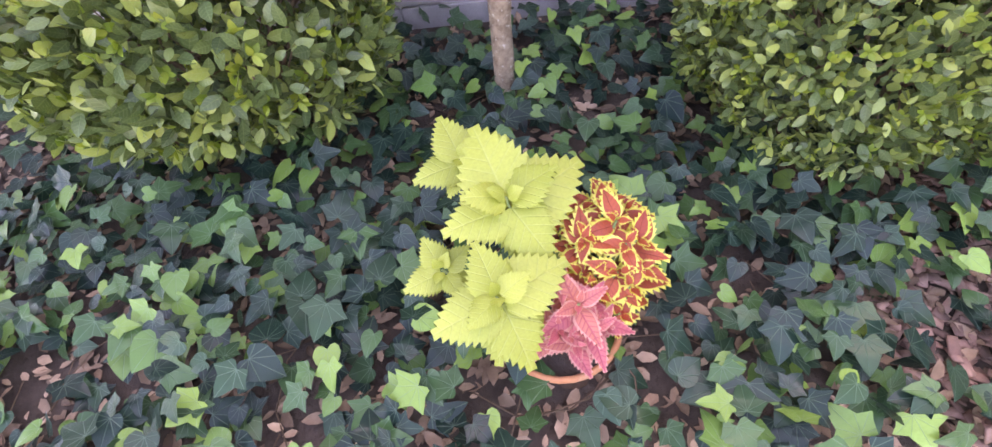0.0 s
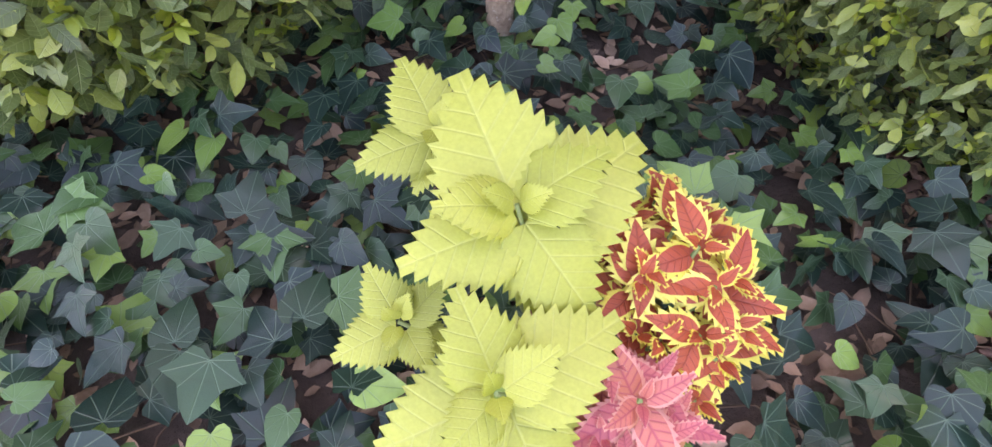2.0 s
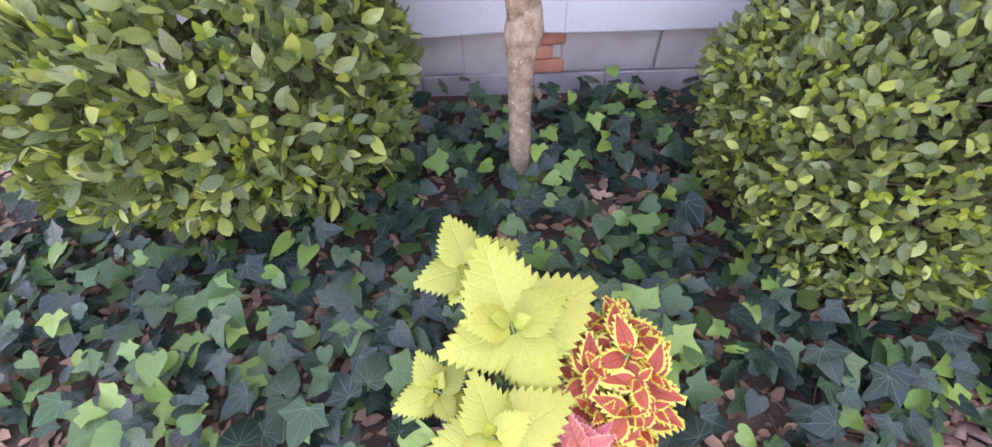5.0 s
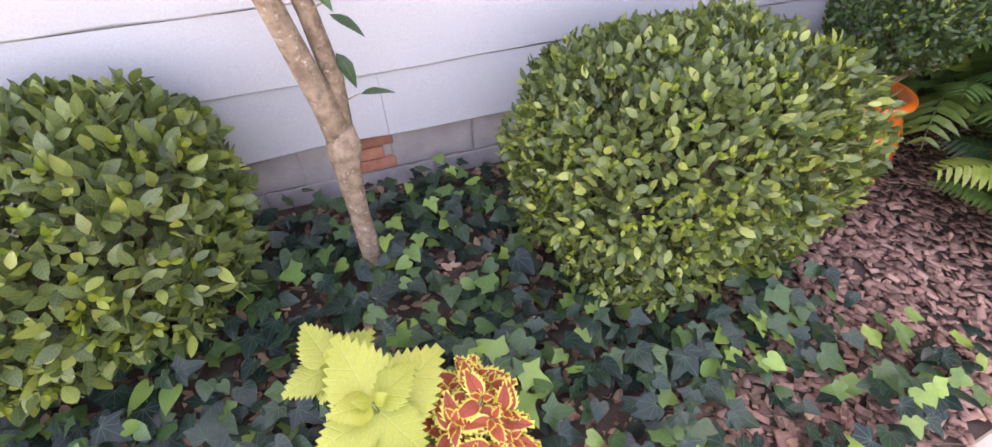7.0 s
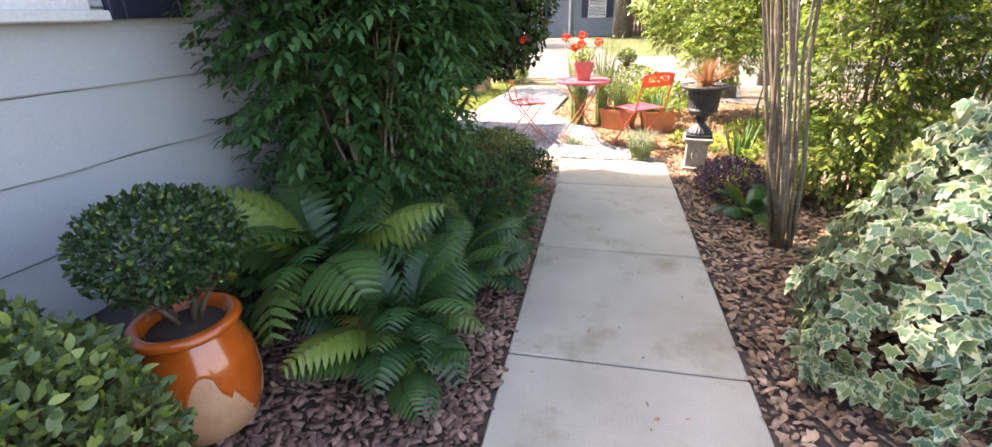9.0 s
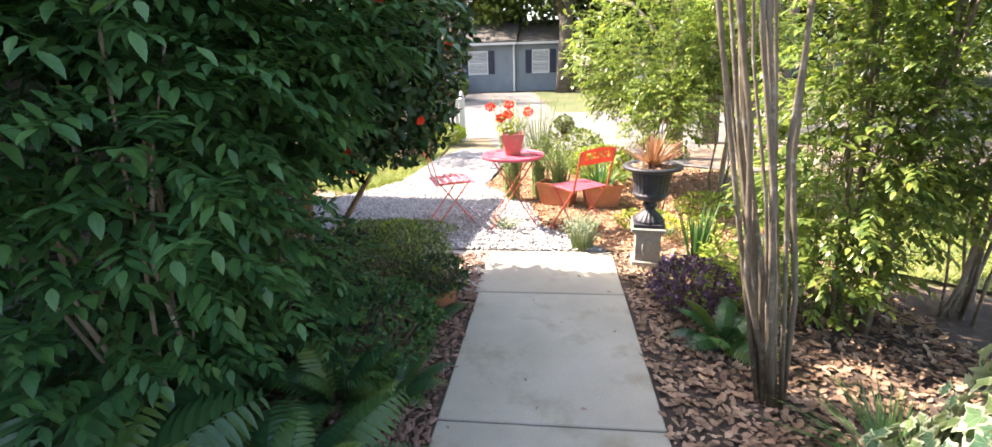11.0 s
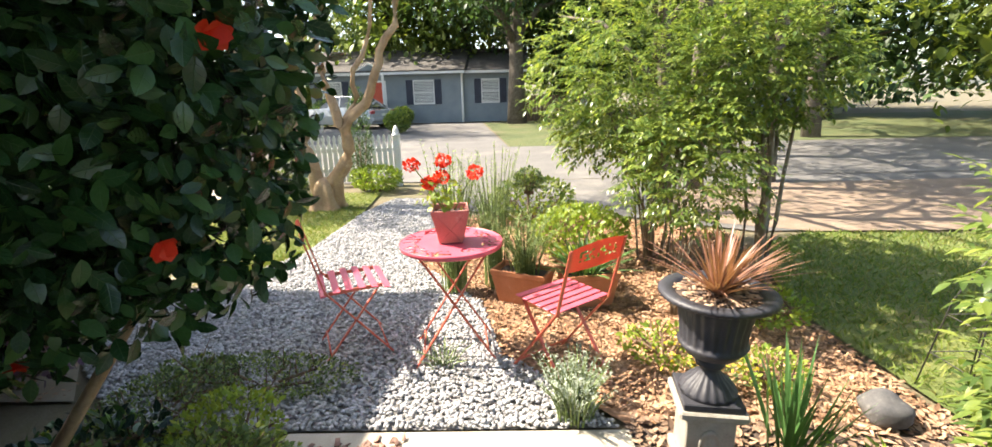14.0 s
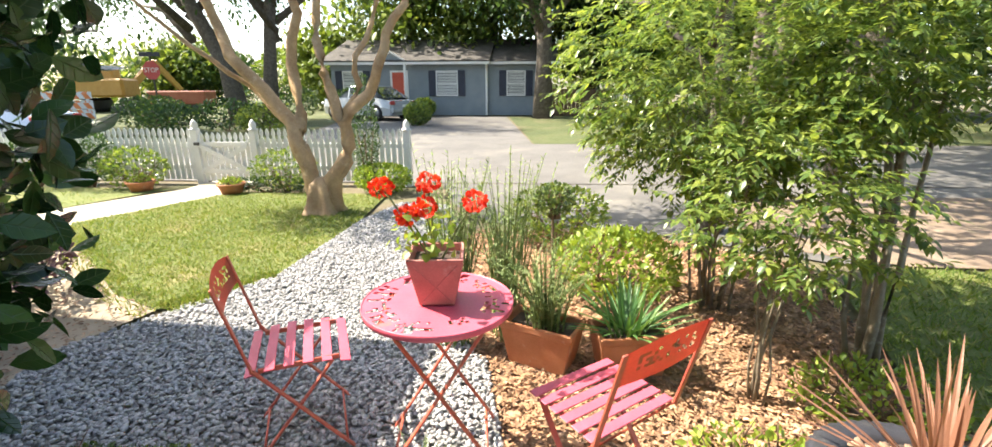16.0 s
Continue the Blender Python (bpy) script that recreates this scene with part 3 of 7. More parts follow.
# ---- walkway of cast slabs ----
walkway = thing("walkway", "pale concrete walkway of cast slabs with dark joints", "walkway", kind="structure")
JOINTS = [-4.2, -3.05, -1.95, -0.85, 0.27, 1.37, 2.0, 3.093, 4.207, 5.517, 6.32]
for a, b in zip(JOINTS, JOINTS[1:]):
    left = 0.46 if b < 6.3 else 1.06
    part("slab", boxed((a + 0.006, -0.565, -0.1), (b - 0.006, left, 0.0), 0.006), CONCRETE, walkway)

# ---- our house ----
WALL = Matrix.Translation((0.5, 2.4, 0)) @ pose(0, 0, 0, 0, 0, -6.0)
house = thing("house", "pale blue-grey house with wide lapped siding and block footing", "house", kind="structure")
house.matrix_basis = WALL
U0, U1, LAP, Z0 = -6.0, 4.15, 0.297, 0.295
part("wall_core", boxed((U0, 0.012, 0.292), (U1, 0.20, 2.75)), MORTAR, house)
part("wall_return", boxed((U1 - 0.18, 0.21, 0.0), (U1, 1.8, 2.75)), SIDING, house)
part("front_wall", boxed((U1, 1.6, 0.0), (6.9, 1.78, 2.75)), SIDING, house)
part("end_wall", boxed((6.72, 1.79, 0.0), (6.9, 8.0, 2.75)), SIDING, house)
part("back_wall", boxed((U0, 8.01, 0.0), (7.6, 8.19, 2.75)), SIDING, house)
part("far_wall", boxed((U0, 0.21, 0.0), (U0 + 0.18, 8.0, 2.75)), SIDING, house)
part("ceiling_board", box(boxed((U0 - 0.3, 0.22, 2.76), (U1 + 0.3, 8.3, 2.80)), (U1 + 0.31, 1.3, 2.76), (7.9, 8.3, 2.80)), WHITE, house)


def roof_bm():
    bm = bmesh.new()
    for lo, hi, x0, x1 in ((-0.42, 4.1, U0 - 0.3, U1 + 0.3), (1.22, 4.1, U1 + 0.3, 7.95)):
        zl, zh = 2.62, 4.9
        vs = [bm.verts.new(p) for p in ((x0, lo, zl), (x1, lo, zl), (x1, hi, zh), (x0, hi, zh), (x0, lo, zl + 0.14), (x1, lo, zl + 0.14), (x1, hi, zh + 0.14), (x0, hi, zh + 0.14))]
        for q in ((0, 3, 2, 1), (4, 5, 6, 7), (0, 1, 5, 4), (1, 2, 6, 5), (2, 3, 7, 6), (3, 0, 4, 7)):
            bm.faces.new([vs[i] for i in q])
    vs = [bm.verts.new(p) for p in ((U0 - 0.3, 4.1, 4.9), (7.95, 4.1, 4.9), (7.95, 8.6, 2.62), (U0 - 0.3, 8.6, 2.62))]
    bm.faces.new(vs)
    return bm


part("roof", roof_bm(), SHINGLE, house)


def board_mesh(length):
    """A siding board: its foot stands proud and wavers a little."""
    bm = bmesh.new()
    n = max(2, int(length / 0.12))
    rows = []
    for i in range(n + 1):
        x = length * i / n
        w = 0.009 * noise.noise(Vector((x * 3.1, length, 2)))
        rows.append([bm.verts.new(p) for p in ((x, 0.010, LAP - 0.004), (x, -0.006, LAP - 0.004), (x, -0.017 + w, 0.006 + w), (x, -0.013 + w, 0.0 + w), (x, 0.010, 0.0))])
    for a, b in zip(rows, rows[1:]):
        for k in range(4):
            bm.faces.new((a[k], a[k + 1], b[k + 1], b[k])).smooth = False
    bm.faces.new(rows[0])
    bm.faces.new(rows[-1][::-1])
    me = bpy.data.meshes.new("siding_board")
    bm.to_mesh(me)
    bm.free()
    return me


WIN = (2.02, 2.56, 1.43, 2.55)     # the window in the wall, u from, to, z from, to
for row in range(9):
    z = Z0 + row * LAP
    cuts = [U0, 0.205 if row == 0 else -2.6 - 0.7 * (row % 3), U1]
    cuts = sorted(cuts)
    for a, b in zip(cuts, cuts[1:]):
        part_mesh("siding_board", board_mesh(b - a - 0.002), SIDING, house, m=Matrix.Translation((a + 0.002, 0, z)))
part("corner_board", boxed((U1, -0.02, 0.25), (U1 + 0.02, 0.12, 2.7), 0.003), WHITE, house)
# footing of blocks, with a patch of brick
part("footing", boxed((U0, 0.045, -0.3), (U1, 0.2, 0.30)), MORTAR, house)
bm_block = boxed((0.004, 0.030, 0.003), (0.396, 0.06, 0.193), 0.004)
me_block = bpy.data.meshes.new("footing_block")
bm_block.to_mesh(me_block)
bm_block.free()
for row in range(2):
    u = U0 + 0.2 * row
    while u < U1 - 0.4:
        if not (row == 1 and -0.25 < u < 0.2):
            part_mesh("footing_block", me_block, BLOCK, house, m=Matrix.Translation((u, 0, -0.105 + 0.2 * row)))
        u += 0.4
me_brick = bpy.data.meshes.new("brick")
bmb = boxed((0.003, 0.022, 0.003), (0.197, 0.06, 0.062), 0.004)
bmb.to_mesh(me_brick)
bmb.free()
for row in range(3):
    for k in range(1):
        part_mesh("brick", me_brick, BRICK, house, m=Matrix.Translation((0.02 + 0.2 * k + (0.0, -0.05, 0.0)[row], 0, 0.095 + 0.065 * row)))

window = thing("window_1", "white-framed house window with dark panes", "window", kind="structure")
window.matrix_basis = WALL
part("window_frame", box(box(box(box(box(bmesh.new(), (2.05, -0.05, 1.47), (2.13, 0.0, 2.6), 0.004), (2.47, -0.05, 1.47), (2.55, 0.0, 2.6), 0.004), (1.15, -0.05, 1.47), (1.23, 0.0, 2.6), 0.004), (1.15, -0.052, 1.47), (2.55, -0.002, 1.53), 0.004), (1.15, -0.045, 2.02), (2.55, -0.004, 2.06), 0.004), WHITE, window)
part("window_sill", boxed((1.08, -0.085, 1.43), (2.60, -0.02, 1.47), 0.006), WHITE, window)
part("pane", boxed((1.23, -0.024, 1.53), (2.47, -0.018, 2.02)), GLASS, window)
part("pane", boxed((1.23, -0.024, 2.06), (2.47, -0.018, 2.6)), GLASS, window)
shutter_frame = part("shutter_frame", box(box(box(bmesh.new(), (2.62, -0.06, 1.44), (2.68, -0.02, 2.6), 0.004), (2.94, -0.06, 1.44), (3.0, -0.02, 2.6), 0.004), (2.68, -0.058, 1.44), (2.94, -0.022, 1.53), 0.004), NAVY, window, "dark navy shutter")
for k in range(20):
    part("shutter_slat", boxed((2.67, -0.03, 0), (2.95, -0.018, 0.06), 0.002, Matrix.Translation((0, -0.02, 1.53 + 0.052 * k)) @ pose(0, 0, 0, -25)), NAVY, window)


# ---- shrubs beside the house ----
def round_bush(at, radii, n, size, material, label, square=2.6, seed=0.0, group="", stems=7, name="clipped_bush"):
    ob = thing(name, label, "bush", at, group=group)
    r = Vector(radii)
    bm = bmesh.new()
    for k in range(stems):
        a = 2 * math.pi * k / stems + rng.random()
        q = [Vector((0.03 * math.cos(a), 0.03 * math.sin(a), -0.02)), Vector((0.3 * r.x * math.cos(a), 0.3 * r.y * math.sin(a), 0.45 * r.z)), Vector((0.65 * r.x * math.cos(a), 0.65 * r.y * math.sin(a), 1.1 * r.z))]
        tube(bm, q, (0.014, 0.010, 0.004), 5)
        for _ in range(5):
            s = q[1].lerp(q[2], rng.random())
            e = s + Vector(rand_dirs(1)[0]) * 0.4 * r.x + Vector((0, 0, 0.05))
            tube(bm, [s, e], (0.005, 0.002), 4)
    part("woody_frame", bm, TWIG, ob)
    p, d = shell(n, (0, 0, r.z * 1.08), radii, 0.32, square, 0.10, 3.5, seed, zmin=-0.93 * r.z)
    keep = p[:, 2] > 0.02
    p, d = p[keep], d[keep]
    along = unit(d * 0.8 + rand_dirs(len(p)) * 0.8 + np.array([0, 0, 0.35]))
    leaves("foliage", OVAL, p, along, size * (0.6 + 0.7 * rng.random(len(p))), ob, material, up=unit(d + 0.7 * rand_dirs(len(p))), width=1.0)
    # rosettes of young leaves at the shoot tips
    k = n // 22
    pc, dc = shell(k, (0, 0, r.z * 1.08), radii, 0.05, square, 0.10, 3.5, seed, zmin=-0.8 * r.z)
    pp = np.repeat(pc, 5, axis=0)
    dd = np.repeat(dc, 5, axis=0)
    leaves("young_growth", OVAL, pp, unit(dd * 0.7 + rand_dirs(len(pp)) * 0.75 + np.array([0, 0, 0.3])), size * 0.62, ob, CHARTREUSE, up=dd, label="pale green young shoots", kind="stuff")
    return ob


round_bush((-0.43, 1.98, 0.09), (0.55, 0.46, 0.365), 6600, 0.060, PRIVET, "clipped green hedge bush over ivy beside the house", seed=1.0)
round_bush((1.615, 1.57, 0), (0.605, 0.48, 0.395), 16000, 0.040, PRIVET, "rounded clipped green bush over ivy beside the house", 3.0, seed=4.0)

# young tree between the bushes
sapling = thing("young_tree", "slim tree with mottled grey bark rising from ivy", "tree", (0.475, 1.88, 0))
bm = bmesh.new()
tube(bm, [(-0.01, 0, -0.05), (-0.01, 0, 0.10), (-0.012, 0.0, 0.32), (-0.008, 0, 0.50), (0.0, 0.0, 0.58), (0.005, 0.0, 0.66)], (0.046, 0.039, 0.036, 0.043, 0.058, 0.044), 11)
tube(bm, [(0.0, 0.0, 0.60), (-0.02, 0.0, 0.75), (-0.06, 0.01, 0.95), (-0.11, 0.02, 1.2), (-0.2, 0.05, 1.8), (-0.3, 0.1, 2.6)], (0.046, 0.040, 0.036, 0.032, 0.026, 0.015), 10)
tube(bm, [(0.01, 0.01, 0.60), (0.03, 0.03, 0.80), (0.01, 0.05, 1.0), (-0.04, 0.07, 1.25), (-0.05, 0.12, 1.8), (0.05, 0.2, 2.5)], (0.034, 0.030, 0.028, 0.026, 0.02, 0.01), 8)
for z, x, y, a in ((0.74, 0.04, 0.0, 0.3), (0.90, 0.01, 0.02, 1.4), (1.0, 0.01, 0.04, 0.6), (1.1, -0.1, 0.01, -0.5)):
    tube(bm, [(x, y, z), (x + 0.05 * math.cos(a), y - 0.05 * abs(math.sin(a)), z + 0.02)], (0.003, 0.002), 4)
part("trunk", bm, GREYBARK, sapling)
lp = np.array([(0.09, -0.02, 0.76), (0.05, -0.03, 0.90), (0.06, -0.02, 1.0), (0.05, 0.0, 1.06), (0.02, -0.03, 1.10), (-0.15, -0.05, 1.2), (0.0, 0.1, 1.35), (-0.2, 0.0, 1.5)])
leaves("leaves", LANCE, lp, np.array([(1, -0.1, 0.1), (0.3, -0.5, -0.6), (0.5, -0.4, -0.2), (0.8, -0.2, 0.2), (0.4, -0.6, -0.4), (-0.5, -0.4, 0.3), (0.6, -0.2, 0.1), (-0.3, -0.6, 0.0)]), 0.105, sapling, CAMELLIA, width=1.5)
cp = np.concatenate([shell(1500, (-0.4, 0.15, 3.0), (0.9, 0.8, 0.7), 0.8)[0]])
leaves("crown", LANCE, cp, rand_dirs(len(cp)), 0.09, sapling, OAKLEAF, width=1.4)

# ---- ivy over the ground ----
IVYBED = [(-4, 0.50), (1.75, 0.50), (2.1, 0.62), (1.95, 0.95), (1.72, 1.25), (1.9, 1.6), (1.9, 2.2), (-4, 2.75)]
ivy = thing("ivy_ground_cover", "dark green English ivy carpet over mulched soil", "ivy", kind="stuff")


def ivy_density(p):
    """Thin where the mulch shows: round the potted plant and at the bed's edge."""
    d = math.hypot(p[0] - 0.45, (p[1] - 0.80) * 1.3)
    k = 0.35 + 0.65 * min(1, max(0, (d - 0.12) / 0.3))
    return k * (0.62 + 0.75 * noise.noise(Vector((p[0] * 2.3, p[1] * 2.3, 3))))


pts = [p for p in scatter(8200, IVYBED) if rng.random() < ivy_density(p) + 0.02]
near = [p for p in pts if -0.7 < p[0] < 1.3 and 0.62 < p[1] < 1.7][:300]
chosen = set(map(tuple, near))
rest = np.array([p for p in pts if tuple(p) not in chosen])
zz = 0.03 + 0.13 * rng.random(len(rest)) ** 1.3
h = np.array([noise.noise(Vector((p[0] * 3, p[1] * 3, 9))) for p in rest])
pos = np.column_stack([rest, zz + 0.04 * h])
k = rng.random(len(rest)) < 0.6
face = unit(rand_dirs(len(rest)) * 0.55 + np.array([0, -0.30, 1.0]))
along = unit(rng.normal(size=(len(rest), 3)) * np.array([1, 1, 0.15]) + np.array([0, -0.35, -0.15]))
leaves("ivy_leaves", IVYSHAPE, pos[k], along[k], 0.052 + 0.042 * rng.random(k.sum()), ivy, IVY, up=face[k], kind="stuff")
leaves("ivy_leaves", IVYHEART, pos[~k], along[~k], 0.045 + 0.035 * rng.random((~k).sum()), ivy, IVY, up=face[~k], kind="stuff")


def single(shape, name):
    v, f = shape
    me = bpy.data.meshes.new(name)
    me.from_pydata([tuple(q) for q in v], [], [tuple(q) for q in f])
    leaf_uv(me)
    for p in me.polygons:
        p.use_smooth = True
    return me


IVYMESH = [single(IVYSHAPE, "ivy_leaf"), single(IVYHEART, "ivy_leaf"), single(MAPLE, "ivy_leaf")]


def leaf_pose(pos, along, face, size):
    y = Vector(along).normalized()
    x = y.cross(Vector(face)).normalized()
    z = x.cross(y)
    m = Matrix((x, y, z)).transposed().to_4x4()
    return Matrix.Translation(pos) @ m @ Matrix.Scale(size, 4)


for i, p in enumerate(near):
    f = Vector(unit(rand_dirs(1)[0] * 0.5 + np.array([0, -0.3, 1.0])))
    a = Vector((rng.normal(), rng.normal() - 0.4, -0.15 + 0.2 * rng.normal()))
    part_mesh("ivy_leaf", IVYMESH[i % 3], IVY_ONE, ivy, m=leaf_pose((p[0], p[1], 0.06 + 0.11 * rng.random()), a, f, 0.055 + 0.045 * rng.random()))
bm = bmesh.new()
for _ in range(160):
    p = scatter(1, IVYBED)[0]
    a = rng.random() * 6.28
    tube(bm, [(p[0] + 0.12 * k * math.cos(a + 0.3 * k), p[1] + 0.12 * k * math.sin(a + 0.3 * k), 0.012 + 0.02 * rng.random()) for k in range(4)], 0.002, 4, False)
part("ivy_runners", bm, TWIG, ivy)


# ---- loose bark and leaves on the soil ----
CHIPSHAPE = (np.array([(-0.28, 0, 0), (0.28, 0, 0.02), (0.22, 1, 0.06), (-0.22, 0.95, 0.0), (-0.25, 0.02, 0.09), (0.25, 0.02, 0.10), (0.2, 0.97, 0.14), (-0.2, 0.92, 0.10)]), [[0, 3, 2, 1], [4, 5, 6, 7], [0, 1, 5, 4], [1, 2, 6, 5], [2, 3, 7, 6], [3, 0, 4, 7]])
SLIVER = (CHIPSHAPE[0] * np.array([0.75, 1.0, 0.45]), CHIPSHAPE[1])
CURL = (np.array([(0, 0, 0), (0.25, 0.3, 0.12), (-0.25, 0.3, 0.10), (0, 0.35, 0.0), (0.2, 0.7, 0.14), (-0.2, 0.7, 0.16), (0, 1, 0.12)]), [[0, 1, 3], [0, 3, 2], [3, 1, 4], [3, 4, 6], [3, 6, 5], [3, 5, 2]])


def litter(name, n, poly, shape, size, material, label, category, z=0.0):
    p = scatter(n, poly)
    pos = np.column_stack([p, z + 0.018 * rng.random(n)])
    al = rng.normal(size=(n, 3)) * np.array([1, 1, 0.22])
    ob = leaves(name, shape, pos, al, size * (0.5 + rng.random(n)), None, material, up=unit(rand_dirs(n) * 0.35 + np.array([0, 0, 1])))
    return tagged(ob, label, category, kind="stuff")


litter("bark_mulch", 17000, [(1.2, 0.48), (6.25, 0.48), (6.2, 1.0), (4.5, 1.9), (1.2, 2.3)], CHIPSHAPE, 0.036, CHIP, "reddish brown bark mulch on the bed", "mulch", -0.008)
litter("bark_mulch", 5000, [(-2.5, 0.5), (1.6, 0.5), (1.6, 2.3), (-2.5, 2.6)], CURL, 0.045, LITTER, "dead brown leaves under the ivy", "leaf litter", -0.008)
litter("bark_mulch", 12000, [(2.2, -0.58), (6.4, -0.58), (6.4, -2.2), (2.2, -2.6)], CURL, 0.042, LITTER, "fallen brown leaves beside the walkway", "leaf litter", -0.008)
litter("bark_mulch", 9000, [p for p in RIGHTBED if p[0] > 6], CURL, 0.036, MULCH, "dry sunlit leaves over the mulch", "leaf litter", -0.006)
litter("bark_mulch", 26000, [p for p in RIGHTBED if p[0] > 6], SLIVER, 0.030, MULCH, "sunlit orange-brown bark mulch", "mulch", -0.008)
litter("bark_mulch", 1500, SANDY, CURL, 0.026, LITTER, "dry leaves strewn on the sandy path", "leaf litter", -0.004)
p = scatter(60, [(0.5, -0.55), (6.3, -0.55), (6.3, 0.45), (0.5, 0.45)])
ob = leaves("fallen_debris", LANCE, np.column_stack([p, np.full(60, 0.004)]), rng.normal(size=(60, 3)) * np.array([1, 1, 0.02]), 0.05 * (0.3 + rng.random(60)), None, LITTER, width=0.7)
tagged(ob, "small brown leaves and twigs on the walkway", "leaf litter", kind="stuff")


# ---- pot plants ----
def clay_pot(name, label, at, r, h, material=TERRACOTTA, group="", rim=0.12):
    ob = thing(name, label, "plant pot", at, group=group)
    t = 0.012
    part("pot_body", lathe(bmesh.new(), [(r * 0.72, 0), (r * 0.97, h * 0.82), (r * 0.97, h * 0.83), (r * 0.97 - t, h * 0.83), (r * 0.97 - t, h * 0.80), (0.01, h * 0.80)], 28), material, ob)
    part("rim", lathe(bmesh.new(), [(r * 0.972, h * 0.80), (r * 1.04, h * 0.81), (r * 1.07, h * 0.9), (r * 1.05, h), (r * 0.99, h), (r * 0.96, h * 0.92), (r * 0.96, h * 0.80)], 28), material, ob)
    part("potting_soil", lathe(bmesh.new(), [(r * 0.95, h * 0.825), (r * 0.95, h * 0.86), (r * 0.5, h * 0.88), (0.01, h * 0.89)], 20), SOIL, ob)
    return ob


coleus_pot = clay_pot("terracotta_pot", "shallow terracotta pot of coleus set among ivy", (0.425, 0.905, 0.0), 0.145, 0.14)


def serrated(teeth, width, depth, fold=0.15, droop=0.3, inner=0.8):
    """A toothed leaf with a margin of its own colour: material 0 inside, 1 at the edge."""
    v, f, mi = [], [], []
    n = teeth * 2
    for s in (1, -1):
        for ring, k in ((0, 0.0), (1, 0.5 * inner), (2, inner), (3, 1.0)):
            for i in range(n + 1):
                u = i / n
                w = width * math.sin(math.pi * min(1, 0.05 + 0.95 * u) ** 0.72) ** 0.85 * (1 - 0.25 * u)
                x, y = k * w, u - 0.06 * k * (1 - u)
                if ring == 3 and 0 < i < n:
                    x += depth * (1 if i % 2 else -0.35) * (1 - 0.5 * u)
                    y += depth * (1.0 if i % 2 else -0.25)
                wave = 0.022 * math.sin(8 * u + 2 * s) * k + 0.012 * math.cos(teeth * 2 * math.pi * u) * k * k
                v.append((s * max(x, 0), y, fold * x - 0.5 * x * x + wave - droop * y * y))
        o = 0 if s == 1 else 4 * (n + 1)
        for ring in (0, 1, 2):
            for i in range(n):
                a, b = o + ring * (n + 1) + i, o + (ring + 1) * (n + 1) + i
                q = (a, b, b + 1, a + 1)
                f.append(q if s > 0 else q[::-1])
                mi.append(1 if ring == 2 else 0)
    me = bpy.data.meshes.new("leaf")
    me.from_pydata(v, [], f)
    leaf_uv(me)
    me.polygons.foreach_set("material_index", mi)
    for p in me.polygons:
        p.use_smooth = True
    return me


FACE = Matrix.Rotation(radians(17), 3, "X")


def coleus(name, label, heads, mesh, materials, at):
    """heads: place of a shoot's tip and its leaves, each with its bearing, length, rise and step down the stem. Each leaf is a part."""
    ob = thing(name, label, "coleus", at)
    for m in materials:
        mesh.materials.append(m)
    for (x, y, z), spray in heads:
        base = Vector((0.35 * (x - at[0]), 0.35 * (y - at[1]), 0.0))
        tip = Vector((x, y, z)) - Vector(at)
        part("stem", tube(bmesh.new(), [base, base.lerp(tip, 0.5) + Vector((0, 0, 0.02)), tip], (0.006, 0.005, 0.003), 5), GREENSTEM, ob)
        for yaw, size, rise, down in spray:
            a, e = radians(yaw + 6 * rng.normal()), radians(rise + 5 * rng.normal())
            d = FACE @ Vector((math.cos(a) * math.cos(e), math.sin(a) * math.cos(e), math.sin(e)))
            p = tip + (base - tip).normalized() * down + d * 0.010
            part_mesh("leaf", mesh, [], ob, m=leaf_pose(p, d, FACE @ Vector((0.12 * rng.normal(), 0.12 * rng.normal(), 1)), size * (0.93 + 0.14 * rng.random())))
    return ob


def shoot(big, mid, small, yaw, down=0.03):
    """Crossed pairs of leaves, the youngest at the tip."""
    out = [(yaw + 50 + 180 * k, small * 0.5, 58, 0.0) for k in range(2)] + [(yaw + 180 * k, small, 42, 0.004) for k in range(2)]
    out += [(yaw + 90 + 180 * k, mid, 20, down * 0.6) for k in range(2)]
    return out + [(yaw + 8 + 180 * k, big, 2, down * 1.3) for k in range(2)]


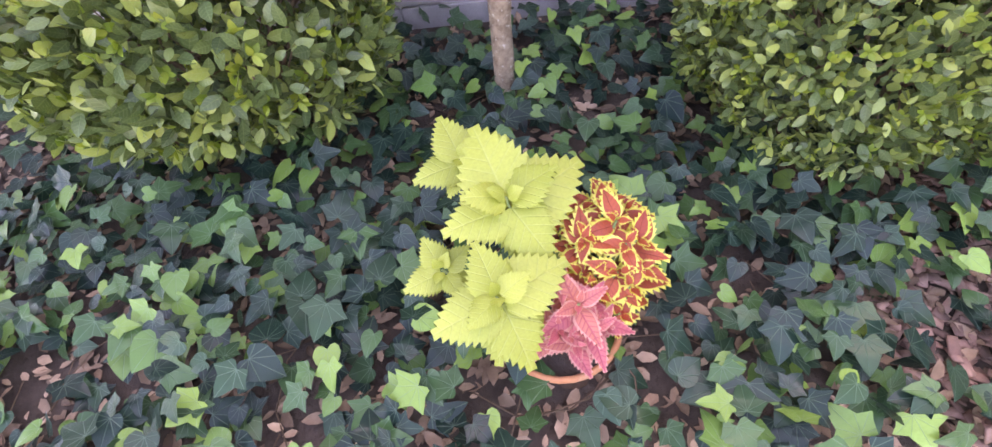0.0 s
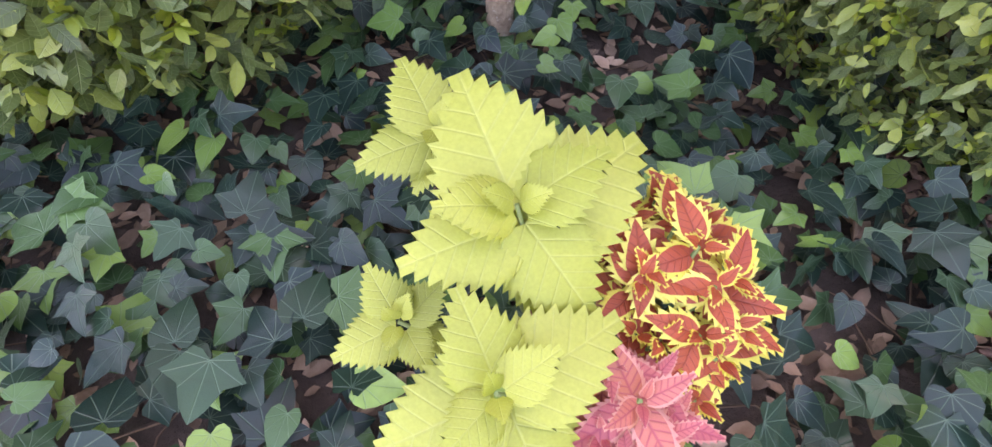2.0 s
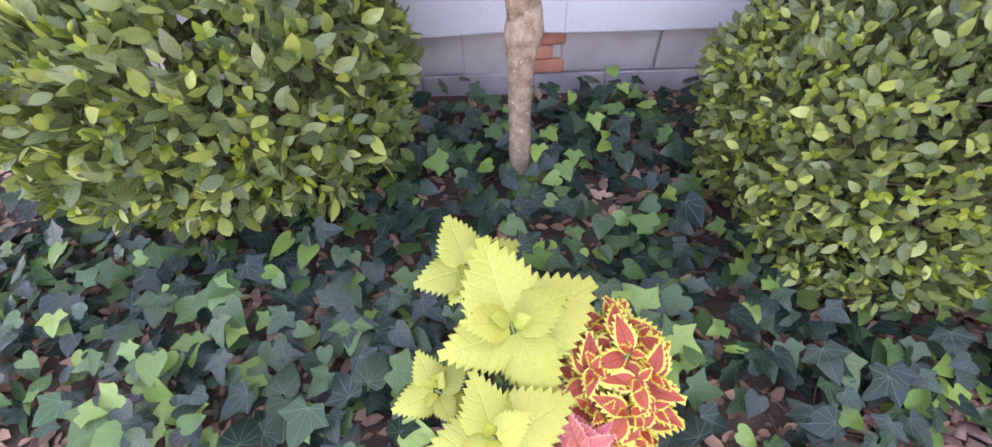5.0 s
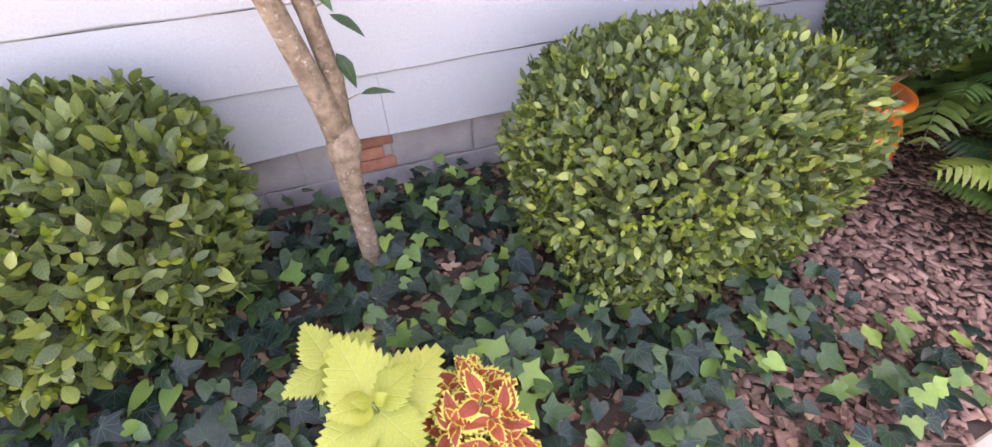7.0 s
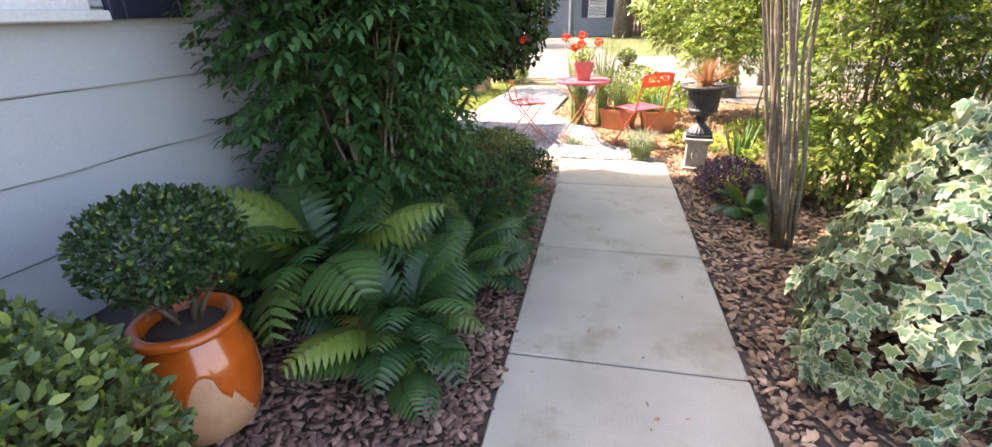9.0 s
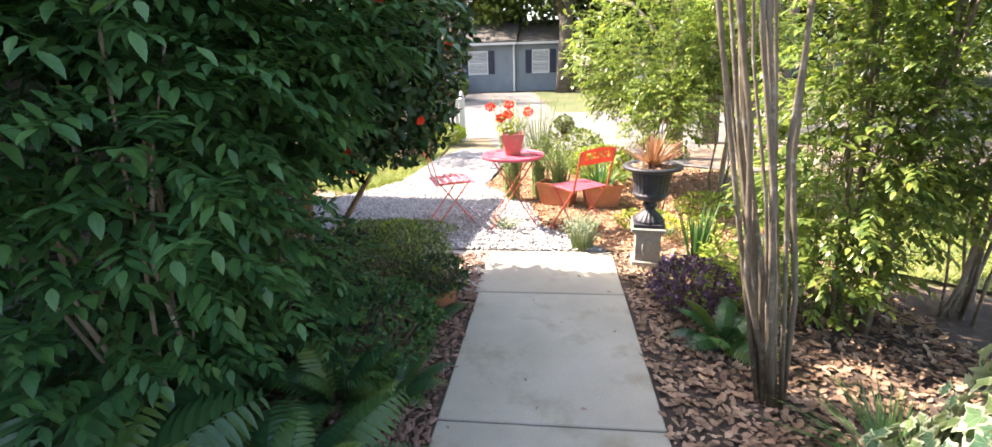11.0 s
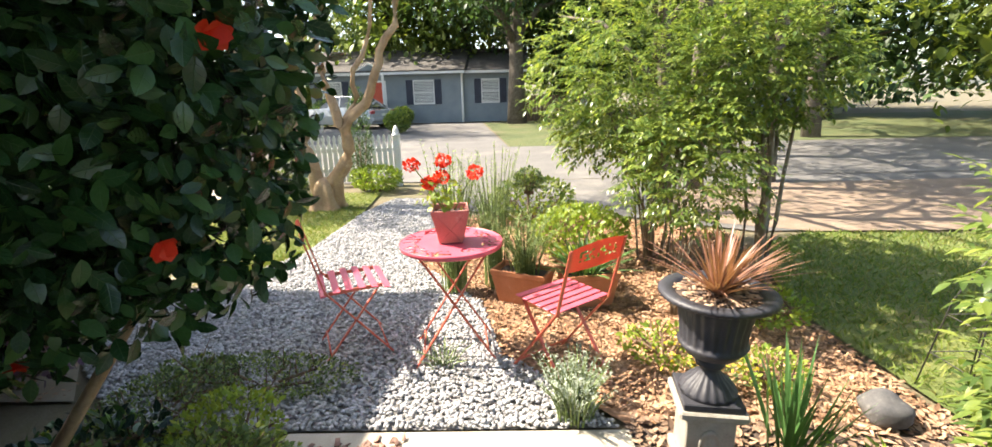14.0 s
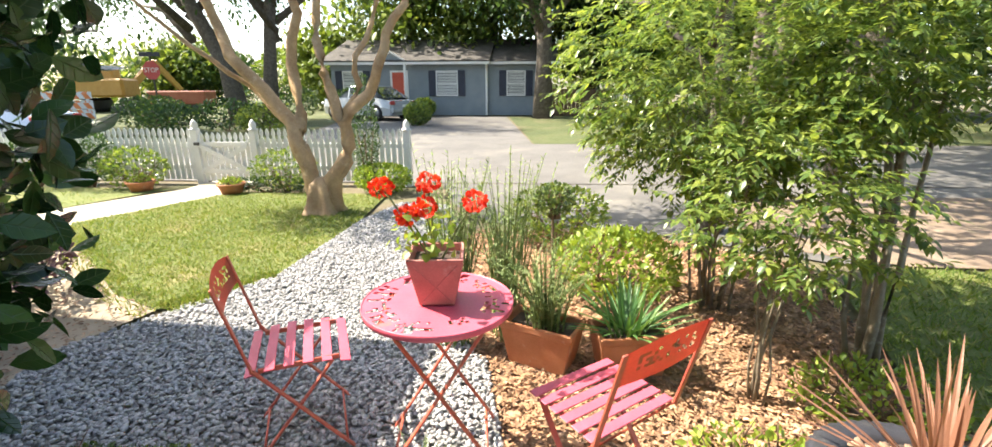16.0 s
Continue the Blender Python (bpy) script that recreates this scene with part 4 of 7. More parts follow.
AT = (0.425, 0.90, 0.115)
coleus("lime_coleus", "lime-green coleus with toothed leaves in a clay pot", [
    ((0.342, 1.061, 0.44), [(168, 0.045, 55, 0), (350, 0.04, 55, 0), (175, 0.088, 30, 0.006), (28, 0.112, 28, 0.006), (108, 0.19, 16, 0.02), (196, 0.150, -2, 0.03), (30, 0.185, 4, 0.04), (300, 0.135, -4, 0.02), (275, 0.11, -18, 0.05), (150, 0.12, -8, 0.06)]),
    ((0.285, 0.877, 0.36), [(105, 0.035, 60, 0), (280, 0.035, 60, 0), (205, 0.075, 30, 0.005), (22, 0.075, 30, 0.005), (106, 0.115, 22, 0.012), (14, 0.145, 6, 0.02), (194, 0.155, 2, 0.02), (287, 0.150, -4, 0.02), (250, 0.12, -14, 0.04), (330, 0.12, -14, 0.05), (60, 0.12, -8, 0.05)]),
    ((0.262, 1.255, 0.37), [(100, 0.12, 18, 0.005), (195, 0.115, 6, 0.01), (300, 0.06, 20, 0.005), (20, 0.12, 5, 0.02), (240, 0.07, 5, 0.02), (60, 0.04, 50, 0), (240, 0.04, 50, 0)]),
    ((0.175, 1.005, 0.29), [(105, 0.075, 22, 0.005), (195, 0.085, 12, 0.008), (285, 0.065, 12, 0.008), (35, 0.075, 15, 0.008), (320, 0.06, 0, 0.02), (60, 0.035, 50, 0), (240, 0.035, 50, 0), (150, 0.03, 60, 0)])],
    serrated(11, 0.46, 0.060, 0.14, 0.24, 0.86), [LIME, LIME], AT)
heads = []
for i in range(22):
    a, r = rng.random() * 6.28, math.sqrt(rng.random())
    yaw = rng.random() * 360
    heads.append(((0.555 + 0.10 * r * math.cos(a), 0.995 + 0.160 * r * math.sin(a), 0.345 - 0.07 * r * r - 0.08 * max(0, -math.sin(a)) * r), [(yaw + 90 * k + 12 * rng.normal(), 0.066 * (0.75 + 0.5 * rng.random()), 12 + 14 * rng.normal() - 10 * (k > 1), 0.012 * k) for k in range(4)] + [(yaw + 45, 0.03, 55, 0), (yaw + 225, 0.03, 55, 0)]))
coleus("rust_coleus", "rust-red coleus with ragged golden leaf margins", heads, serrated(6, 0.38, 0.10, 0.2, 0.35, 0.76), [RUST, GOLDEDGE], AT)
heads = [((0.448, 0.850, 0.315), shoot(0.088, 0.08, 0.055, 20)), ((0.425, 0.905, 0.31), shoot(0.075, 0.07, 0.045, 75)), ((0.405, 0.830, 0.26), shoot(0.078, 0.075, 0.045, 50)), ((0.475, 0.815, 0.255), shoot(0.08, 0.075, 0.045, 5)), ((0.432, 0.800, 0.235), shoot(0.078, 0.07, 0.04, 95)), ((0.485, 0.88, 0.27), shoot(0.07, 0.065, 0.04, 35)), ((0.505, 0.835, 0.235), shoot(0.075, 0.07, 0.04, 60))]
coleus("rose_coleus", "rose-pink coleus with pale leaf edges", heads, serrated(9, 0.30, 0.05, 0.15, 0.3, 0.82), [ROSE, ROSEEDGE], AT)

# glazed jar with a clipped ball
jar = thing("glazed_jar", "tall orange-glazed clay jar dripping over bare clay", "plant pot", (2.50, 1.50, 0), s=1.20)
jar.scale.z = 0.93
JARP = [(0.105, 0.0), (0.125, 0.02), (0.155, 0.12), (0.165, 0.22), (0.155, 0.34), (0.125, 0.44), (0.118, 0.465)]
part("jar_body", lathe(bmesh.new(), JARP, 48), RAWCLAY, jar, "bare buff clay body")


def jar_radius(z):
    for (r0, z0), (r1, z1) in zip(JARP, JARP[1:]):
        if z0 <= z <= z1:
            return r0 + (r1 - r0) * (z - z0) / (z1 - z0)
    return JARP[-1][0]


def glaze_bm():
    bm = bmesh.new()
    seg, rows = 96, 14
    ends = []
    for k in range(seg):
        a = 2 * math.pi * k / seg
        w = 0.5 + 0.5 * math.sin(5 * a + 0.8 * math.sin(2 * a + 0.6))
        ends.append(0.07 + 0.28 * w ** 0.7 - (0.05 if math.sin(9 * a + 1) > 0.8 else 0))
    grid = []
    for k in range(seg):
        a = 2 * math.pi * k / seg
        col = []
        for i in range(rows + 1):
            z = 0.463 + (ends[k] - 0.463) * i / rows
            r = jar_radius(z) + (0.0035 if i < rows else 0.0)
            col.append(bm.verts.new((r * math.cos(a), r * math.sin(a), z)))
        grid.append(col)
    for k in range(seg):
        for i in range(rows):
            bm.faces.new((grid[k][i], grid[k][i + 1], grid[(k + 1) % seg][i + 1], grid[(k + 1) % seg][i])).smooth = True
    return bm


part("glaze", glaze_bm(), GLAZE, jar, "glossy orange dripped glaze")
part("jar_rim", lathe(bmesh.new(), [(0.118, 0.462), (0.142, 0.475), (0.152, 0.492), (0.142, 0.510), (0.122, 0.512), (0.108, 0.495), (0.106, 0.45), (0.02, 0.45)], 48), GLAZE, jar)
part("potting_soil", lathe(bmesh.new(), [(0.105, 0.452), (0.104, 0.470), (0.01, 0.478)], 20), SOIL, jar)
topiary = round_bush((2.54, 1.53, 0.42), (0.24, 0.23, 0.175), 4200, 0.024, BOXLEAF, "clipped dark green ball growing in the orange jar", 2.3, 2.0, name="topiary_ball")
for o in topiary.children:
    if o.name.startswith(("foliage", "young")):
        o.location.z = 0.13


# ---- ferns ----
def frond_mesh(length, pairs, curl, material, width=0.20):
    bm = bmesh.new()
    pts = []
    for k in range(9):
        u = k / 8
        pts.append(Vector((0, length * (0.85 * u - 0.1 * curl * u * u), length * (0.75 * u - curl * 0.72 * u * u))))
    tube(bm, pts, [0.004 * (1 - 0.8 * k / 8) for k in range(9)], 4)
    me = bpy.data.meshes.new("frond")
    v0, f0 = (PINNA[0] * np.array([1.0, 1.0, 1.0])).tolist(), PINNA[1]
    v, f = [], []
    for i in range(pairs):
        u = 0.12 + 0.88 * i / pairs
        j = min(7, int(u * 8))
        p = pts[j].lerp(pts[j + 1], u * 8 - j)
        d = (pts[j + 1] - pts[j]).normalized()
        L = length * width * (math.sin(math.pi * (0.18 + 0.80 * u)) ** 0.8 + 0.08)
        for s in (1, -1):
            y = (Vector((s, 0, -0.15)) + d * 0.42).normalized()
            x = y.cross(d.cross(Vector((1, 0, 0))) * -1).normalized()
            z = x.cross(y)
            o = len(v)
            for a, b, c in v0:
                v.append(p + L * ((a + 0.16 * b * b) * x + b * y + c * z))
            f += [[o + q for q in face] for face in f0]
    me2 = bpy.data.meshes.new("tmp")
    me2.from_pydata(v, [], f)
    bm.from_mesh(me2)
    bpy.data.meshes.remove(me2)
    bm.to_mesh(me)
    bm.free()
    me.materials.append(material)
    return me


FRONDS = [frond_mesh(0.55, 15, 0.85, FERN, 0.19), frond_mesh(0.48, 13, 1.05, FERN, 0.20), frond_mesh(0.62, 16, 0.7, FERN, 0.18)]
FRONDY = frond_mesh(0.60, 16, 1.15, FERNYEL, 0.18)


def fern(at, n, s, label, yellow=1, seed=0):
    ob = thing("fern", label, "fern", at, s=s)
    for i in range(n):
        a = 360 * i / n + 20 * rng.normal()
        me = FRONDY if i < yellow else FRONDS[i % 3]
        part_mesh("frond", me, [], ob, m=pose(0.02 * math.cos(radians(a + 90)), 0.02 * math.sin(radians(a + 90)), 0.02, 28 * rng.random() - 6 + (28 if i % 3 == 0 else 0), 14 * rng.normal(), a) @ Matrix.Scale(0.75 + 0.4 * rng.random(), 4))
    return ob


fern((3.0, 0.88, 0.12), 40, 1.14, "lush dark green fern arching over the walkway's edge", 2)
fern((2.82, 0.86, 0.06), 16, 0.8, "fern with drooping fronds beside the orange jar", 1)
fern((3.55, 0.86, 0.05), 34, 1.05, "dark green fern beside the walkway", 1)
fern((3.25, 1.42, 0.2), 34, 1.6, "tall shaded fern against the house wall", 0)
round_bush((2.95, 1.72, 0), (0.34, 0.24, 0.24), 900, 0.075, NANDARK, "low dark-leaved shrub between jar and wall", 2.0, 51.0, name="low_shrub")
round_bush((2.15, 2.0, 0), (0.30, 0.18, 0.15), 500, 0.075, IVY, "dark ivy at the house footing behind the jar", 2.0, 52.0, name="low_shrub")
fern((3.72, 0.64, 0.0), 14, 0.62, "small dark fern hanging over the walkway's edge", 0)
fern((4.35, 0.68, 0.0), 14, 0.62, "small dark fern hanging over the walkway's edge", 0)
fern((4.25, 0.95, 0.0), 16, 0.85, "small shaded fern at the walkway's edge", 0)
fern((5.0, 0.72, 0.0), 12, 0.55, "small fern beside the clay pot", 0)
fern((4.9, -1.0, 0.0), 14, 0.7, "light green fern in the leaf litter", 0)


# ---- tall shrubs ----
def sprays(n, centre, radii, size, seed=0.0, depth=0.6, leaflets=9, zmin=None, drop=0.15):
    """Compound leaves: twigs with paired leaflets, drooping outwards."""
    p, d = shell(n, centre, radii, depth, 2.0, 0.30, 2.2, seed, zmin)
    n = len(p)
    ax = unit(d * np.array([1, 1, 0.4]) + rand_dirs(n) * 0.7 + np.array([0, 0, -drop]))
    side = unit(np.cross(ax, np.array([0, 0, 1.0]) + 0.3 * rand_dirs(n)))
    pos, al, sz = [], [], []
    for k in range(leaflets):
        u = k / (leaflets - 1)
        s = 1 if k % 2 else -1
        if k == leaflets - 1:
            a = ax
        else:
            a = unit(ax * 0.6 + s * side * 0.9 + 0.25 * rand_dirs(n) + np.array([0, 0, -0.06]))
        pos.append(p + ax * (u * size * 2.2))
        al.append(a)
        sz.append(np.full(n, size) * (0.75 + 0.4 * rng.random(n)))
    return np.concatenate(pos), np.concatenate(al), np.concatenate(sz)


def cane_shrub(at, canes, height, spread, crown, n, size, material, label, bark=CANE, seed=0.0, name="nandina", lean=(0, 0), thick=0.011, low=0.35, category="shrub", bend=1.0):
    ob = thing(name, label, category, at)
    stalks = []
    for k in range(canes):
        a = rng.random() * 6.28
        r0, r1 = 0.10 * spread * math.sqrt(rng.random()) * 2, spread * math.sqrt(rng.random())
        h = height * (0.75 + 0.3 * rng.random())
        q = []
        for i in range(6):
            u = i / 5
            r = r0 + (r1 - r0) * u ** 1.4
            q.append((r * math.cos(a) + lean[0] * u + 0.02 * bend * rng.normal(), r * math.sin(a) + lean[1] * u + 0.02 * bend * rng.normal(), -0.03 + h * u))
        t = thick * (0.7 + 0.7 * rng.random())
        stalks.append(part("cane", tube(bmesh.new(), q, [t * (1 - 0.55 * i / 5) for i in range(6)], 6), bark, ob))
    for centre, radii, share in crown:
        p, al, sz = sprays(int(n * share), centre, radii, size, seed, zmin=-radii[2])
        keep = p[:, 2] > low
        leaves("foliage", LANCE, p[keep], al[keep], sz[keep], ob, material, width=1.35)
    return ob


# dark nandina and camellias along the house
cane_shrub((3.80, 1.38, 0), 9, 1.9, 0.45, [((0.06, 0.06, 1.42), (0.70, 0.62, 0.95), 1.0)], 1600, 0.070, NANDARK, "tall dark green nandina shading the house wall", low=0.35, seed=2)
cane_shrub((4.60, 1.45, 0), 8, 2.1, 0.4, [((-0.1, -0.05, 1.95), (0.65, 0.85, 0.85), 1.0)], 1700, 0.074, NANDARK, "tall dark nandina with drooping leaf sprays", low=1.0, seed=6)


def camellia(at, height, crown, n, label, trunks, flowers, seed=0.0):
    ob = thing("camellia", label, "shrub", at)
    for q in trunks:
        bm = bmesh.new()
        m = len(q)
        tube(bm, q, [0.026 * (1 - 0.6 * i / m) for i in range(m)], 7)
        for _ in range(6):
            s = Vector(q[-2]).lerp(Vector(q[-1]), rng.random())
            part("twig", tube(bmesh.new(), [s, s + Vector(rand_dirs(1)[0]) * 0.35 + Vector((0, 0, 0.15))], (0.008, 0.003), 4), SMOOTHBARK, ob)
        part("trunk", bm, SMOOTHBARK, ob)
    for centre, radii, share in crown:
        k = int(n * share)
        p, d = shell(k, centre, radii, 0.6, 2.4, 0.22, 2.5, seed)
        leaves("foliage", OVAL, p, unit(d * 0.6 + rand_dirs(len(p)) * 0.9 + np.array([0, 0, -0.15])), 0.062 * (0.7 + 0.5 * rng.random(len(p))), ob, CAMELLIA, up=unit(d + 0.8 * rand_dirs(len(p))), width=1.1)
        if flowers:
            pf, df = shell(flowers, centre, radii, 0.05, 2.2, 0.25, 2.5, seed)
            pp, dd = np.repeat(pf, 7, axis=0), np.repeat(df, 7, axis=0)
            leaves("blossom", OVAL, pp, unit(dd + 0.9 * rand_dirs(len(pp))), 0.042, ob, PETALRED, up=dd, width=1.8, label="red camellia blossoms", kind="stuff")
    return ob


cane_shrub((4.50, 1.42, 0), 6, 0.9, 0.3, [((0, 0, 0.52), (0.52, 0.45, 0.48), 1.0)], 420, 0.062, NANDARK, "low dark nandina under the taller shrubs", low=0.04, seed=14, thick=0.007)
camellia((5.63, 1.70, 0), 3.0, [((0.02, -0.45, 2.0), (0.57, 0.74, 1.05), 0.72), ((0.06, -0.40, 1.42), (0.54, 0.62, 0.55), 0.28)], 20000, "dense dark camellia with several bare trunks", [
    [(0, -0.1, -0.05), (0.03, -0.15, 0.35), (0.14, -0.40, 0.75), (0.25, -0.60, 1.05), (0.3, -0.6, 1.6)],
    [(-0.02, 0.02, -0.05), (-0.05, 0.0, 0.4), (-0.06, -0.08, 0.9), (-0.02, -0.1, 1.8)],
    [(-0.05, 0.05, -0.05), (-0.15, 0.1, 0.5), (-0.2, 0.1, 1.0), (-0.2, 0.0, 1.9)],
    [(0.03, 0.04, -0.05), (0.1, 0.1, 0.5), (0.22, 0.12, 1.0), (0.3, 0.1, 1.9)]], 9, 3)
camellia((5.50, 2.33, 0), 3.0, [((0.0, 0.0, 1.52), (0.50, 0.68, 0.85), 1.0)], 11000, "dark camellia with a few red blossoms at the patio", [
    [(0, 0, -0.05), (0.05, 0.0, 0.5), (0.1, -0.05, 1.4)], [(0.08, 0.1, -0.05), (0.15, 0.1, 0.6), (0.2, 0.0, 1.6)]], 26, 8)
# low plants under them
round_bush((5.55, 1.02, 0), (0.42, 0.34, 0.22), 3000, 0.030, PRIVET, "low small-leaved shrub beside the walkway", 2.0, 5.0, name="low_shrub")
for x, y, r in ((5.0, 1.35, 0.42), (5.45, 1.85, 0.40), (5.95, 1.75, 0.34), (4.75, 2.0, 0.4)):
    round_bush((x, y, 0), (r, r, 0.11), 620, 0.055, IVY, "dark ivy spreading under the camellia", 2.2, 80.0 + x + y, name="ivy_patch")
round_bush((4.65, 0.86, 0), (0.40, 0.32, 0.20), 2400, 0.026, NANDARK, "low feathery shrub at the walkway's edge", 2.0, 6.0, name="low_shrub")
round_bush((6.1, 1.20, 0), (0.22, 0.22, 0.16), 900, 0.030, CHARTREUSE, "small yellow-green shrub by the slab", 2.0, 9.0, name="low_shrub")
round_bush((6.45, 1.75, 0), (0.45, 0.30, 0.07), 2000, 0.024, PRIVET, "low green ground cover at the gravel's edge", 2.0, 11.0, name="low_shrub")
clay_pot("terracotta_pot", "small terracotta pot of trailing green plant", (5.22, 0.66, 0.0), 0.11, 0.18)
round_bush((5.22, 0.66, 0.13), (0.19, 0.19, 0.12), 1100, 0.026, BOXLEAF, "trailing green plant in a terracotta pot", 2.0, 3.3, name="pot_plant")
round_bush((6.75, 2.78, 0), (0.35, 0.45, 0.36), 1800, 0.05, PLUM, "purple-leaved shrub at the sandy path", 2.0, 8.0, name="low_shrub")

for x, y, r in ((8.42, 3.80, 0.36), (7.75, 3.62, 0.34), (8.95, 4.75, 0.36)):
    round_bush((x, y, 0), (r, r, 0.26), 1100, 0.05, PLUM if x < 8.9 else OAKLEAF, "reddish-leaved low shrub beyond the sandy path", 2.0, 60.0 + x, name="low_shrub")

round_bush((5.95, 2.85, 0), (0.75, 0.36, 0.42), 1500, 0.055, NANDARK, "leafy green shrub against the house front", 2.0, 91.0, name="low_shrub")

# canes on the other side of the walkway
cane_shrub((4.45, -1.10, 0), 13, 3.2, 0.40, [((0.10, -0.2, 2.75), (1.0, 1.0, 0.75), 1.0)], 700, 0.055, NANDINA, "clump of tall upright canes in leaf litter", low=1.5, seed=5, thick=0.012, name="cane_clump", bend=1.0, lean=(-0.10, 0.42))
cane_shrub((5.15, -1.80, 0), 9, 3.4, 0.5, [((0.1, -0.25, 2.6), (0.95, 0.9, 0.9), 0.7), ((0.3, -0.2, 1.2), (0.6, 0.5, 0.7), 0.3)], 900, 0.055, NANDINA, "clump of tall grey canes with green leaves", low=0.8, seed=7, thick=0.016, name="cane_clump", bend=0.5)
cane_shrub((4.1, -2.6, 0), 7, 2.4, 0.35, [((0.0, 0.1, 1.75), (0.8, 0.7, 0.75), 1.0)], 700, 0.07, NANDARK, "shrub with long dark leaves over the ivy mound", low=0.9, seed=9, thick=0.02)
cane_shrub((5.58, -1.32, 0), 7, 0.22, 0.2, [((0, 0, 0.16), (0.30, 0.26, 0.16), 1.0)], 260, 0.042, CHARTREUSE, "yellow-green leafy shrub in dappled sun", low=0.05, seed=3, thick=0.006, name="leafy_shrub")
cane_shrub((5.24, -1.64, 0), 9, 1.9, 0.38, [((0, 0, 1.0), (0.50, 0.45, 0.95), 1.0)], 1250, 0.054, NANDINA, "light green nandina in dappled sun", low=0.05, seed=13, thick=0.005, name="leafy_shrub")

cane_shrub((5.35, -2.55, 0), 9, 1.7, 0.5, [((0, 0, 1.35), (0.8, 0.7, 0.75), 1.0)], 800, 0.058, NANDINA, "sunlit leafy nandina beyond the canes", low=0.4, seed=23, thick=0.012)

# variegated ivy over a stump
mound = thing("ivy_mound", "mound of cream-edged variegated ivy over an old trunk", "ivy", (3.28, -1.12, 0))
bm = bmesh.new()
tube(bm, [(0.02, -0.35, -0.05), (0.05, -0.36, 0.5), (0.1, -0.4, 1.3), (0.1, -0.4, 3.0)], (0.24, 0.18, 0.15, 0.1), 12)
part("old_trunk", bm, BARK, mound)


def margin_leaf(shape, k):
    v, f = shape
    c = np.array([0, 0.38, 0])
    w = c + (v - c) * k
    w[:, 2] = v[:, 2] + 0.012
    return w, f


pm, dm = shell(3900, (0, 0, 0.38), (0.47, 0.40, 0.74), 0.22, 2.4, 0.34, 2.8, 4.0)
taper = 1 - 0.42 * np.clip(pm[:, 2] / 1.2, 0, 1)
pm[:, 0] *= taper
pm[:, 1] = pm[:, 1] * taper - 0.14 * np.clip(pm[:, 2], 0, 2)
keep = pm[:, 2] > 0.02
pm, dm = pm[keep], dm[keep]
al = unit(np.column_stack([dm[:, 0] * 0.3, dm[:, 1] * 0.3, -np.ones(len(pm)) * 0.7]) + 0.5 * rand_dirs(len(pm)))
sz = 0.040 + 0.036 * rng.random(len(pm))
upv = unit(dm + 0.45 * rand_dirs(len(pm)))
leaves("leaf_margins", MAPLE, pm, al, sz, mound, CREAM, up=upv, label="cream leaf margins", kind="stuff")
leaves("leaf_blades", margin_leaf(MAPLE, 0.80), pm, al, sz, mound, VARIEG, up=upv, kind="stuff")

# strap-leaved clump, plum mound, blue flowers
liriope = thing("lilyturf", "dark strap-leaved lilyturf clump in leaf litter", "grass", (4.05, -1.35, 0))
blades("leaf_tuft", 110, 0.42, 0.010, 1.15, liriope, SWORD, 0.06, 0.7)
round_bush((5.35, -0.95, 0), (0.27, 0.26, 0.15), 1900, 0.032, PLUM, "low dusky purple plant beside the walkway", 2.0, 2.0, name="purple_plant")
blue = thing("blue_flowers", "small blue flowers beside the purple plant", "flower", (5.72, -0.88, 0))
blades("leaf_tuft", 40, 0.14, 0.006, 1.0, blue, SWORD, 0.05)
pf = np.column_stack([rng.normal(0, 0.05, (60, 2)), 0.10 + 0.07 * rng.random(60)])
leaves("petals", OVAL, pf, rand_dirs(60), 0.022, blue, PETALBLUE, width=1.8, kind="stuff")
iris = thing("iris_clump", "upright green sword leaves beside the pedestal", "iris", (6.15, -1.22, 0))
blades("leaf", 46, 0.55, 0.018, 0.5, iris, SWORD, 0.10, 0.4, single=True)
yel = thing("yellow_flowers", "low yellow flowers in the bed", "flower", (6.75, -1.12, 0))
blades("leaf_tuft", 60, 0.16, 0.007, 1.0, yel, SWORD, 0.14)
pf = np.column_stack([rng.normal(0, 0.12, (120, 2)), 0.08 + 0.10 * rng.random(120)])
leaves("petals", OVAL, pf, rand_dirs(120), 0.024, yel, PETALYEL, width=1.8, kind="stuff")

# ---- urn on its pedestal ----
pedestal = thing("stone_pedestal", "weathered square cast-stone pedestal with a carved oval", "pedestal", (6.10, -0.81, 0), rz=-8)
part("plinth", boxed((-0.115, -0.115, -0.02), (0.115, 0.115, 0.05), 0.008), STONE, pedestal)
part("shaft", boxed((-0.095, -0.095, 0.05), (0.095, 0.095, 0.27), 0.006), STONE, pedestal)
part("cap", box(boxed((-0.108, -0.108, 0.27), (0.108, 0.108, 0.29), 0.006), (-0.13, -0.13, 0.29), (0.13, 0.13, 0.325), 0.008), STONE, pedestal)
bm = lathe(bmesh.new(), [(0.055, 0), (0.055, 0.008), (0.042, 0.010), (0.040, 0.004), (0.018, 0.010), (0.005, 0.012)], 20)
for v in bm.verts:
    v.co = Vector((-0.095 - v.co.z, v.co.y * 0.8, 0.16 + v.co.x * 1.35))
part("carved_oval", bm, STONE, pedestal)
urn = thing("garden_urn", "black fluted cast-iron urn on a stone pedestal", "urn", (6.10, -0.81, 0.325), rz=-8)
part("base_plate", boxed((-0.115, -0.115, 0.0), (0.115, 0.115, 0.03), 0.004), IRON, urn)
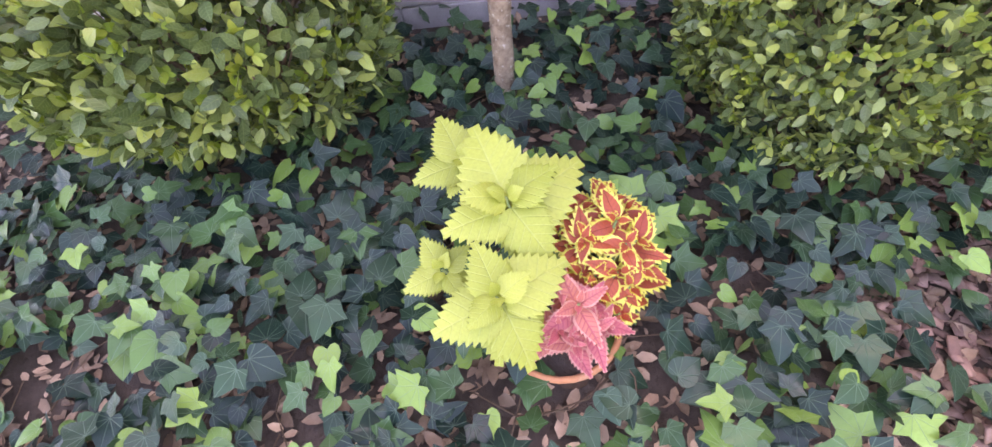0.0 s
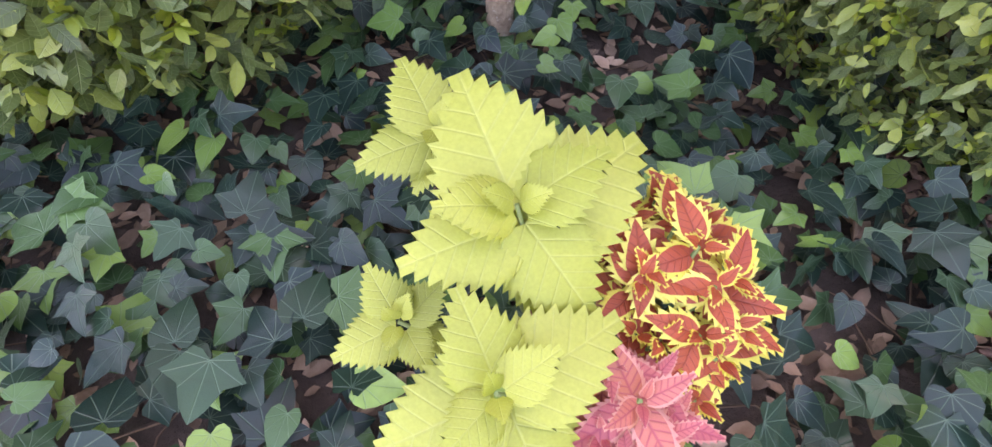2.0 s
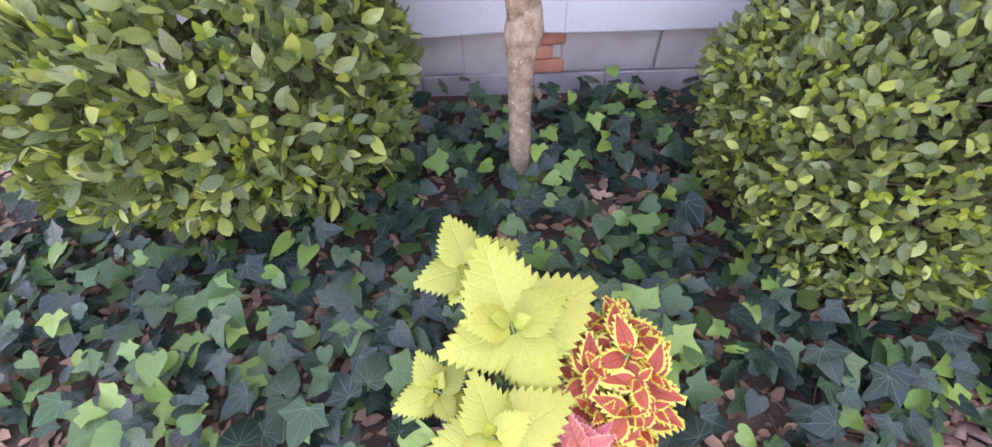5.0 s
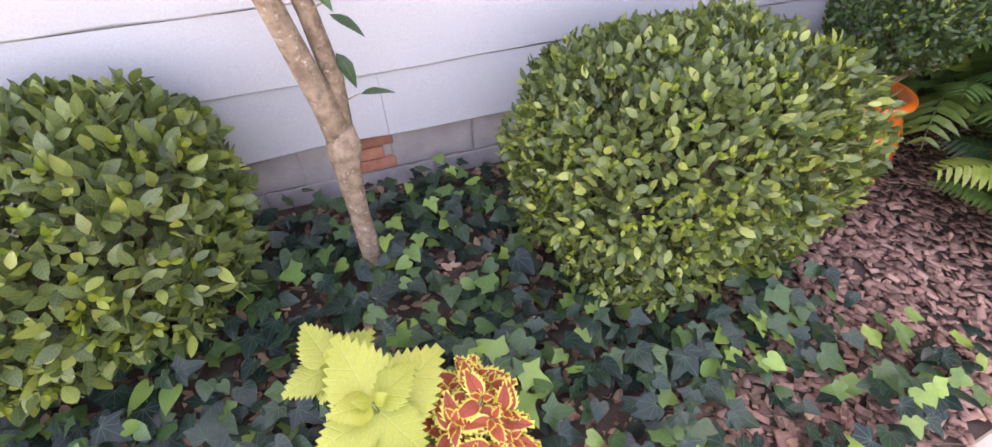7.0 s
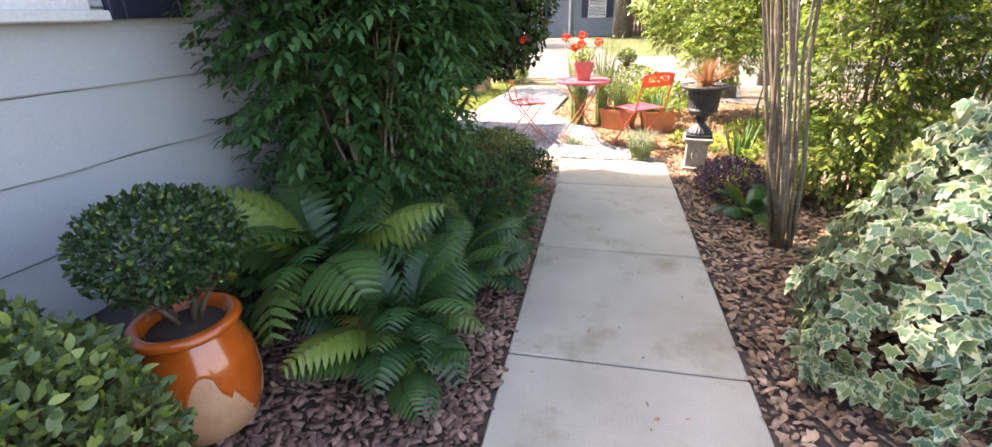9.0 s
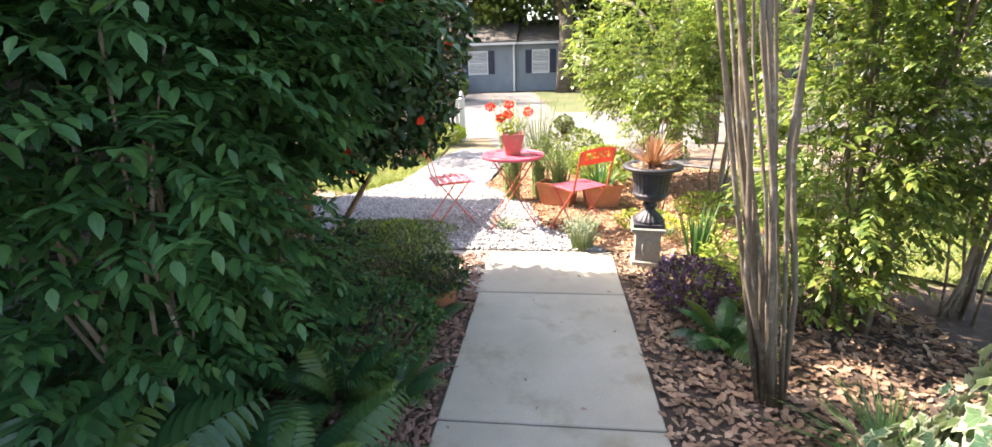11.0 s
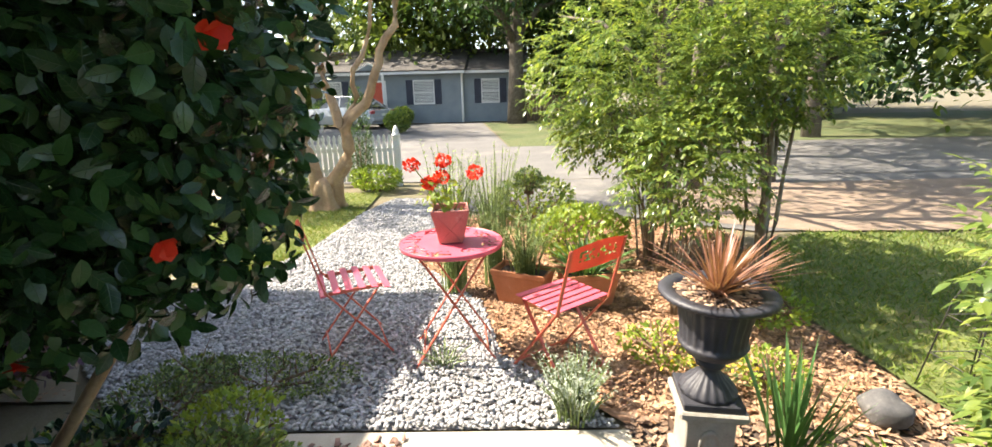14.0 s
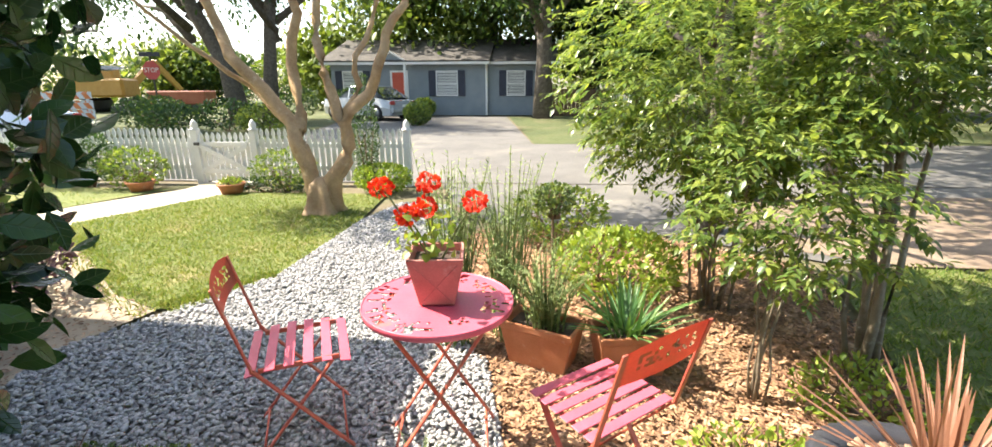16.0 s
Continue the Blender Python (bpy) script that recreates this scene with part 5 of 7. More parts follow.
part("foot", lathe(bmesh.new(), [(0.112, 0.03), (0.108, 0.045), (0.085, 0.075), (0.055, 0.105), (0.04, 0.125), (0.036, 0.14), (0.055, 0.15), (0.058, 0.165), (0.045, 0.175), (0.05, 0.19)], 72, 0.05, 18, 0.04, 0.11), IRON, urn)
part("bowl", lathe(bmesh.new(), [(0.05, 0.19), (0.10, 0.205), (0.125, 0.235), (0.133, 0.25), (0.126, 0.255), (0.122, 0.27), (0.128, 0.33), (0.14, 0.40), (0.158, 0.44), (0.13, 0.44), (0.12, 0.43), (0.01, 0.43)], 96, 0.035, 24, 0.265, 0.41), IRON, urn)
part("rim", lathe(bmesh.new(), [(0.15, 0.425), (0.19, 0.435), (0.215, 0.448), (0.218, 0.462), (0.205, 0.47), (0.17, 0.468), (0.155, 0.455), (0.15, 0.43)], 96, 0.012, 48, 0.44, 0.465), IRON, urn)
part("potting_soil", lathe(bmesh.new(), [(0.158, 0.441), (0.156, 0.455), (0.01, 0.462)], 24), SOIL, urn)
ca, cr = rng.random(220) * 6.28, 0.15 * np.sqrt(rng.random(220))
leaves("bark_topping", CHIPSHAPE, np.column_stack([cr * np.cos(ca), cr * np.sin(ca), np.full(220, 0.458)]), rng.normal(size=(220, 3)) * np.array([1, 1, 0.15]), 0.028, urn, LITTER, kind="stuff")
cordy = thing("cordyline", "bronze-red spiky cordyline growing in the urn", "cordyline", (6.10, -0.81, 0.325 + 0.455))
blades("leaf", 90, 0.35, 0.013, 1.0, cordy, CORDY, 0.03, 0.35, seg=5, single=True)


# ---- bistro set ----
def bar(bm, a, b, w, t):
    """A flat steel bar from a to b."""
    a, b = Vector(a), Vector(b)
    d = b - a
    q = d.to_track_quat("Z", "Y").to_matrix().to_4x4()
    return box(bm, (-w / 2, -t / 2, 0), (w / 2, t / 2, d.length), 0.002, Matrix.Translation(a) @ q)


table = thing("bistro_table", "round pink-red folding metal bistro table", "table", (7.07, 0.32, 0), rz=96)


def table_top():
    """A sheet with a wreath of small punched slots."""
    bm = bmesh.new()
    seg, rr = 96, [0.0, 0.17, 0.19, 0.205, 0.22, 0.235, 0.255, 0.285, 0.297]
    rings = [[bm.verts.new((r * math.cos(2 * math.pi * k / seg), r * math.sin(2 * math.pi * k / seg), 0.71)) for k in range(seg)] for r in rr[1:]]
    mid = bm.verts.new((0, 0, 0.71))
    R = random.Random(5)
    for k in range(seg):
        bm.faces.new((mid, rings[0][k], rings[0][(k + 1) % seg]))
        for i in range(len(rings) - 1):
            if 0 < i < 6 and R.random() < (0.34 if (k // 4) % 3 else 0.12):
                continue
            bm.faces.new((rings[i][k], rings[i + 1][k], rings[i + 1][(k + 1) % seg], rings[i][(k + 1) % seg]))
    g = bmesh.ops.extrude_face_region(bm, geom=bm.faces[:])
    bmesh.ops.translate(bm, vec=(0, 0, -0.003), verts=[q for q in g["geom"] if isinstance(q, bmesh.types.BMVert)])
    bmesh.ops.recalc_face_normals(bm, faces=bm.faces[:])
    return bm


part("tabletop", table_top(), PINKSTEEL, table)
part("tabletop_rim", lathe(bmesh.new(), [(0.2955, 0.685), (0.300, 0.688), (0.302, 0.712), (0.298, 0.714), (0.2955, 0.71)], 64, caps=False), PINKSTEEL, table)
for s in (-1, 1):
    for k in (-1, 1):
        part("leg", bar(bmesh.new(), (0.235 * k, 0.165 * s + 0.012 * k, 0.0), (-0.20 * k, 0.155 * s + 0.012 * k, 0.69), 0.024, 0.009), REDSTEEL, table)
for k in (-1, 1):
    part("crossbar", tube(bmesh.new(), [(0.19 * k, -0.16, 0.075), (0.19 * k, 0.16, 0.075)], 0.006, 6), REDSTEEL, table)
    part("top_bar", bar(bmesh.new(), (0.20 * k, -0.19, 0.697), (0.20 * k, 0.19, 0.697), 0.02, 0.006), REDSTEEL, table)


def bistro_chair(at, rz, label, twist=0.0):
    ob = thing("bistro_chair", label, "chair", at, rz, group="folding chairs at the bistro table")
    ob.scale.x = 0.84
    # faces +x
    for s in (-1, 1):
        y = 0.195 * s
        part("back_leg", box(bar(bar(bmesh.new(), (0.24, y, 0.0), (-0.19, y, 0.46), 0.022, 0.010), (-0.19, y, 0.455), (-0.30, y, 0.82), 0.022, 0.010), (-0.2, y - 0.004, 0.45), (-0.18, y + 0.004, 0.465)), REDSTEEL, ob)
        part("front_leg", bar(bmesh.new(), (-0.24, 0.165 * s, 0.0), (0.17, 0.165 * s, 0.435), 0.022, 0.010), REDSTEEL, ob)
        part("seat_rail", bar(bmesh.new(), (-0.17, 0.165 * s, 0.440), (0.20, 0.165 * s, 0.445), 0.008, 0.022), REDSTEEL, ob)
    part("stretcher", tube(bmesh.new(), [(-0.20, -0.165, 0.05), (-0.20, 0.165, 0.05)], 0.006, 6), REDSTEEL, ob)
    part("stretcher", tube(bmesh.new(), [(0.20, -0.195, 0.05), (0.20, 0.195, 0.05)], 0.006, 6), REDSTEEL, ob)
    for k in range(6):
        x = -0.155 + 0.067 * k
        part("slat", boxed((x - 0.024, -0.20, 0.457), (x + 0.024, 0.20, 0.463), 0.002, pose(0, 0, 0, 0, twist * (k - 2.5) * 0.5, 0)), PINKSTEEL, ob)
    # back panel with punched slots
    bm = bmesh.new()
    nx, nz = 26, 12
    grid = [[bm.verts.new((-0.265 - 0.035 * v / nz - 0.02 * (1 - (2 * u / nx - 1) ** 2), -0.195 + 0.39 * u / nx, 0.70 + 0.12 * v / nz + 0.025 * (1 - (2 * u / nx - 1) ** 2) * (v / nz))) for v in range(nz + 1)] for u in range(nx + 1)]
    R = random.Random(3)
    for u in range(nx):
        for v in range(nz):
            if 3 < u < nx - 4 and 3 < v < nz - 3 and R.random() < 0.42:
                continue
            bm.faces.new((grid[u][v], grid[u + 1][v], grid[u + 1][v + 1], grid[u][v + 1]))
    bmesh.ops.solidify(bm, geom=bm.faces[:], thickness=0.003)
    part("backrest", bm, REDSTEEL, ob, "perforated faded red back panel")
    return ob


bistro_chair((7.15, 0.97, 0), -66, "pink-red slatted folding chair with perforated back in shade", 5.0)
bistro_chair((6.83, -0.31, 0), 37, "pink-red slatted folding chair with perforated back in sun")


def square_pot():
    ob = thing("square_pot", "weathered pink square tapered pot on the bistro table", "plant pot", (7.08, 0.32, 0.7145), rz=6)
    bm = bmesh.new()
    b, t, h, w = 0.068, 0.108, 0.20, 0.012
    ring = lambda r, z: [bm.verts.new((r * x, r * y, z)) for x, y in ((-1, -1), (1, -1), (1, 1), (-1, 1))]
    rs = [ring(b, 0), ring(t, h), ring(t - w, h), ring(t - w - 0.006, h - 0.04)]
    bm.faces.new(rs[0][::-1])
    for p, q in zip(rs, rs[1:]):
        for k in range(4):
            bm.faces.new((p[k], p[(k + 1) % 4], q[(k + 1) % 4], q[k]))
    bm.faces.new(rs[-1])
    bmesh.ops.bevel(bm, geom=bm.edges[:], offset=0.003, segments=1, affect="EDGES")
    part("pot_body", bm, PINKCLAY, ob)
    for k in range(4):
        bm = bmesh.new()
        for s in (-1, 1):
            bar(bm, (-0.055 * s, -0.0725, 0.015), (0.085 * s, -0.1055, 0.178), 0.005, 0.004)
        bmesh.ops.transform(bm, matrix=pose(0, 0, 0, 0, 0, 90 * k), verts=bm.verts[:])
        part("crossed_ridge", bm, PINKCLAY, ob)
    part("potting_soil", boxed((-0.088, -0.088, 0.155), (0.088, 0.088, 0.168)), SOIL, ob)
    return ob


square_pot()
ger = thing("geranium", "red geranium with pale green leaves in the square pot", "geranium", (7.08, 0.32, 0.88))
HEADS = [(0.02, 0.21, 0.28), (0.03, 0.03, 0.30), (0.02, -0.15, 0.23), (0.0, 0.04, 0.21), (-0.01, 0.11, 0.18)]
for x, y, z in HEADS:
    part("stem", tube(bmesh.new(), [(0.1 * x, 0.1 * y, -0.01), (0.5 * x, 0.6 * y, 0.6 * z), (x, y, z)], 0.004, 5), GREENSTEM, ger)
    pp, dd = shell(90, (x, y, z), (0.038, 0.038, 0.030), 0.3)
    leaves("flower_head", OVAL, pp, unit(dd + 0.7 * rand_dirs(len(pp))), 0.020, ger, PETALRED, up=dd, width=1.9, label="bright red flower cluster")
pp, dd = shell(60, (0.0, 0.03, 0.11), (0.14, 0.16, 0.10), 0.5)
leaves("leaves", IVYHEART, pp, unit(dd * 0.6 + rand_dirs(len(pp)) * 0.7), 0.032, ger, CHARTREUSE, up=unit(dd + np.array([0, 0, 0.8])), width=1.2)


# ---- plants round the patio ----
def rosemary(at, n, height, spread, label, material=ROSEMARY, name="rosemary", leaf=0.026, per=52, category="shrub"):
    ob = thing(name, label, category, at)
    bm = bmesh.new()
    pos, al = [], []
    for _ in range(n):
        a, lean = rng.random() * 6.28, spread * rng.random()
        L = height * (0.6 + 0.45 * rng.random())
        d = Vector((math.cos(a), math.sin(a), 0))
        base = d * 0.10 * rng.random()
        q = [base + d * (L * lean * u * u) + Vector((0, 0, L * u)) for u in (0, 0.33, 0.66, 1.0)]
        tube(bm, q, (0.005, 0.004, 0.003, 0.001), 4, False)
        for i in range(per):
            u = 0.15 + 0.85 * i / per
            j = min(2, int(u * 3))
            p = q[j].lerp(q[j + 1], u * 3 - j)
            pos.append(p)
            al.append(Vector(rand_dirs(1)[0]) * 0.8 + Vector((0, 0, 0.75)))
    tagged(part("stem_mass", bm, GREENSTEM, ob), kind="stuff")
    leaves("foliage", LANCE, np.array(pos), np.array(al), leaf * (0.7 + 0.6 * rng.random(len(pos))), ob, material, width=0.75)
    return ob


rosemary((7.99, 0.41, 0), 60, 1.18, 0.20, "tall upright grey-green rosemary behind the table", leaf=0.036)
rosemary((8.09, 0.09, 0), 62, 1.14, 0.26, "bushy green rosemary behind the table", leaf=0.03)
rosemary((7.77, -0.15, 0.22), 60, 0.52, 0.75, "spreading rosemary in a terracotta trough", leaf=0.028)
rosemary((6.42, -0.33, 0), 150, 0.30, 0.62, "silvery lavender mound at the gravel's edge", SILVER, "lavender", 0.024, 24, "lavender")
rosemary((6.88, 0.38, 0), 26, 0.13, 1.2, "small sprawling silvery herb in the gravel", SILVER, "herb", 0.018, 14, "herb")


def trough(at, rz, w, d, h, label):
    ob = thing("terracotta_trough", label, "planter", at, rz)
    bm = bmesh.new()
    a, b, t = 0.8, 1.0, 0.022
    rings = []
    for k, z, i in ((a, 0, 0), (b, h * 0.84, 0), (b * 1.04, h * 0.85, 0), (b * 1.05, h, 0), (b * 1.05, h, t), (b, h * 0.85, t)):
        rings.append([bm.verts.new((x * (w / 2 * k - i), y * (d / 2 * k - i), z)) for x, y in ((-1, -1), (1, -1), (1, 1), (-1, 1))])
    bm.faces.new(rings[0][::-1])
    for p, q in zip(rings, rings[1:]):
        for k in range(4):
            bm.faces.new((p[k], p[(k + 1) % 4], q[(k + 1) % 4], q[k]))
    bm.faces.new(rings[-1])
    bmesh.ops.bevel(bm, geom=bm.edges[:], offset=0.004, segments=1, affect="EDGES")
    part("trough_body", bm, TERRACOTTA, ob)
    part("potting_soil", boxed((-w / 2 + 0.03, -d / 2 + 0.03, h * 0.84), (w / 2 - 0.03, d / 2 - 0.03, h * 0.88)), SOIL, ob)
    return ob


trough((7.80, -0.13, 0), 65, 0.42, 0.24, 0.26, "rectangular terracotta trough of rosemary on mulch")
trough((7.74, -0.61, 0), 100, 0.40, 0.24, 0.26, "terracotta trough of strap-leaved plants on mulch")
strap = thing("strap_plant", "variegated strap-leaved plant in a terracotta trough", "plant", (7.74, -0.59, 0.22))
blades("leaf_tuft", 85, 0.36, 0.022, 1.0, strap, SWORD, 0.12, 0.5)
cane_shrub((8.63, -1.37, 0), 16, 1.7, 0.75, [((0.05, 0.0, 1.65), (1.05, 1.12, 0.82), 0.78), ((0.1, 0.1, 1.25), (0.85, 0.85, 0.42), 0.22)], 2300, 0.058, NANDINA, "broad sunlit nandina thicket beside the patio", low=0.7, seed=11, thick=0.010)
cane_shrub((7.72, -1.86, 0), 7, 1.7, 0.3, [((0.5, -0.1, 1.75), (0.75, 0.6, 0.5), 1.0)], 800, 0.055, NANDINA, "sunlit nandina with stout brown canes beside the lawn", low=1.15, seed=12, thick=0.022, lean=(0.45, -0.2))
cane_shrub((7.46, -1.19, 0), 7, 1.15, 0.3, [((0.05, 0.0, 1.05), (0.42, 0.42, 0.42), 1.0)], 420, 0.05, NANDINA, "slender-caned nandina in the mulch", low=0.6, seed=15, thick=0.008)
round_bush((8.75, -0.72, 0), (0.42, 0.45, 0.24), 1700, 0.05, CHARTREUSE, "bright yellow-green low shrub in sun", 2.0, 7.0, name="leafy_shrub")
round_bush((10.00, -0.35, 0), (0.40, 0.50, 0.28), 1500, 0.05, NANDINA, "low green shrub before the road", 2.0, 17.0, name="leafy_shrub")
round_bush((7.41, -1.69, 0), (0.30, 0.35, 0.10), 700, 0.04, CHARTREUSE, "sunlit yellow-green seedlings in the mulch", 2.0, 27.0, name="leafy_shrub")
round_bush((6.62, -1.39, 0), (0.16, 0.16, 0.10), 420, 0.028, CHARTREUSE, "small clump of yellow flowers behind the urn", 2.0, 28.0, name="leafy_shrub")
round_bush((6.95, -0.95, 0), (0.22, 0.28, 0.08), 380, 0.04, CHARTREUSE, "yellow-green seedlings by the chair in mulch", 2.0, 29.0, name="leafy_shrub")
round_bush((6.70, 1.38, 0), (0.22, 0.55, 0.06), 2400, 0.022, PRIVET, "creeping green ground cover along the gravel", 2.0, 30.0, name="low_shrub")
rock = thing("garden_rock", "dark rounded rock lying in the mulch", "rock", (6.36, -1.78, 0))
bm = bmesh.new()
bmesh.ops.create_icosphere(bm, subdivisions=3, radius=1.0)
for v in bm.verts:
    k = 1 + 0.10 * math.sin(4 * v.co.x + 1) * math.cos(3.3 * v.co.y) + 0.05 * math.sin(7 * v.co.z + 2 * v.co.x)
    v.co = Vector((v.co.x * 0.11 * k, v.co.y * 0.10 * k, v.co.z * 0.085 * k + 0.055))
for f in bm.faces:
    f.smooth = True
part("stone", bm, DARKSTONE, rock)
std = round_bush((8.2, -0.2, 0.77), (0.105, 0.105, 0.09), 620, 0.028, PRIVET, "small clipped ball tree behind the terracotta trough", 2.2, 19.0, name="ball_tree")
part("trunk", tube(bmesh.new(), [(0, 0, -0.79), (0.01, 0, -0.3), (0, 0.01, 0.06)], 0.010, 7), TWIG, std)
trellis = thing("wire_obelisk", "thin wire garden obelisk standing in the mulch", "trellis", (6.50, -2.30, 0))
for k in range(4):
    a = math.pi / 4 + k * math.pi / 2
    part("wire_leg", tube(bmesh.new(), [(0.2 * math.cos(a), 0.2 * math.sin(a), -0.03), (0.13 * math.cos(a), 0.13 * math.sin(a), 0.5), (0, 0, 0.86)], 0.004, 5), BLACKMETAL, trellis)
for z, r in ((0.2, 0.17), (0.42, 0.14), (0.62, 0.09)):
    q = [(r * math.cos(math.pi / 4 + k * math.pi / 2), r * math.sin(math.pi / 4 + k * math.pi / 2), z) for k in range(5)]
    part("wire_ring", tube(bmesh.new(), q, 0.003, 5), BLACKMETAL, trellis)
part("finial", lathe(bmesh.new(), [(0.005, 0.85), (0.02, 0.87), (0.024, 0.89), (0.015, 0.91), (0.004, 0.93)], 12), BLACKMETAL, trellis)

# ---- crape myrtle on the lawn ----
myrtle = thing("crape_myrtle", "multi-stemmed crape myrtle with smooth tan bark", "tree", (11.15, 2.57, 0))
STEMS = [[(0, 0, -0.1), (0.02, 0.05, 0.35), (0.1, 0.25, 0.9), (0.2, 0.9, 1.7), (0.3, 1.4, 2.5), (0.4, 1.9, 3.6)],
         [(0.02, 0.02, -0.1), (0.05, 0.08, 0.45), (0.2, 0.3, 1.2), (0.35, 0.28, 2.4), (0.5, 0.4, 3.8)],
         [(0.0, -0.06, -0.1), (0.0, -0.12, 0.4), (0.0, -0.35, 1.0), (0.2, -0.12, 1.7), (0.4, -0.02, 2.5), (0.5, 0.0, 3.8)],
         [(0.03, -0.1, -0.1), (0.05, -0.2, 0.5), (0.02, -0.38, 1.1), (0.2, -0.8, 1.8), (0.4, -1.08, 2.5), (0.6, -1.4, 3.6)],
         [(0.02, -0.38, 1.1), (0.25, -0.45, 1.7), (0.4, -0.7, 2.5), (0.5, -0.8, 3.5)],
         [(0.1, 0.25, 0.9), (0.3, 1.0, 1.55), (0.2, 1.75, 2.2), (0.2, 2.3, 2.7)]]


def crooked(q, amount=0.04, steps=4):
    """A line with the small bends of a grown limb."""
    out = []
    for a, b in zip(q, q[1:]):
        a, b = Vector(a), Vector(b)
        for k in range(steps):
            p = a.lerp(b, k / steps)
            out.append(p + amount * Vector((noise.noise(p * 2.1), noise.noise(p * 2.1 + Vector((7, 3, 1))), 0)))
    return out + [Vector(q[-1])]


STEMS = [crooked(q, 0.16) for q in STEMS]
for i, q in enumerate(STEMS):
    r0 = (0.12, 0.11, 0.10, 0.10, 0.05, 0.045)[i]
    part("limb", tube(bmesh.new(), q, [r0 * (1 - 0.62 * k / (len(q) - 1)) for k in range(len(q))], 9), SMOOTHBARK, myrtle)
part("root_flare", lathe(bmesh.new(), [(0.36, -0.08), (0.25, 0.02), (0.20, 0.12), (0.175, 0.24), (0.14, 0.36), (0.06, 0.44)], 30, 0.16, 5, -1, 0.4), SMOOTHBARK, myrtle)


def crown(name, ob, blobs, n, size, material, width=1.0, seed=0.0, shape=OVAL):
    """A loose crown of many leaf clumps."""
    P, A = [], []
    tot = sum(b[3] for b in blobs)
    for x, y, z, r in blobs:
        k = int(n * r / tot)
        c, d = shell(max(3, k // 14), (x, y, z), (r, r, r * 0.7), 0.75, 2.0, 0.35, 2.0, seed + x)
        p = np.repeat(c, 14, axis=0)
        p = p + rng.normal(size=p.shape) * size * 1.6
        P.append(p)
        A.append(rand_dirs(len(p)) + np.array([0, 0, -0.25]))
    P, A = np.concatenate(P), np.concatenate(A)
    return leaves(name, shape, P, A, size * (0.6 + 0.8 * rng.random(len(P))), ob, material, width=width)


crown("crown", myrtle, [(0.4, 1.8, 4.0, 1.0), (0.5, 0.3, 4.3, 1.0), (0.6, -1.3, 4.0, 0.9), (0.3, 2.6, 3.2, 0.6)], 7000, 0.07, TREELEAF)


# ---- picket fence ----
fence = thing("picket_fence", "white wooden picket fence with pointed posts", "fence", (0.27, 0.15, 0))
bm = bmesh.new()
prof = [(0.034, 0), (0.034, 0.66), (0.012, 0.70), (0.030, 0.75), (0.022, 0.80), (0.0, 0.84)]
front = [bm.verts.new((-0.01, x, z)) for x, z in prof] + [bm.verts.new((-0.01, -x, z)) for x, z in prof[-2::-1]]
g = bmesh.ops.extrude_face_region(bm, geom=[bm.faces.new(front)])
bmesh.ops.translate(bm, vec=(0.02, 0, 0), verts=[v for v in g["geom"] if isinstance(v, bmesh.types.BMVert)])
bmesh.ops.recalc_face_normals(bm, faces=bm.faces[:])
PICKET = bpy.data.meshes.new("picket")
bm.to_mesh(PICKET)
bm.free()


def fence_post(y, x=12.6, parent=fence, h=1.0):
    ob = part("post", boxed((-0.055, -0.055, -0.15), (0.055, 0.055, h - 0.14), 0.005), WHITE, parent)
    ob.location = (x, y, fall(x))
    bm = lathe(bmesh.new(), [(0.078, h - 0.15), (0.078, h - 0.12), (0.05, h - 0.11), (0.055, h - 0.07), (0.045, h - 0.02), (0.01, h + 0.03)], 12)
    cap = part("finial", bm, WHITE, ob)
    return ob


for y in (1.72, 4.22, 5.2, 7.6, 10.0):
    fence_post(y)
for a, b in ((1.80, 4.15), (5.28, 7.52), (7.68, 9.92)):
    for z in (0.22, 0.58):
        part("rail", boxed((12.62, a - 0.04, fall(12.6) + z), (12.66, b + 0.04, fall(12.6) + z + 0.075), 0.004), WHITE, fence)
    y = a + 0.04
    while y < b:
        part_mesh("picket", PICKET, WHITE, fence, m=Matrix.Translation((12.605, y, fall(12.6) + 0.05)))
        y += 0.098
gate = thing("picket_gate", "closed white picket gate with crossed braces", "gate", (12.85, 4.42, fall(12.6)))
for z in (0.16, 0.60):
    part("rail", boxed((-0.045, 0.02, z), (-0.012, 0.86, z + 0.075), 0.004), WHITE, gate)
for k in range(9):
    part_mesh("picket", PICKET, WHITE, gate, m=Matrix.Translation((0.002, 0.06 + 0.095 * k, 0.03)) @ Matrix.Diagonal((1, 1, 0.95, 1)))
for s in (0, 1):
    part("brace", bar(bmesh.new(), (-0.05 - 0.012 * s, 0.05 if s else 0.83, 0.2), (-0.05 - 0.012 * s, 0.83 if s else 0.05, 0.62), 0.012, 0.07), WHITE, gate)
part("latch", boxed((-0.07, 0.84, 0.62), (-0.045, 0.93, 0.67), 0.004), BLACKMETAL, gate)
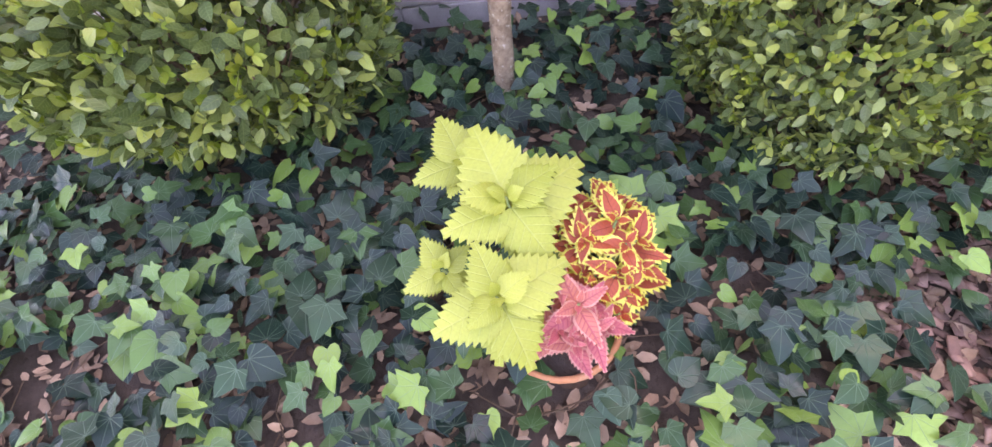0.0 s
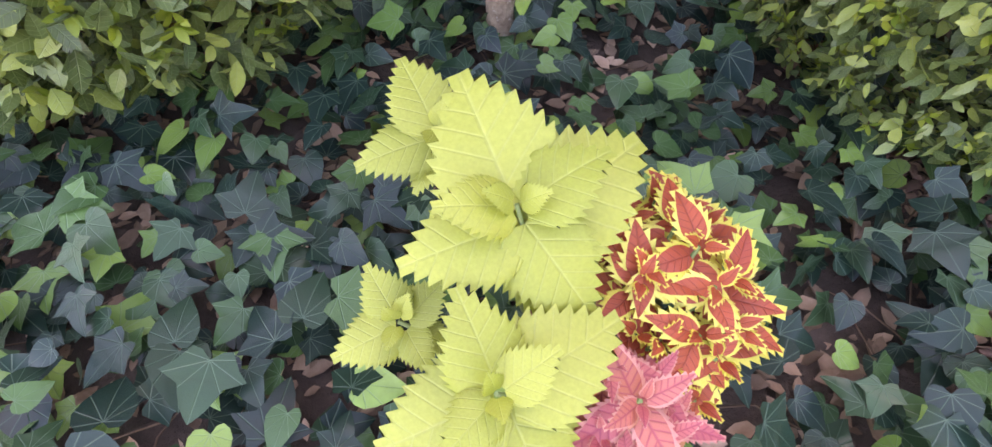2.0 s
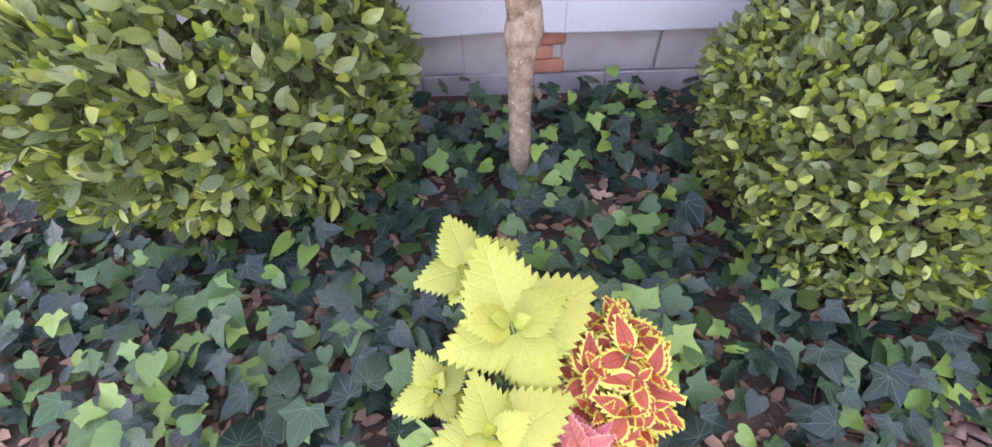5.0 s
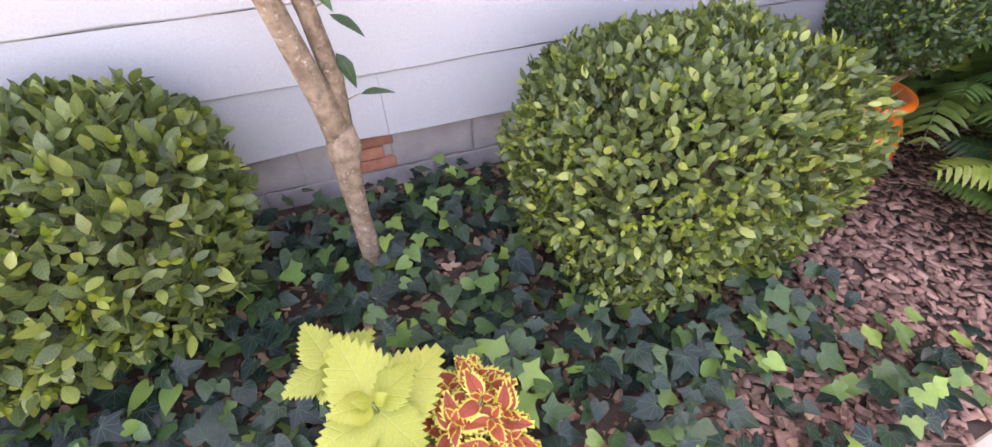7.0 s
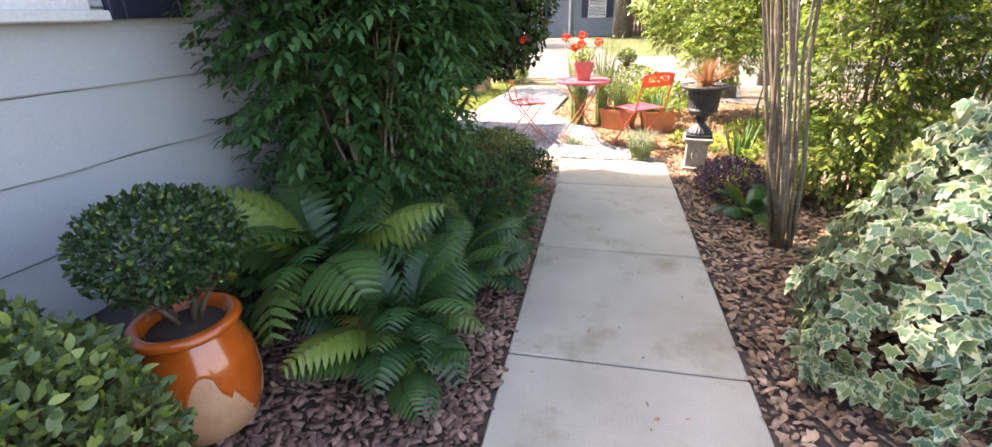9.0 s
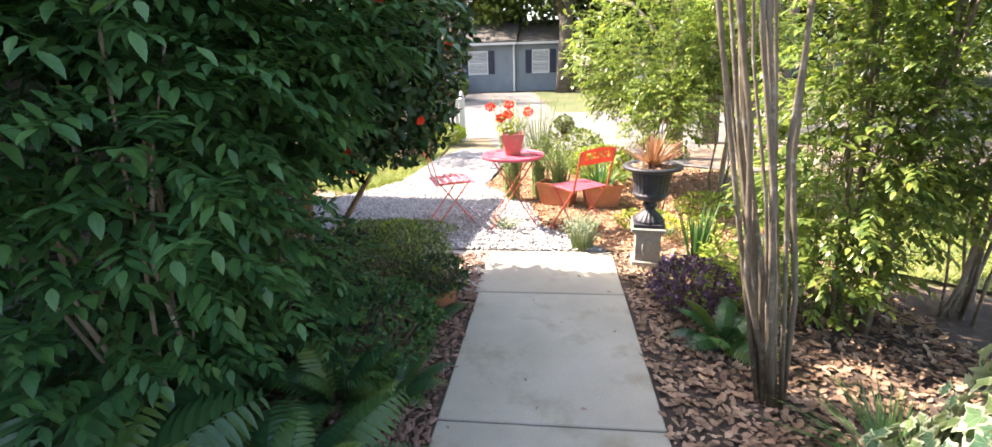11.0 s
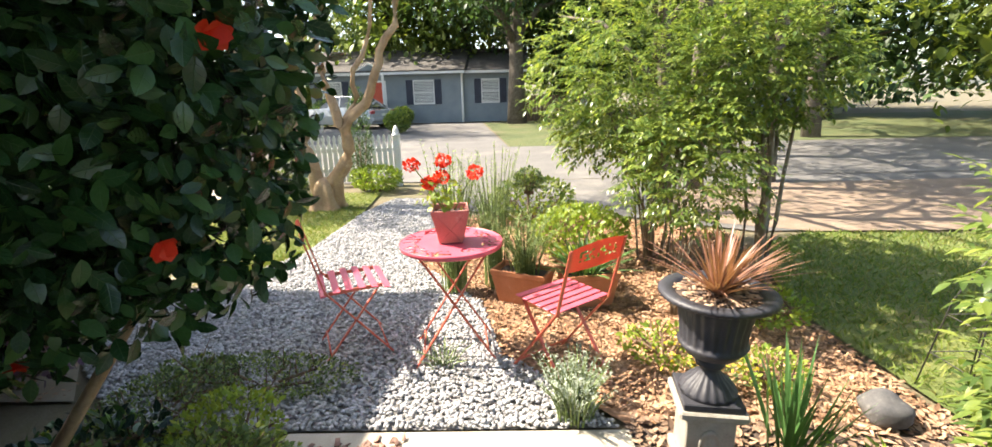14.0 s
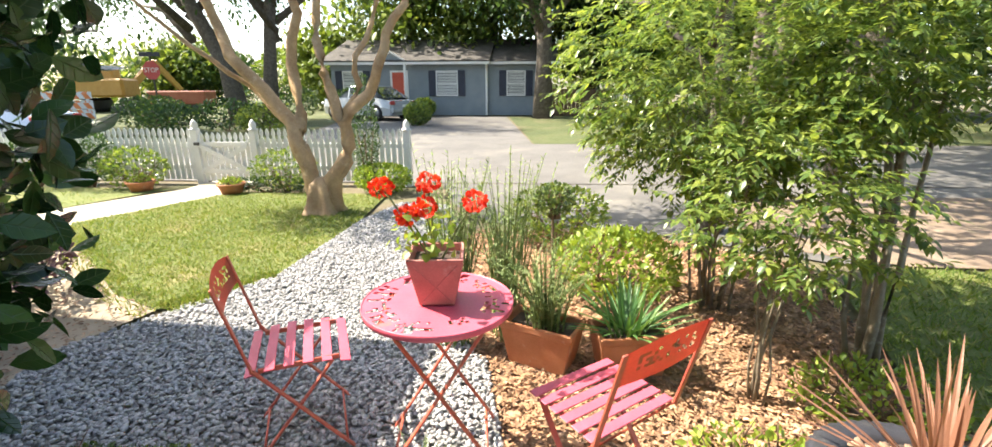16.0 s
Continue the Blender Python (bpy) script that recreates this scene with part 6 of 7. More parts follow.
# plants along it
for y, s, mat, lab in ((2.25, 1.0, OAKLEAF, "tall narrow green shrub at the fence"),):
    ob = round_bush((12.45, y + 0.14, 0), (0.19, 0.19, 0.82), 2200, 0.036, mat, lab, 2.0, 31.0, name="columnar_shrub")
round_bush((12.35, 2.14, 0), (0.35, 0.42, 0.20), 1100, 0.06, CHARTREUSE, "low bright green shrub at the fence", 2.0, 33.0, name="fence_shrub")
round_bush((12.40, 3.69, 0), (0.32, 0.5, 0.30), 900, 0.05, NANDINA, "loose leafy shrub before the picket fence", 2.0, 34.0, name="fence_shrub")
round_bush((12.28, 3.95, 0), (0.14, 0.70, 0.10), 1500, 0.035, BOXLEAF, "low clipped hedge edging the lawn", 3.0, 35.0, name="low_hedge")
for y, h in ((6.0, 0.55), (6.8, 0.8), (7.7, 0.7)):
    round_bush((12.45, y + 0.14, 0), (0.35, 0.5, h * 0.55), 900, 0.06, OAKLEAF if y > 6 else NANDINA, "dark leafy plant before the picket fence", 2.0, y, name="fence_shrub")
for y in (4.39, 5.9):
    clay_pot("terracotta_bowl", "shallow terracotta bowl of yellow flowers at the gate", (12.12 + (0.1 if y > 5 else 0), y, 0.0), 0.19, 0.16, TERRACOTTA, "bowls at the gate")
    round_bush((12.12 + (0.1 if y > 5 else 0), y, 0.13), (0.15, 0.15, 0.05), 260, 0.035, CHARTREUSE, "small yellow-green bowl planting", 2.0, y, name="pot_plant")


# ---- the house over the road ----
grey = thing("neighbour_house", "single-storey grey house with white trim and red door", "house", (29.55, 0.51, fall(29.3)))
H = 2.42
part("wall", boxed((0, 1.5, 0), (0.2, 9.2, H)), GREYHOUSE, grey)
part("wall", boxed((0.25, -1.6, 0), (0.45, 1.49, H)), GREYHOUSE, grey)
part("side_wall", boxed((0.46, -1.6, 0), (7, -1.42, H)), GREYHOUSE, grey)
part("side_wall", boxed((0.21, 9.0, 0), (7, 9.2, H)), GREYHOUSE, grey)
part("corner_trim", boxed((-0.02, 1.44, 0), (0.24, 1.53, H), 0.004), WHITE, grey)
part("corner_trim", boxed((0.22, -1.63, 0), (0.5, -1.54, H), 0.004), WHITE, grey)
part("fascia", boxed((-0.42, 1.3, H - 0.02), (-0.38, 9.6, H + 0.10)), WHITE, grey)
part("fascia", boxed((-0.12, -2.0, H - 0.02), (-0.08, 1.29, H + 0.10)), WHITE, grey)


def slope(bm, x0, x1, y0, y1, z0, z1, t=0.12, hip=0.0):
    vs = [bm.verts.new(p) for p in ((x0, y0, z0), (x0, y1, z0), (x1, y1 - hip, z1), (x1, y0 + hip, z1), (x0, y0, z0 + t), (x0, y1, z0 + t), (x1, y1 - hip, z1 + t), (x1, y0 + hip, z1 + t))]
    for q in ((0, 1, 2, 3), (7, 6, 5, 4), (0, 4, 5, 1), (1, 5, 6, 2), (2, 6, 7, 3), (3, 7, 4, 0)):
        bm.faces.new([vs[i] for i in q])
    return bm


part("roof", slope(bmesh.new(), -0.4, 3.8, 1.3, 9.6, H + 0.05, H + 1.35), SHINGLE, grey)
part("roof", slope(bmesh.new(), -0.1, 3.4, -2.0, 1.28, H + 0.03, H + 1.05), SHINGLE, grey)
part("back_roof", slope(bmesh.new(), 8.0, 3.81, -2.0, 9.6, H, H + 1.33), SHINGLE, grey)
bm = bmesh.new()
for x in (-0.30, 0.0):
    bm.verts.new((x, 5.2, H)), bm.verts.new((x, 6.95, H)), bm.verts.new((x, 6.07, H + 0.5))
bm.verts.ensure_lookup_table()
v = bm.verts
for q in ((0, 1, 2), (5, 4, 3), (0, 3, 4, 1), (1, 4, 5, 2), (2, 5, 3, 0)):
    bm.faces.new([v[i] for i in q])
part("gable", bm, GREYHOUSE, grey)
part("gable_trim", bar(bar(bmesh.new(), (-0.33, 5.05, H - 0.02), (-0.33, 6.07, H + 0.56), 0.1, 0.06), (-0.33, 7.1, H - 0.02), (-0.33, 6.07, H + 0.56), 0.1, 0.06), WHITE, grey)
for y, w, z, x in ((3.42, 0.95, 1.0, 0.0), (0.05, 0.80, 1.0, 0.25), (8.1, 0.9, 1.0, 0.0)):
    bm = bmesh.new()
    for a, b in (((y - w / 2 - 0.06, 0.93), (y - w / 2, 2.13)), ((y + w / 2, 0.93), (y + w / 2 + 0.06, 2.13)), ((y - w / 2, 0.93), (y + w / 2, 1.0)), ((y - w / 2, 2.06), (y + w / 2, 2.13)), ((y - w / 2, 1.50), (y + w / 2, 1.55))):
        box(bm, (x - 0.06, a[0], a[1]), (x, b[0], b[1]), 0.004)
    fr = part("window", bm, WHITE, grey, "white sash window")
    for z0, z1 in ((1.0, 1.5), (1.55, 2.06)):
        part("pane", boxed((x - 0.025, y - w / 2, z0), (x - 0.015, y + w / 2, z1)), GLASS, fr)
        for k in range(7):
            part("blind_slat", boxed((x - 0.034, y - w / 2 + 0.02, z0 + 0.02 + (z1 - z0) / 7 * k), (x - 0.027, y + w / 2 - 0.02, z0 + 0.06 + (z1 - z0) / 7 * k)), WHITE, fr)
    for s in (-1, 1):
        part("shutter", boxed((x - 0.05, y + s * (w / 2 + 0.25) - 0.17, 0.93), (x - 0.01, y + s * (w / 2 + 0.25) + 0.17, 2.13), 0.006), NAVY, grey, "dark navy shutter")
door = part("door", boxed((-0.04, 5.42, 0.15), (-0.005, 6.12, 2.05), 0.004), REDDOOR, grey, "red front door")
part("door_frame", box(box(boxed((-0.06, 5.33, 0.1), (-0.002, 5.42, 2.14)), (-0.06, 6.12, 0.1), (-0.002, 6.21, 2.14)), (-0.06, 5.42, 2.05), (-0.002, 6.12, 2.14)), WHITE, grey)
part("door_handle", lathe(bmesh.new(), [(0.02, -0.01), (0.03, 0.02), (0.01, 0.04)], 10), STEEL, door).location = (-0.07, 5.5, 1.05)
part("porch_post", boxed((-1.0, 5.2, 0), (-0.9, 5.3, H), 0.004), WHITE, grey)
part("step", boxed((-0.9, 5.1, 0), (-0.07, 6.5, 0.15), 0.01), CONCRETE, grey)
wfence = thing("board_fence", "dark weathered board fence beside the grey house", "fence", (29.25, 0.41, fall(29)))
for k in range(16):
    part("board", boxed((0, -1.78 - 0.19 * k, 0), (0.03, -1.78 - 0.19 * k + 0.17, 1.25), 0.003), TWIG, wfence)
sfence = thing("picket_fence", "short white picket fence beyond the road", "fence", (28.65, 0.40, fall(28.4)))
for k in range(8):
    part_mesh("picket", PICKET, WHITE, sfence, m=Matrix.Translation((0, -4.3 - 0.12 * k, 0)) @ Matrix.Scale(1.25, 4))
for z in (0.3, 0.75):
    part("rail", boxed((0.012, -5.2, z), (0.045, -4.25, z + 0.08)), WHITE, sfence)


# ---- cars ----
def car(at, rz, paint, label, glow=False):
    ob = thing("car", label, "car", at, rz)
    bm = bmesh.new()
    W = 0.86
    rows = [(-2.15, 0.35, 0.62, 0.70), (-2.1, 0.22, 0.80, 0.80), (-1.5, 0.20, 0.93, 0.85), (-0.75, 0.2, 0.95, 0.86), (0.6, 0.2, 0.92, 0.86), (1.2, 0.2, 0.90, 0.86), (1.95, 0.22, 0.86, 0.82), (2.15, 0.35, 0.65, 0.70)]
    rings = []
    for x, lo, hi, w in rows:
        rings.append([bm.verts.new(p) for p in ((x, -w, lo), (x, -w - 0.03, (lo + hi) / 2), (x, -w * 0.93, hi), (x, w * 0.93, hi), (x, w + 0.03, (lo + hi) / 2), (x, w, lo))])
    for a, b in zip(rings, rings[1:]):
        for k in range(6):
            bm.faces.new((a[k], a[(k + 1) % 6], b[(k + 1) % 6], b[k])).smooth = False
    bm.faces.new(rings[0][::-1]), bm.faces.new(rings[-1])
    body = part("body", bm, paint, ob)
    bm = bmesh.new()
    rings = []
    for x, z, w in ((1.05, 0.90, 0.78), (0.35, 1.36, 0.62), (-0.9, 1.40, 0.62), (-1.75, 0.93, 0.76)):
        rings.append([bm.verts.new((x, s * w, z)) for s in (-1, 1)])
    lows = [[bm.verts.new((x, s * 0.78, 0.90)) for s in (-1, 1)] for x in (0.35, -0.9)]
    bm.faces.new((rings[0][0], rings[0][1], rings[1][1], rings[1][0]))
    bm.faces.new((rings[2][0], rings[2][1], rings[3][1], rings[3][0]))
    for s in (0, 1):
        bm.faces.new((rings[0][s], rings[1][s], lows[0][s]))
        bm.faces.new((rings[1][s], rings[2][s], lows[1][s], lows[0][s]))
        bm.faces.new((rings[2][s], rings[3][s], lows[1][s]))
    part("glasshouse", bm, GLASS, ob, "dark glass cabin glazing")
    part("roof_panel", boxed((-0.92, -0.63, 1.385), (0.37, 0.63, 1.43), 0.02), paint, ob)
    for s in (-1, 1):
        for x in (0.40, -0.25, -0.93):
            part("pillar", bar(bmesh.new(), (x, s * 0.785, 0.9), (x * 0.98, s * 0.63, 1.39), 0.06, 0.02), paint, ob)
        for x in (-1.35, 1.35):
            wheel = part("wheel", lathe(bmesh.new(), [(0.16, -0.09), (0.30, -0.10), (0.33, -0.07), (0.33, 0.07), (0.30, 0.10), (0.16, 0.09)], 20), RUBBER, ob)
            wheel.matrix_basis = pose(x, s * 0.80, 0.33, 90)
            part("rim", lathe(bmesh.new(), [(0.03, -0.105), (0.19, -0.098), (0.19, 0.098), (0.03, 0.105)], 14), STEEL, wheel)
        part("headlight", boxed((2.0, s * 0.68 - 0.15, 0.62), (2.17, s * 0.68 + 0.15, 0.74), 0.03), WHITE, ob)
        part("tail_light", boxed((-2.17, s * 0.66 - 0.13, 0.66), (-2.05, s * 0.66 + 0.13, 0.80), 0.03), SIGNRED, ob)
    part("bumper", boxed((-2.22, -0.74, 0.32), (-2.05, 0.74, 0.52), 0.04), paint, ob)
    part("number_plate", boxed((-2.235, -0.17, 0.56), (-2.215, 0.17, 0.66)), WHITE, ob)
    return ob


car((27.3, 7.2, fall(27.3)), 62, CARPAINT, "silver saloon car parked on the drive")
car((26.75, -12.63, fall(26.5)), 75, DARKCAR, "dark blue car parked under trees")
car((17.45, 14.62, fall(17.2)), 95, CARPAINT, "grey car parked behind the picket fence")

# ---- street corner ----
stop = thing("stop_sign", "red octagonal stop sign on a dark post", "sign", (25.75, 15.95, fall(25.5)))
part("post", boxed((-0.03, -0.03, -0.2), (0.03, 0.03, 2.75), 0.004), BLACKMETAL, stop)
bm = bmesh.new()
ring0 = [bm.verts.new((-0.05, 0.40 * math.cos(math.pi / 8 + k * math.pi / 4), 2.12 + 0.40 * math.sin(math.pi / 8 + k * math.pi / 4))) for k in range(8)]
ring1 = [bm.verts.new((-0.035, p.co.y, p.co.z)) for p in ring0]
bm.faces.new(ring0), bm.faces.new(ring1[::-1])
for k in range(8):
    bm.faces.new((ring0[k], ring1[k], ring1[(k + 1) % 8], ring0[(k + 1) % 8]))
plate = part("sign_plate", bm, SIGNRED, stop)
txt = bpy.data.curves.new("letters", "FONT")
txt.body, txt.size, txt.align_x, txt.align_y, txt.extrude = "STOP", 0.27, "CENTER", "CENTER", 0.002
tmp = new("letters", txt)
me = bpy.data.meshes.new_from_object(tmp)
bpy.data.objects.remove(tmp)
me.transform(pose(-0.054, 0, 2.12, 90, 0, -90))
part_mesh("letters", me, WHITE, plate, "white lettering")
part("street_name_plate", boxed((-0.02, -0.45, 2.68), (0.02, 0.45, 2.86), 0.004), NAVY, stop, "dark street name plate")


def barricade(at, rz):
    ob = thing("road_barricade", "orange and white striped road barricade", "barricade", at, rz, group="barricades at the corner")
    for s in (-1, 1):
        part("upright", boxed((-0.04, s * 0.75 - 0.03, 0), (0.04, s * 0.75 + 0.03, 1.3), 0.004), WHITE, ob)
        part("foot", boxed((-0.5, s * 0.75 - 0.04, 0), (0.5, s * 0.75 + 0.04, 0.06), 0.004), BLACKMETAL, ob)
    for z in (0.45, 0.78, 1.1):
        bd = part("striped_board", boxed((-0.06, -0.9, z), (-0.041, 0.9, z + 0.2), 0.003), WHITE, ob)
        for k in range(6):
            bm = bmesh.new()
            y = -0.88 + 0.3 * k
            q = [bm.verts.new(p) for p in ((-0.064, y, z + 0.005), (-0.064, y + 0.15, z + 0.005), (-0.064, y + 0.25, z + 0.195), (-0.064, y + 0.10, z + 0.195))]
            bm.faces.new(q)
            part("stripe", bm, ORANGE, bd)
    return ob


barricade((20.55, 15.3, fall(20.3)), 30)
barricade((22.75, 17.3, fall(22.5)), 25)
digger = thing("excavator", "yellow excavator at the roadworks", "machine", (33.55, 24.71, fall(33)), 20)
part("track", boxed((-1.6, -1.2, 0), (1.6, -0.7, 0.8), 0.15), BLACKMETAL, digger)
part("track", boxed((-1.6, 0.7, 0), (1.6, 1.2, 0.8), 0.15), BLACKMETAL, digger)
part("engine_housing", boxed((-1.8, -1.2, 0.85), (0.6, 1.2, 1.9), 0.12), MACHINE, digger)
part("cab", boxed((0.6, 0.1, 0.85), (1.7, 1.2, 2.7), 0.1), MACHINE, digger)
part("cab_window", boxed((0.7, 1.18, 1.6), (1.6, 1.215, 2.5)), GLASS, digger)
part("boom", bar(bar(bmesh.new(), (0.9, -0.4, 1.2), (2.4, -1.6, 3.0), 0.35, 0.35), (2.4, -1.6, 3.0), (3.4, -2.6, 1.2), 0.28, 0.28), MACHINE, digger)
part("bucket", boxed((3.1, -3.0, 0.5), (3.8, -2.2, 1.2), 0.12), BLACKMETAL, digger)
skip = thing("dump_truck_bed", "rust-red open dump bed at the roadworks", "container", (31.25, 19.91, fall(31)), 15)
part("bed_side", boxed((-0.9, -2.4, 0.5), (0.9, 0.4, 1.2), 0.05), BRICKRED, skip)
part("skid", boxed((-0.8, -2.2, 0), (-0.6, 2.2, 0.5), 0.03), BLACKMETAL, skip)
part("skid", boxed((0.6, -2.2, 0), (0.8, 2.2, 0.5), 0.03), BLACKMETAL, skip)


# ---- trees ----
def tree(at, trunk, limbs, blobs, n, size, material, label, r=0.3, bark=BARK, seed=0.0, name="tree"):
    ob = thing(name, label, "tree", at)
    part("trunk", tube(bmesh.new(), trunk, [r * (1.25 if i == 0 else 1 - 0.45 * i / (len(trunk) - 1)) for i in range(len(trunk))], 12), bark, ob)
    for q in limbs:
        part("limb", tube(bmesh.new(), q, [r * 0.5 * (1 - 0.75 * i / (len(q) - 1)) for i in range(len(q))], 8), bark, ob)
    crown("crown", ob, blobs, n, size, material, seed=seed)
    return ob


def shade_tree(x, y, h, r, label, material=TREELEAF, n=7000, size=0.16, spread=2.6, seed=0.0, lean=0.0, bare=0.45):
    R = random.Random(int(seed * 10) + 3)
    trunk = [(0, 0, -0.3), (0.02 * h, lean * 0.1 * h, 0.25 * h), (0.0, lean * 0.3 * h, 0.5 * h), (0.05 * h, lean * 0.4 * h, 0.78 * h)]
    limbs, blobs = [], []
    for k in range(9):
        a = k * 2.4 + R.random()
        z = h * (bare + (0.85 - bare) * k / 9)
        q0 = Vector((0.02 * h, lean * 0.35 * h, z * 0.85))
        q2 = Vector((spread * math.cos(a) * (0.6 + 0.5 * R.random()), lean * 0.4 * h + spread * math.sin(a) * (0.6 + 0.5 * R.random()), z + 0.12 * h))
        limbs.append([q0, q0.lerp(q2, 0.5) + Vector((0, 0, 0.05 * h)), q2])
        blobs.append((q2.x, q2.y, q2.z, spread * (0.38 + 0.2 * R.random())))
        blobs.append((q2.x * 0.5, q2.y * 0.5, q2.z + 0.08 * h, spread * 0.4))
    return tree((x, y, fall(x)), trunk, limbs, blobs, n, size, material, label, r, seed=seed)


shade_tree(27.85, -0.72, 9.5, 0.40, "big oak before the grey house", OAKLEAF, 11000, 0.22, 4.0, 1.0, bare=0.38)
shade_tree(24.25, 11.33, 9.0, 0.36, "leaning oak at the street corner", OAKLEAF, 6500, 0.20, 4.2, 2.0, 0.55, 0.42)
shade_tree(25.05, 10.64, 8.5, 0.30, "shady oak at the street corner", OAKLEAF, 5500, 0.20, 3.6, 3.0, -0.2, 0.45)
shade_tree(21.25, 17.78, 8.5, 0.30, "broad dark oak beyond the picket fence", OAKLEAF, 8000, 0.17, 4.6, 4.0, 0.0, 0.32)
for i, (x, y, h, s, mt) in enumerate(((35, 2, 11, 4.2, TREELEAF), (36, 7, 12, 4.4, TREELEAF), (37, -4, 11, 4.5, TREELEAF), (33, -6, 10, 4.2, OAKLEAF), (31, -10, 9, 4.2, TREELEAF), (30, -16, 10, 4.6, OAKLEAF), (37, 12, 4.0, 2.2, TREELEAF), (42, -14, 12, 5, TREELEAF), (22, -20, 10, 4.6, TREELEAF), (45, 28, 4.2, 3, TREELEAF), (55, 20, 5, 3.5, TREELEAF), (34, 34, 10, 5, OAKLEAF), (15, -16, 9, 4.2, TREELEAF))):
    shade_tree(x, y, h, 0.32, "leafy green tree behind the houses" if i < 7 else "sunlit green tree in the distance", mt, 9000, 0.42, s, 10.0 + i, bare=0.16)
shade_tree(3.4, 8.9, 12.5, 0.40, "tall oak shading the house and walkway", OAKLEAF, 13000, 0.20, 3.3, 41.0, bare=0.5)
shade_tree(12.45, -4.46, 6.5, 0.12, "slim pale-trunked tree at the lawn's far edge", TREELEAF, 5200, 0.10, 2.3, 31.0, 0.02, 0.40)
shade_tree(12.05, -3.07, 8.0, 0.13, "slim tree shading the parking apron", TREELEAF, 7000, 0.12, 2.7, 61.0, 0.0, 0.40)
shade_tree(15.45, -5.01, 9.0, 0.20, "leafy tree shading the street", TREELEAF, 9000, 0.15, 3.4, 62.0, 0.0, 0.38)
shade_tree(19.05, -9.26, 9.5, 0.22, "leafy tree beyond the street", TREELEAF, 9000, 0.17, 3.8, 63.0, 0.0, 0.30)
shade_tree(10.53, -2.09, 5.5, 0.10, "leaning slim tree over the nandina", TREELEAF, 1800, 0.10, 2.2, 32.0, 0.1, 0.36)
for x, y, rx, rz, mt, lab in ((31.5, 15, 1.2, 0.9, OAKLEAF, "dark hedge by the street corner"), (28.6, 4.9, 0.5, 0.4, NANDINA, "small shrub beside the grey house's steps"), (28.3, 8.6, 0.6, 0.6, OAKLEAF, "round dark shrub before the grey house"), (24.0, 4.2, 0.5, 0.4, NANDINA, "low shrub beside the drive")):
    round_bush((x, y, fall(x)), (rx, rx, rz), 1300, 0.12, mt, lab, 2.0, x, name="shrub")
for k in range(9):
    y = -30 + 11 * k
    round_bush((46, y + 3, fall(46)), (3.0, 6.0, 2.2), 1500, 0.45, OAKLEAF if k % 2 else TREELEAF, "distant green thicket behind the houses", 2.0, 40.0 + k, name="thicket", stems=3)

for x, y, r, h in ((20.8, 8.6, 0.8, 0.42), (21.4, 10.2, 1.0, 0.5), (20.6, 11.6, 0.9, 0.45), (21.8, 13.2, 1.1, 0.55), (26.5, 10.2, 0.9, 0.7), (24.5, 15.0, 1.0, 0.5)):
    round_bush((x, y, fall(x)), (r, r, h), 1200, 0.11, OAKLEAF if y > 9 else TREELEAF, "dark shrub in rough grass beyond the street", 2.0, y, name="shrub")
for x, y in ((34, -22), (31, -31), (23, -36)):
    round_bush((x, y, fall(x)), (3.0, 6.0, 2.4), 1500, 0.45, OAKLEAF, "distant green thicket beyond the street", 2.0, 70.0 + x, name="thicket", stems=3)

# ---- grass and gravel ----
BLADE = outline([(0.05, 0), (0.045, 0.5), (0, 1)], 0.3, 0.35)


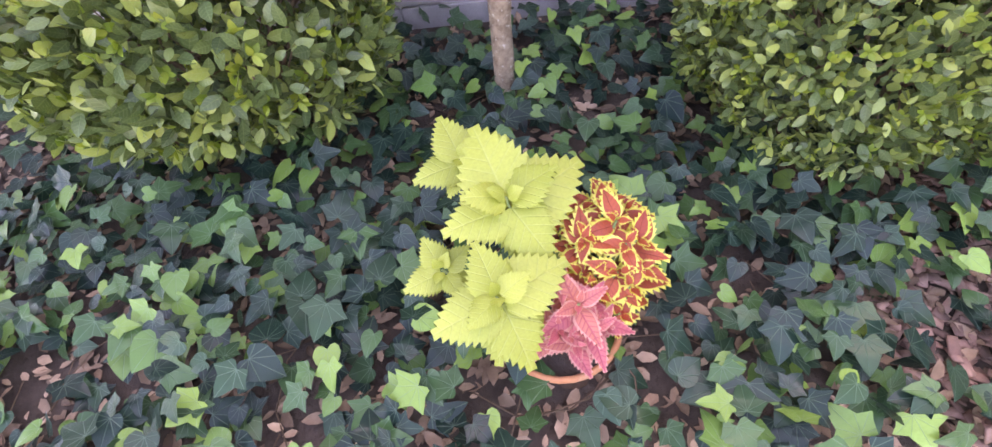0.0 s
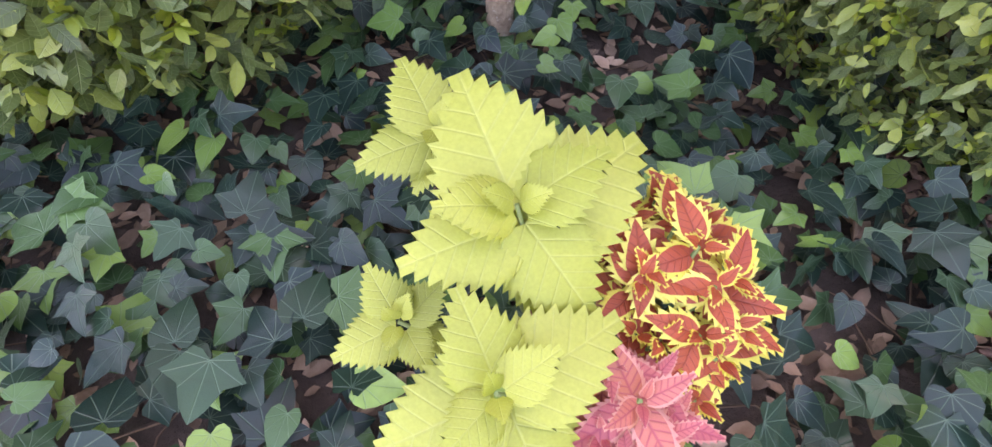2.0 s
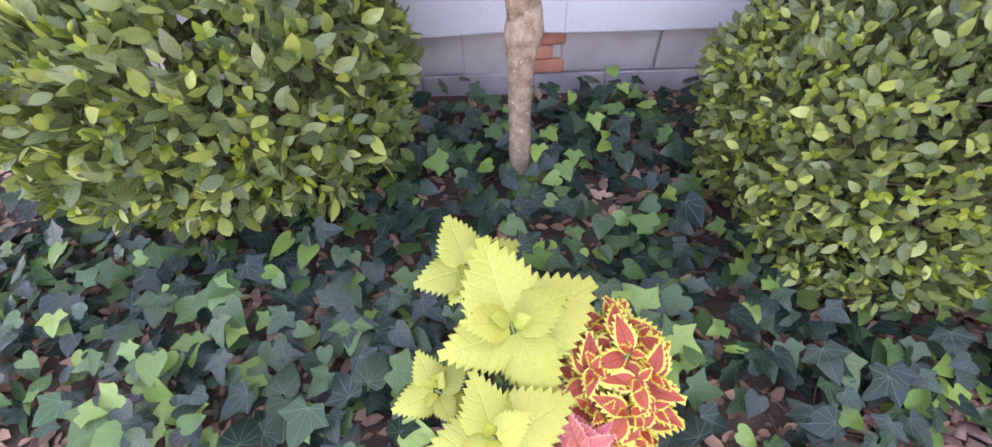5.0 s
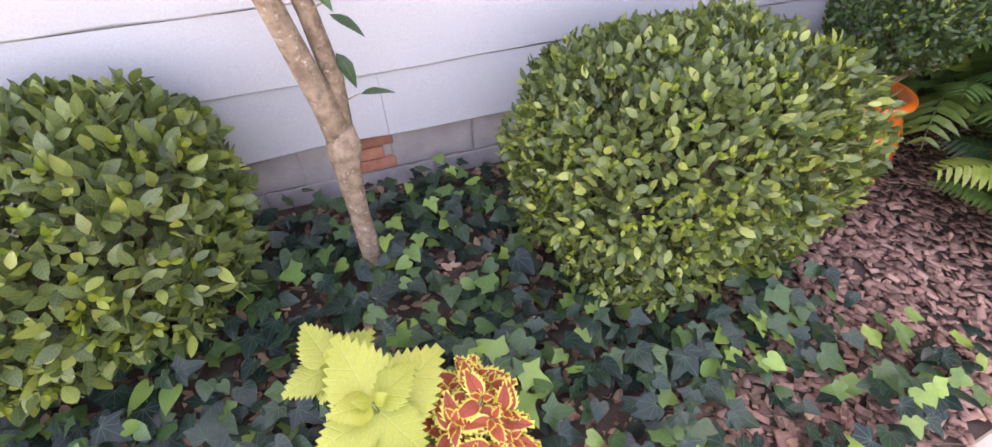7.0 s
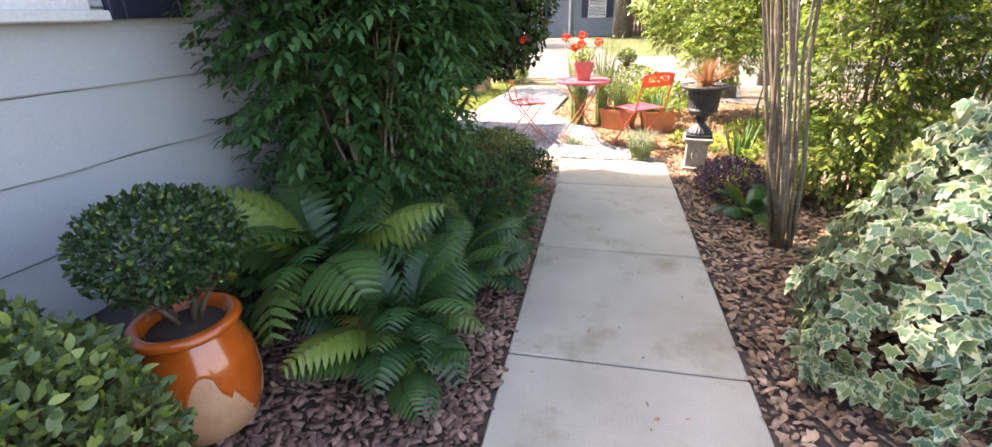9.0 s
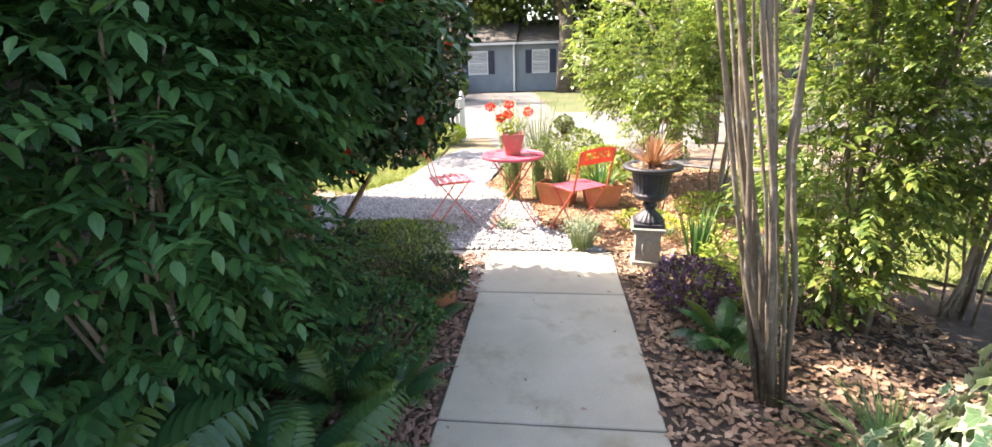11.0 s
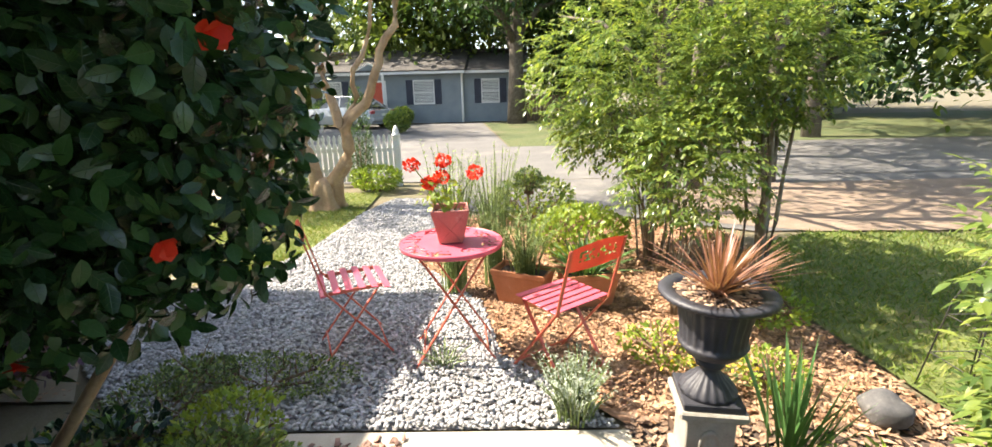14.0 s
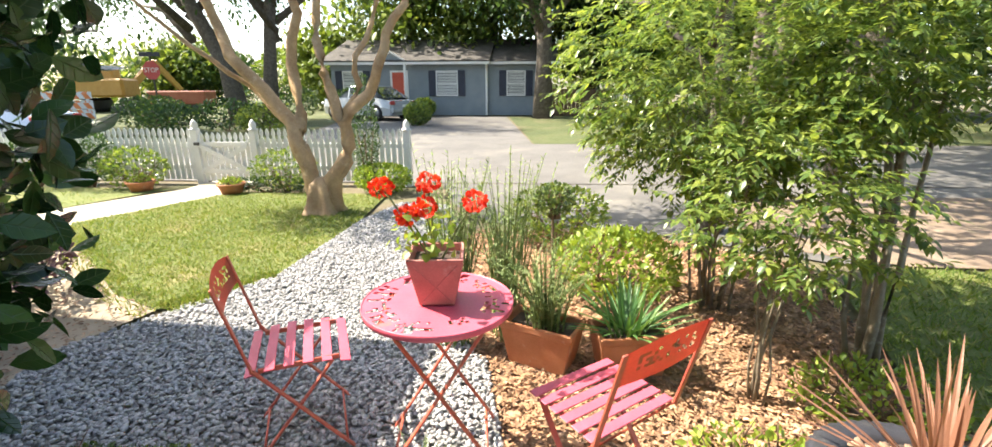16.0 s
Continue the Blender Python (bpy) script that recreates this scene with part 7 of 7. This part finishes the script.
def turf(n, poly, h):
    p = scatter(n, poly)
    ob = leaves("grass", BLADE, np.column_stack([p, np.zeros(n)]), unit(rng.normal(size=(n, 3)) * np.array([0.6, 0.6, 0.1]) + np.array([0, 0, 0.75])), h * (0.5 + 0.9 * rng.random(n)), None, GRASS, up=unit(rng.normal(size=(n, 3)) * np.array([1, 1, 0.1])), width=1.6)
    return tagged(ob, "short patchy lawn grass", "grass", kind="stuff")


turf(34000, LAWN_L, 0.032)
turf(26000, LAWN_R, 0.05)
turf(4000, LAWN_FAR, 0.05)
turf(900, [(8.15, 2.62), (8.4, 2.6), (8.68, 3.1), (9.42, 4.0), (9.98, 4.75), (9.72, 4.85), (9.15, 4.1), (8.42, 3.2)], 0.045)
turf(1500, [(8.25, 2.42), (9.02, 2.04), (9.02, 2.19), (8.36, 2.68)], 0.04)


def stone_mesh(seed):
    bm = bmesh.new()
    bmesh.ops.create_icosphere(bm, subdivisions=1, radius=0.5)
    for v in bm.verts:
        v.co *= 1 + 0.45 * noise.noise(v.co * 2.2 + Vector((seed, 0, 0)))
        v.co.z *= 0.62
        v.co.x *= 1.2
    me = bpy.data.meshes.new("pebble")
    bm.to_mesh(me)
    bm.free()
    return me


STONES = [stone_mesh(3.7 * k) for k in range(4)]
gravel = thing("gravel", "loose grey and white gravel patio", "gravel", kind="stuff")
gp = scatter(27000, GRAVEL)
near_i = [i for i, p in enumerate(gp) if 6.33 < p[0] < 7.2 and -0.4 < p[1] < 1.4][:300]
mask = np.ones(len(gp), bool)
mask[near_i] = False
for k, st in enumerate(STONES):
    me = st
    v = np.array([q.co[:] for q in me.vertices])
    f = [list(q.vertices) for q in me.polygons]
    sel = gp[mask][k::4]
    n = len(sel)
    leaves("pebbles", (v, f), np.column_stack([sel, 0.004 + 0.012 * rng.random(n)]), rng.normal(size=(n, 3)) * np.array([1, 1, 0.2]), 0.015 + 0.015 * rng.random(n), gravel, PEBBLE, kind="stuff")
for i in near_i:
    part_mesh("pebble", STONES[i % 4], PEBBLE_ONE, gravel, m=pose(gp[i][0], gp[i][1], 0.012 + 0.008 * rng.random(), 20 * rng.normal(), 20 * rng.normal(), 360 * rng.random()) @ Matrix.Scale(0.016 + 0.014 * rng.random(), 4))
